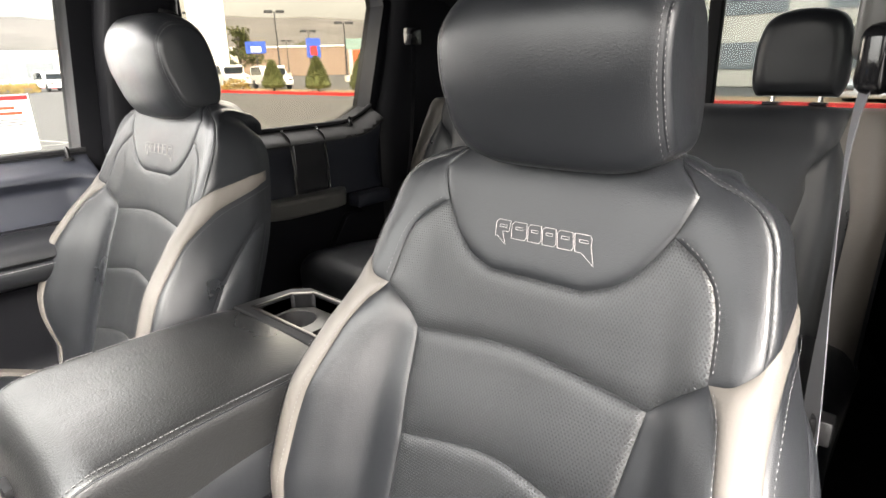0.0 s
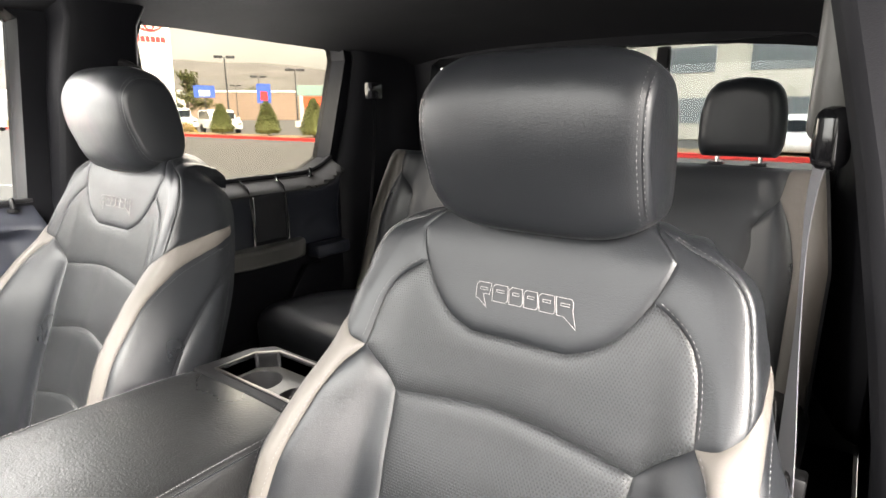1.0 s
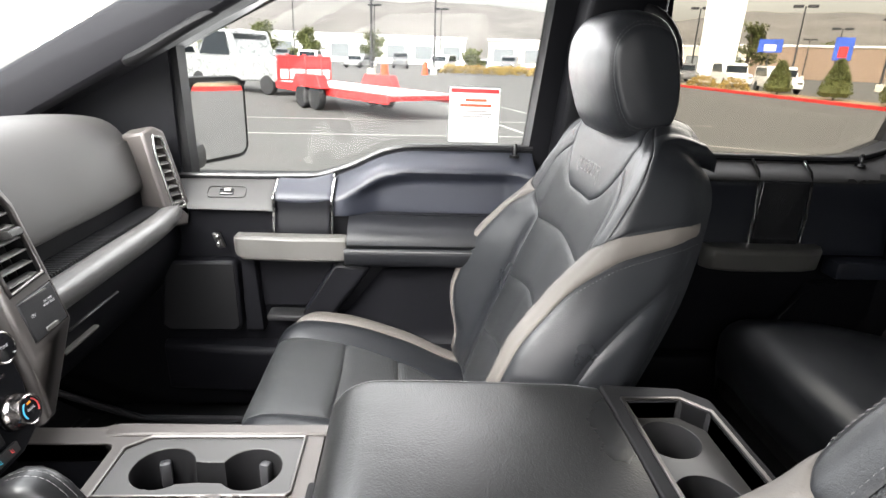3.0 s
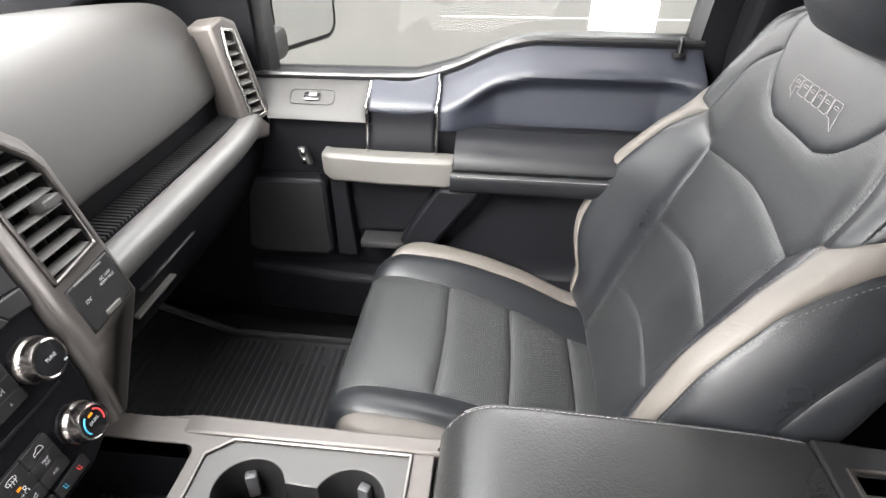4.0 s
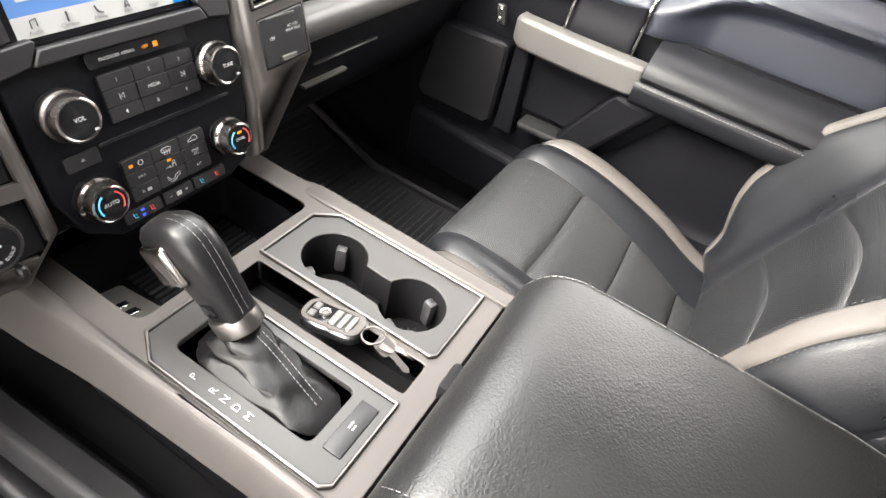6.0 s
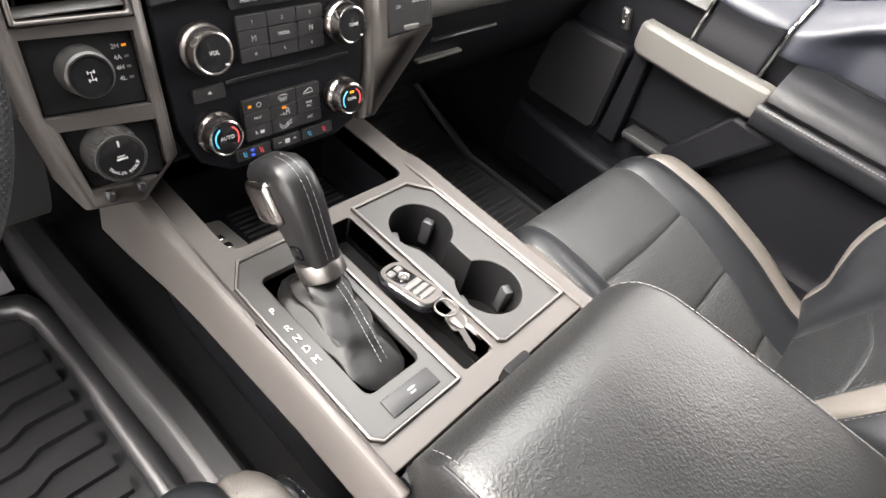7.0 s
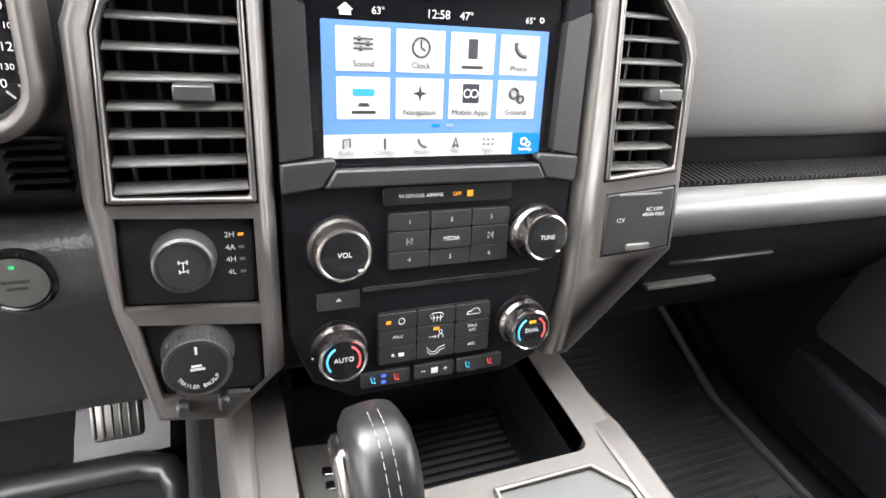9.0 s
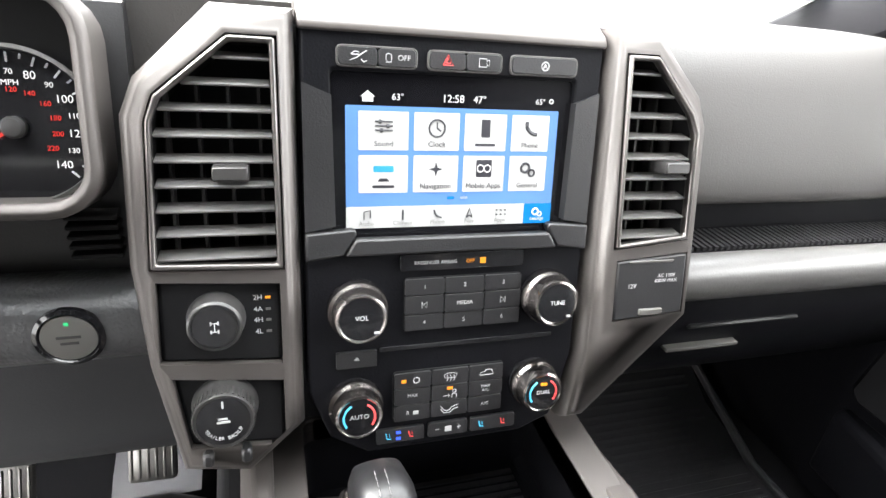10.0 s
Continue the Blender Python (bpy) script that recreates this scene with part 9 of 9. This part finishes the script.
seat_belt()

# ---- floor mats and pedals ----
def mat_passenger():
    t = thing("floor_mat", "black ribbed rubber floor mat in the passenger footwell", "floor mat", "floor mats", at=(0.45, 0.1, 0.70))
    bm = bmesh.new()
    loft(bm, [[(x, y, z) for x in (0.18, 0.20, 0.70, 0.72)] for y, z in ((-0.26, 0.708), (0.15, 0.712), (0.30, 0.735), (0.50, 0.86))], closed=False, caps=False)
    part("base", bm, RUBBER_GREY, t)
    rng = random.Random(4)
    for k in range(42):
        bm = bmesh.new()
        y = -0.235 + k * 0.0168
        z = 0.708 + 0.004 * min(1, (y + 0.26) / 0.41) if y < 0.15 else (0.712 + (y - 0.15) * 0.153 if y < 0.30 else 0.735 + (y - 0.30) * 0.625)
        x0, x1 = 0.212 + 0.05 * (rng.random() < 0.3), 0.69 - 0.06 * (rng.random() < 0.3)
        loft(bm, [[(x, y - 0.006, z), (x, y - 0.003, z + 0.0042), (x, y + 0.003, z + 0.0042), (x, y + 0.006, z)] for x in (x0, x1)], caps=True)
        part("rib", bm, RUBBER_GREY, t)
    bm = bmesh.new()
    tube(bm, [(0.19, -0.25, 0.715), (0.19, 0.15, 0.72), (0.19, 0.30, 0.742), (0.20, 0.49, 0.862), (0.70, 0.49, 0.862), (0.71, 0.15, 0.72), (0.71, -0.25, 0.715), (0.19, -0.25, 0.715)], 0.009, n=8)
    part("rim", bm, RUBBER_GREY, t)


mat_passenger()


def mat_driver():
    t = thing("floor_mat", "black rubber floor mat with stepped ribs in the driver footwell", "floor mat", "floor mats", at=(-0.42, 0.0, 0.70))
    bm = bmesh.new()
    loft(bm, [[(x, y, z) for x in (-0.70, -0.68, -0.24, -0.22)] for y, z in ((-0.26, 0.708), (0.15, 0.712), (0.25, 0.725))], closed=False, caps=False)
    part("base", bm, RUBBER, t)
    for k in range(10):
        bm = bmesh.new()
        y = -0.20 + k * 0.042
        z = 0.712 if y < 0.15 else 0.712 + (y - 0.15) * 0.15
        path = [(-0.66, y), (-0.56, y), (-0.535, y + 0.014), (-0.46, y + 0.014), (-0.435, y), (-0.36, y), (-0.335, y + 0.014), (-0.272, y + 0.014)]
        loft(bm, [[(px, py - 0.012, z), (px, py - 0.010, z + 0.0075), (px, py + 0.010, z + 0.0075), (px, py + 0.012, z)] for px, py in path], caps=True)
        part("rib", bm, RUBBER, t)
    bm = bmesh.new()
    tube(bm, [(-0.236, -0.26, 0.724), (-0.238, 0.10, 0.730), (-0.246, 0.20, 0.736), (-0.262, 0.236, 0.740), (-0.30, 0.25, 0.742), (-0.68, 0.25, 0.742)], 0.02, n=10)
    part("rim", bm, RUBBER, t)


mat_driver()


def pedal(x, y, z, w, h, label):
    t = thing("pedal", label, "pedal", "pedals", at=(x, y, z))
    m = pose(x, y, z, 58, 0, 0)
    bm = bmesh.new()
    rounded_box(bm, -w / 2, w / 2, -h / 2, h / 2, -0.008, 0.006, 0.006, 2, m)
    pd = part("pad", bm, METAL, t, "brushed metal pedal pad")
    n = int(w / 0.009)
    for k in range(n):
        bm = bmesh.new()
        xx = -w / 2 + w * (k + 0.5) / n
        rounded_box(bm, xx - 0.0016, xx + 0.0016, -h / 2 + 0.006, h / 2 - 0.006, 0.005, 0.0085, 0.001, 1, m)
        part("rib", bm, METAL, pd)
    bm = bmesh.new()
    tube(bm, [(x, y + 0.02, z), (x, y + 0.07, z + 0.08), (x - 0.01, y + 0.12, z + 0.25)], 0.01, n=8)
    part("arm", bm, MATTE_BLACK, t)


pedal(-0.300, 0.20, 0.895, 0.058, 0.052, "ribbed metal accelerator pedal on a black arm")
pedal(-0.478, 0.18, 0.905, 0.11, 0.055, "wide ribbed metal brake pedal on a black arm")


# printed protective film on the driver's carpet
def film():
    t = thing("protective_film", "crumpled clear plastic carpet film with printed warning", "plastic film", at=(-0.33, 0.33, 0.74))
    FILM = mat("clear_grey_film", (0.17, 0.17, 0.175), 0.15, rough_vary=0.1, grain=0.6, grain_scale=40)
    bm = bmesh.new()
    rows = []
    for j in range(9):
        y = 0.27 + 0.13 * j / 8
        rows.append([(-0.385 + 0.125 * i / 9, y, 0.744 + 0.1 * j / 8 * 0.6 + 0.006 * noise.noise(Vector((i * 0.6, j * 0.7, 2)))) for i in range(10)])
    loft(bm, rows, closed=False, caps=False)
    sheet_ob = part("film_sheet", bm, FILM, t)
    for text, y, z in (("COVER", 0.365, 0.802), ("NOT REMOVE", 0.335, 0.786), ("DO", 0.305, 0.772)):
        letters("lettering", text, 0.02, pose(-0.32, y, z, 25, 0, 180), SCREEN_INK, sheet_ob, 0.0003)


film()


def rear_belt():
    t = thing("seat_belt", "dark webbing seat belt hanging beside the rear bench", "seat belt", at=(0.68, -1.78, 1.2))
    bm = bmesh.new()
    rows = [[(x - 0.012, y + 0.02, z), (x + 0.012, y - 0.02, z), (x + 0.013, y - 0.019, z), (x - 0.011, y + 0.021, z)] for x, y, z in spline([(0.69, -1.83, 1.66), (0.665, -1.80, 1.5), (0.66, -1.76, 1.25), (0.68, -1.72, 1.02)], 0.03)]
    loft(bm, rows)
    part("webbing", bm, SOFT_BLACK, t)
    bm = bmesh.new()
    rounded_box(bm, 0.67, 0.71, -1.86, -1.80, 1.64, 1.70, 0.01, 2)
    part("guide", bm, GLOSS_BLACK, t)


rear_belt()


def seat_buckle():
    t = thing("seat_buckle", "black seat belt buckle with a red release button", "seat belt buckle", at=(0.176, -0.55, 0.98))
    bm = bmesh.new()
    tube(bm, [(0.178, -0.57, 0.90), (0.177, -0.56, 1.0), (0.176, -0.552, 1.06)], 0.012, n=8, flat=0.5)
    part("stalk", bm, MATTE_BLACK, t)
    bm = bmesh.new()
    rounded_box(bm, 0.164, 0.188, -0.576, -0.528, 1.04, 1.119, 0.006, 2)
    part("case", bm, BLACK_PLASTIC, t)
    bm = bmesh.new()
    rounded_box(bm, 0.168, 0.184, -0.562, -0.540, 1.112, 1.124, 0.002, 2)
    part("release_button", bm, RED, t, "red release button")


seat_buckle()


def windscreen_sticker():
    slope = Matrix.Translation((0.70, 0.40, 1.517)) @ pose(0, 0, 0, -24.9, 0, 0)
    bm = bmesh.new()
    prism(bm, [(0.062 * math.cos(a * math.pi / 16), 0.036 * math.sin(a * math.pi / 16)) for a in range(32)], 0.0008, slope)
    t = part("window_sticker", bm, WHITE)
    tagged(t, "small white oval sticker on the windscreen glass", "sticker")
    bm = bmesh.new()
    for x, w in ((-0.025, 0.02), (0.008, 0.026)):
        box(bm, x - w / 2, x + w / 2, -0.010, 0.008, -0.0016, -0.0009, slope)
    part("print", bm, CYAN_PRINT, t)


windscreen_sticker()
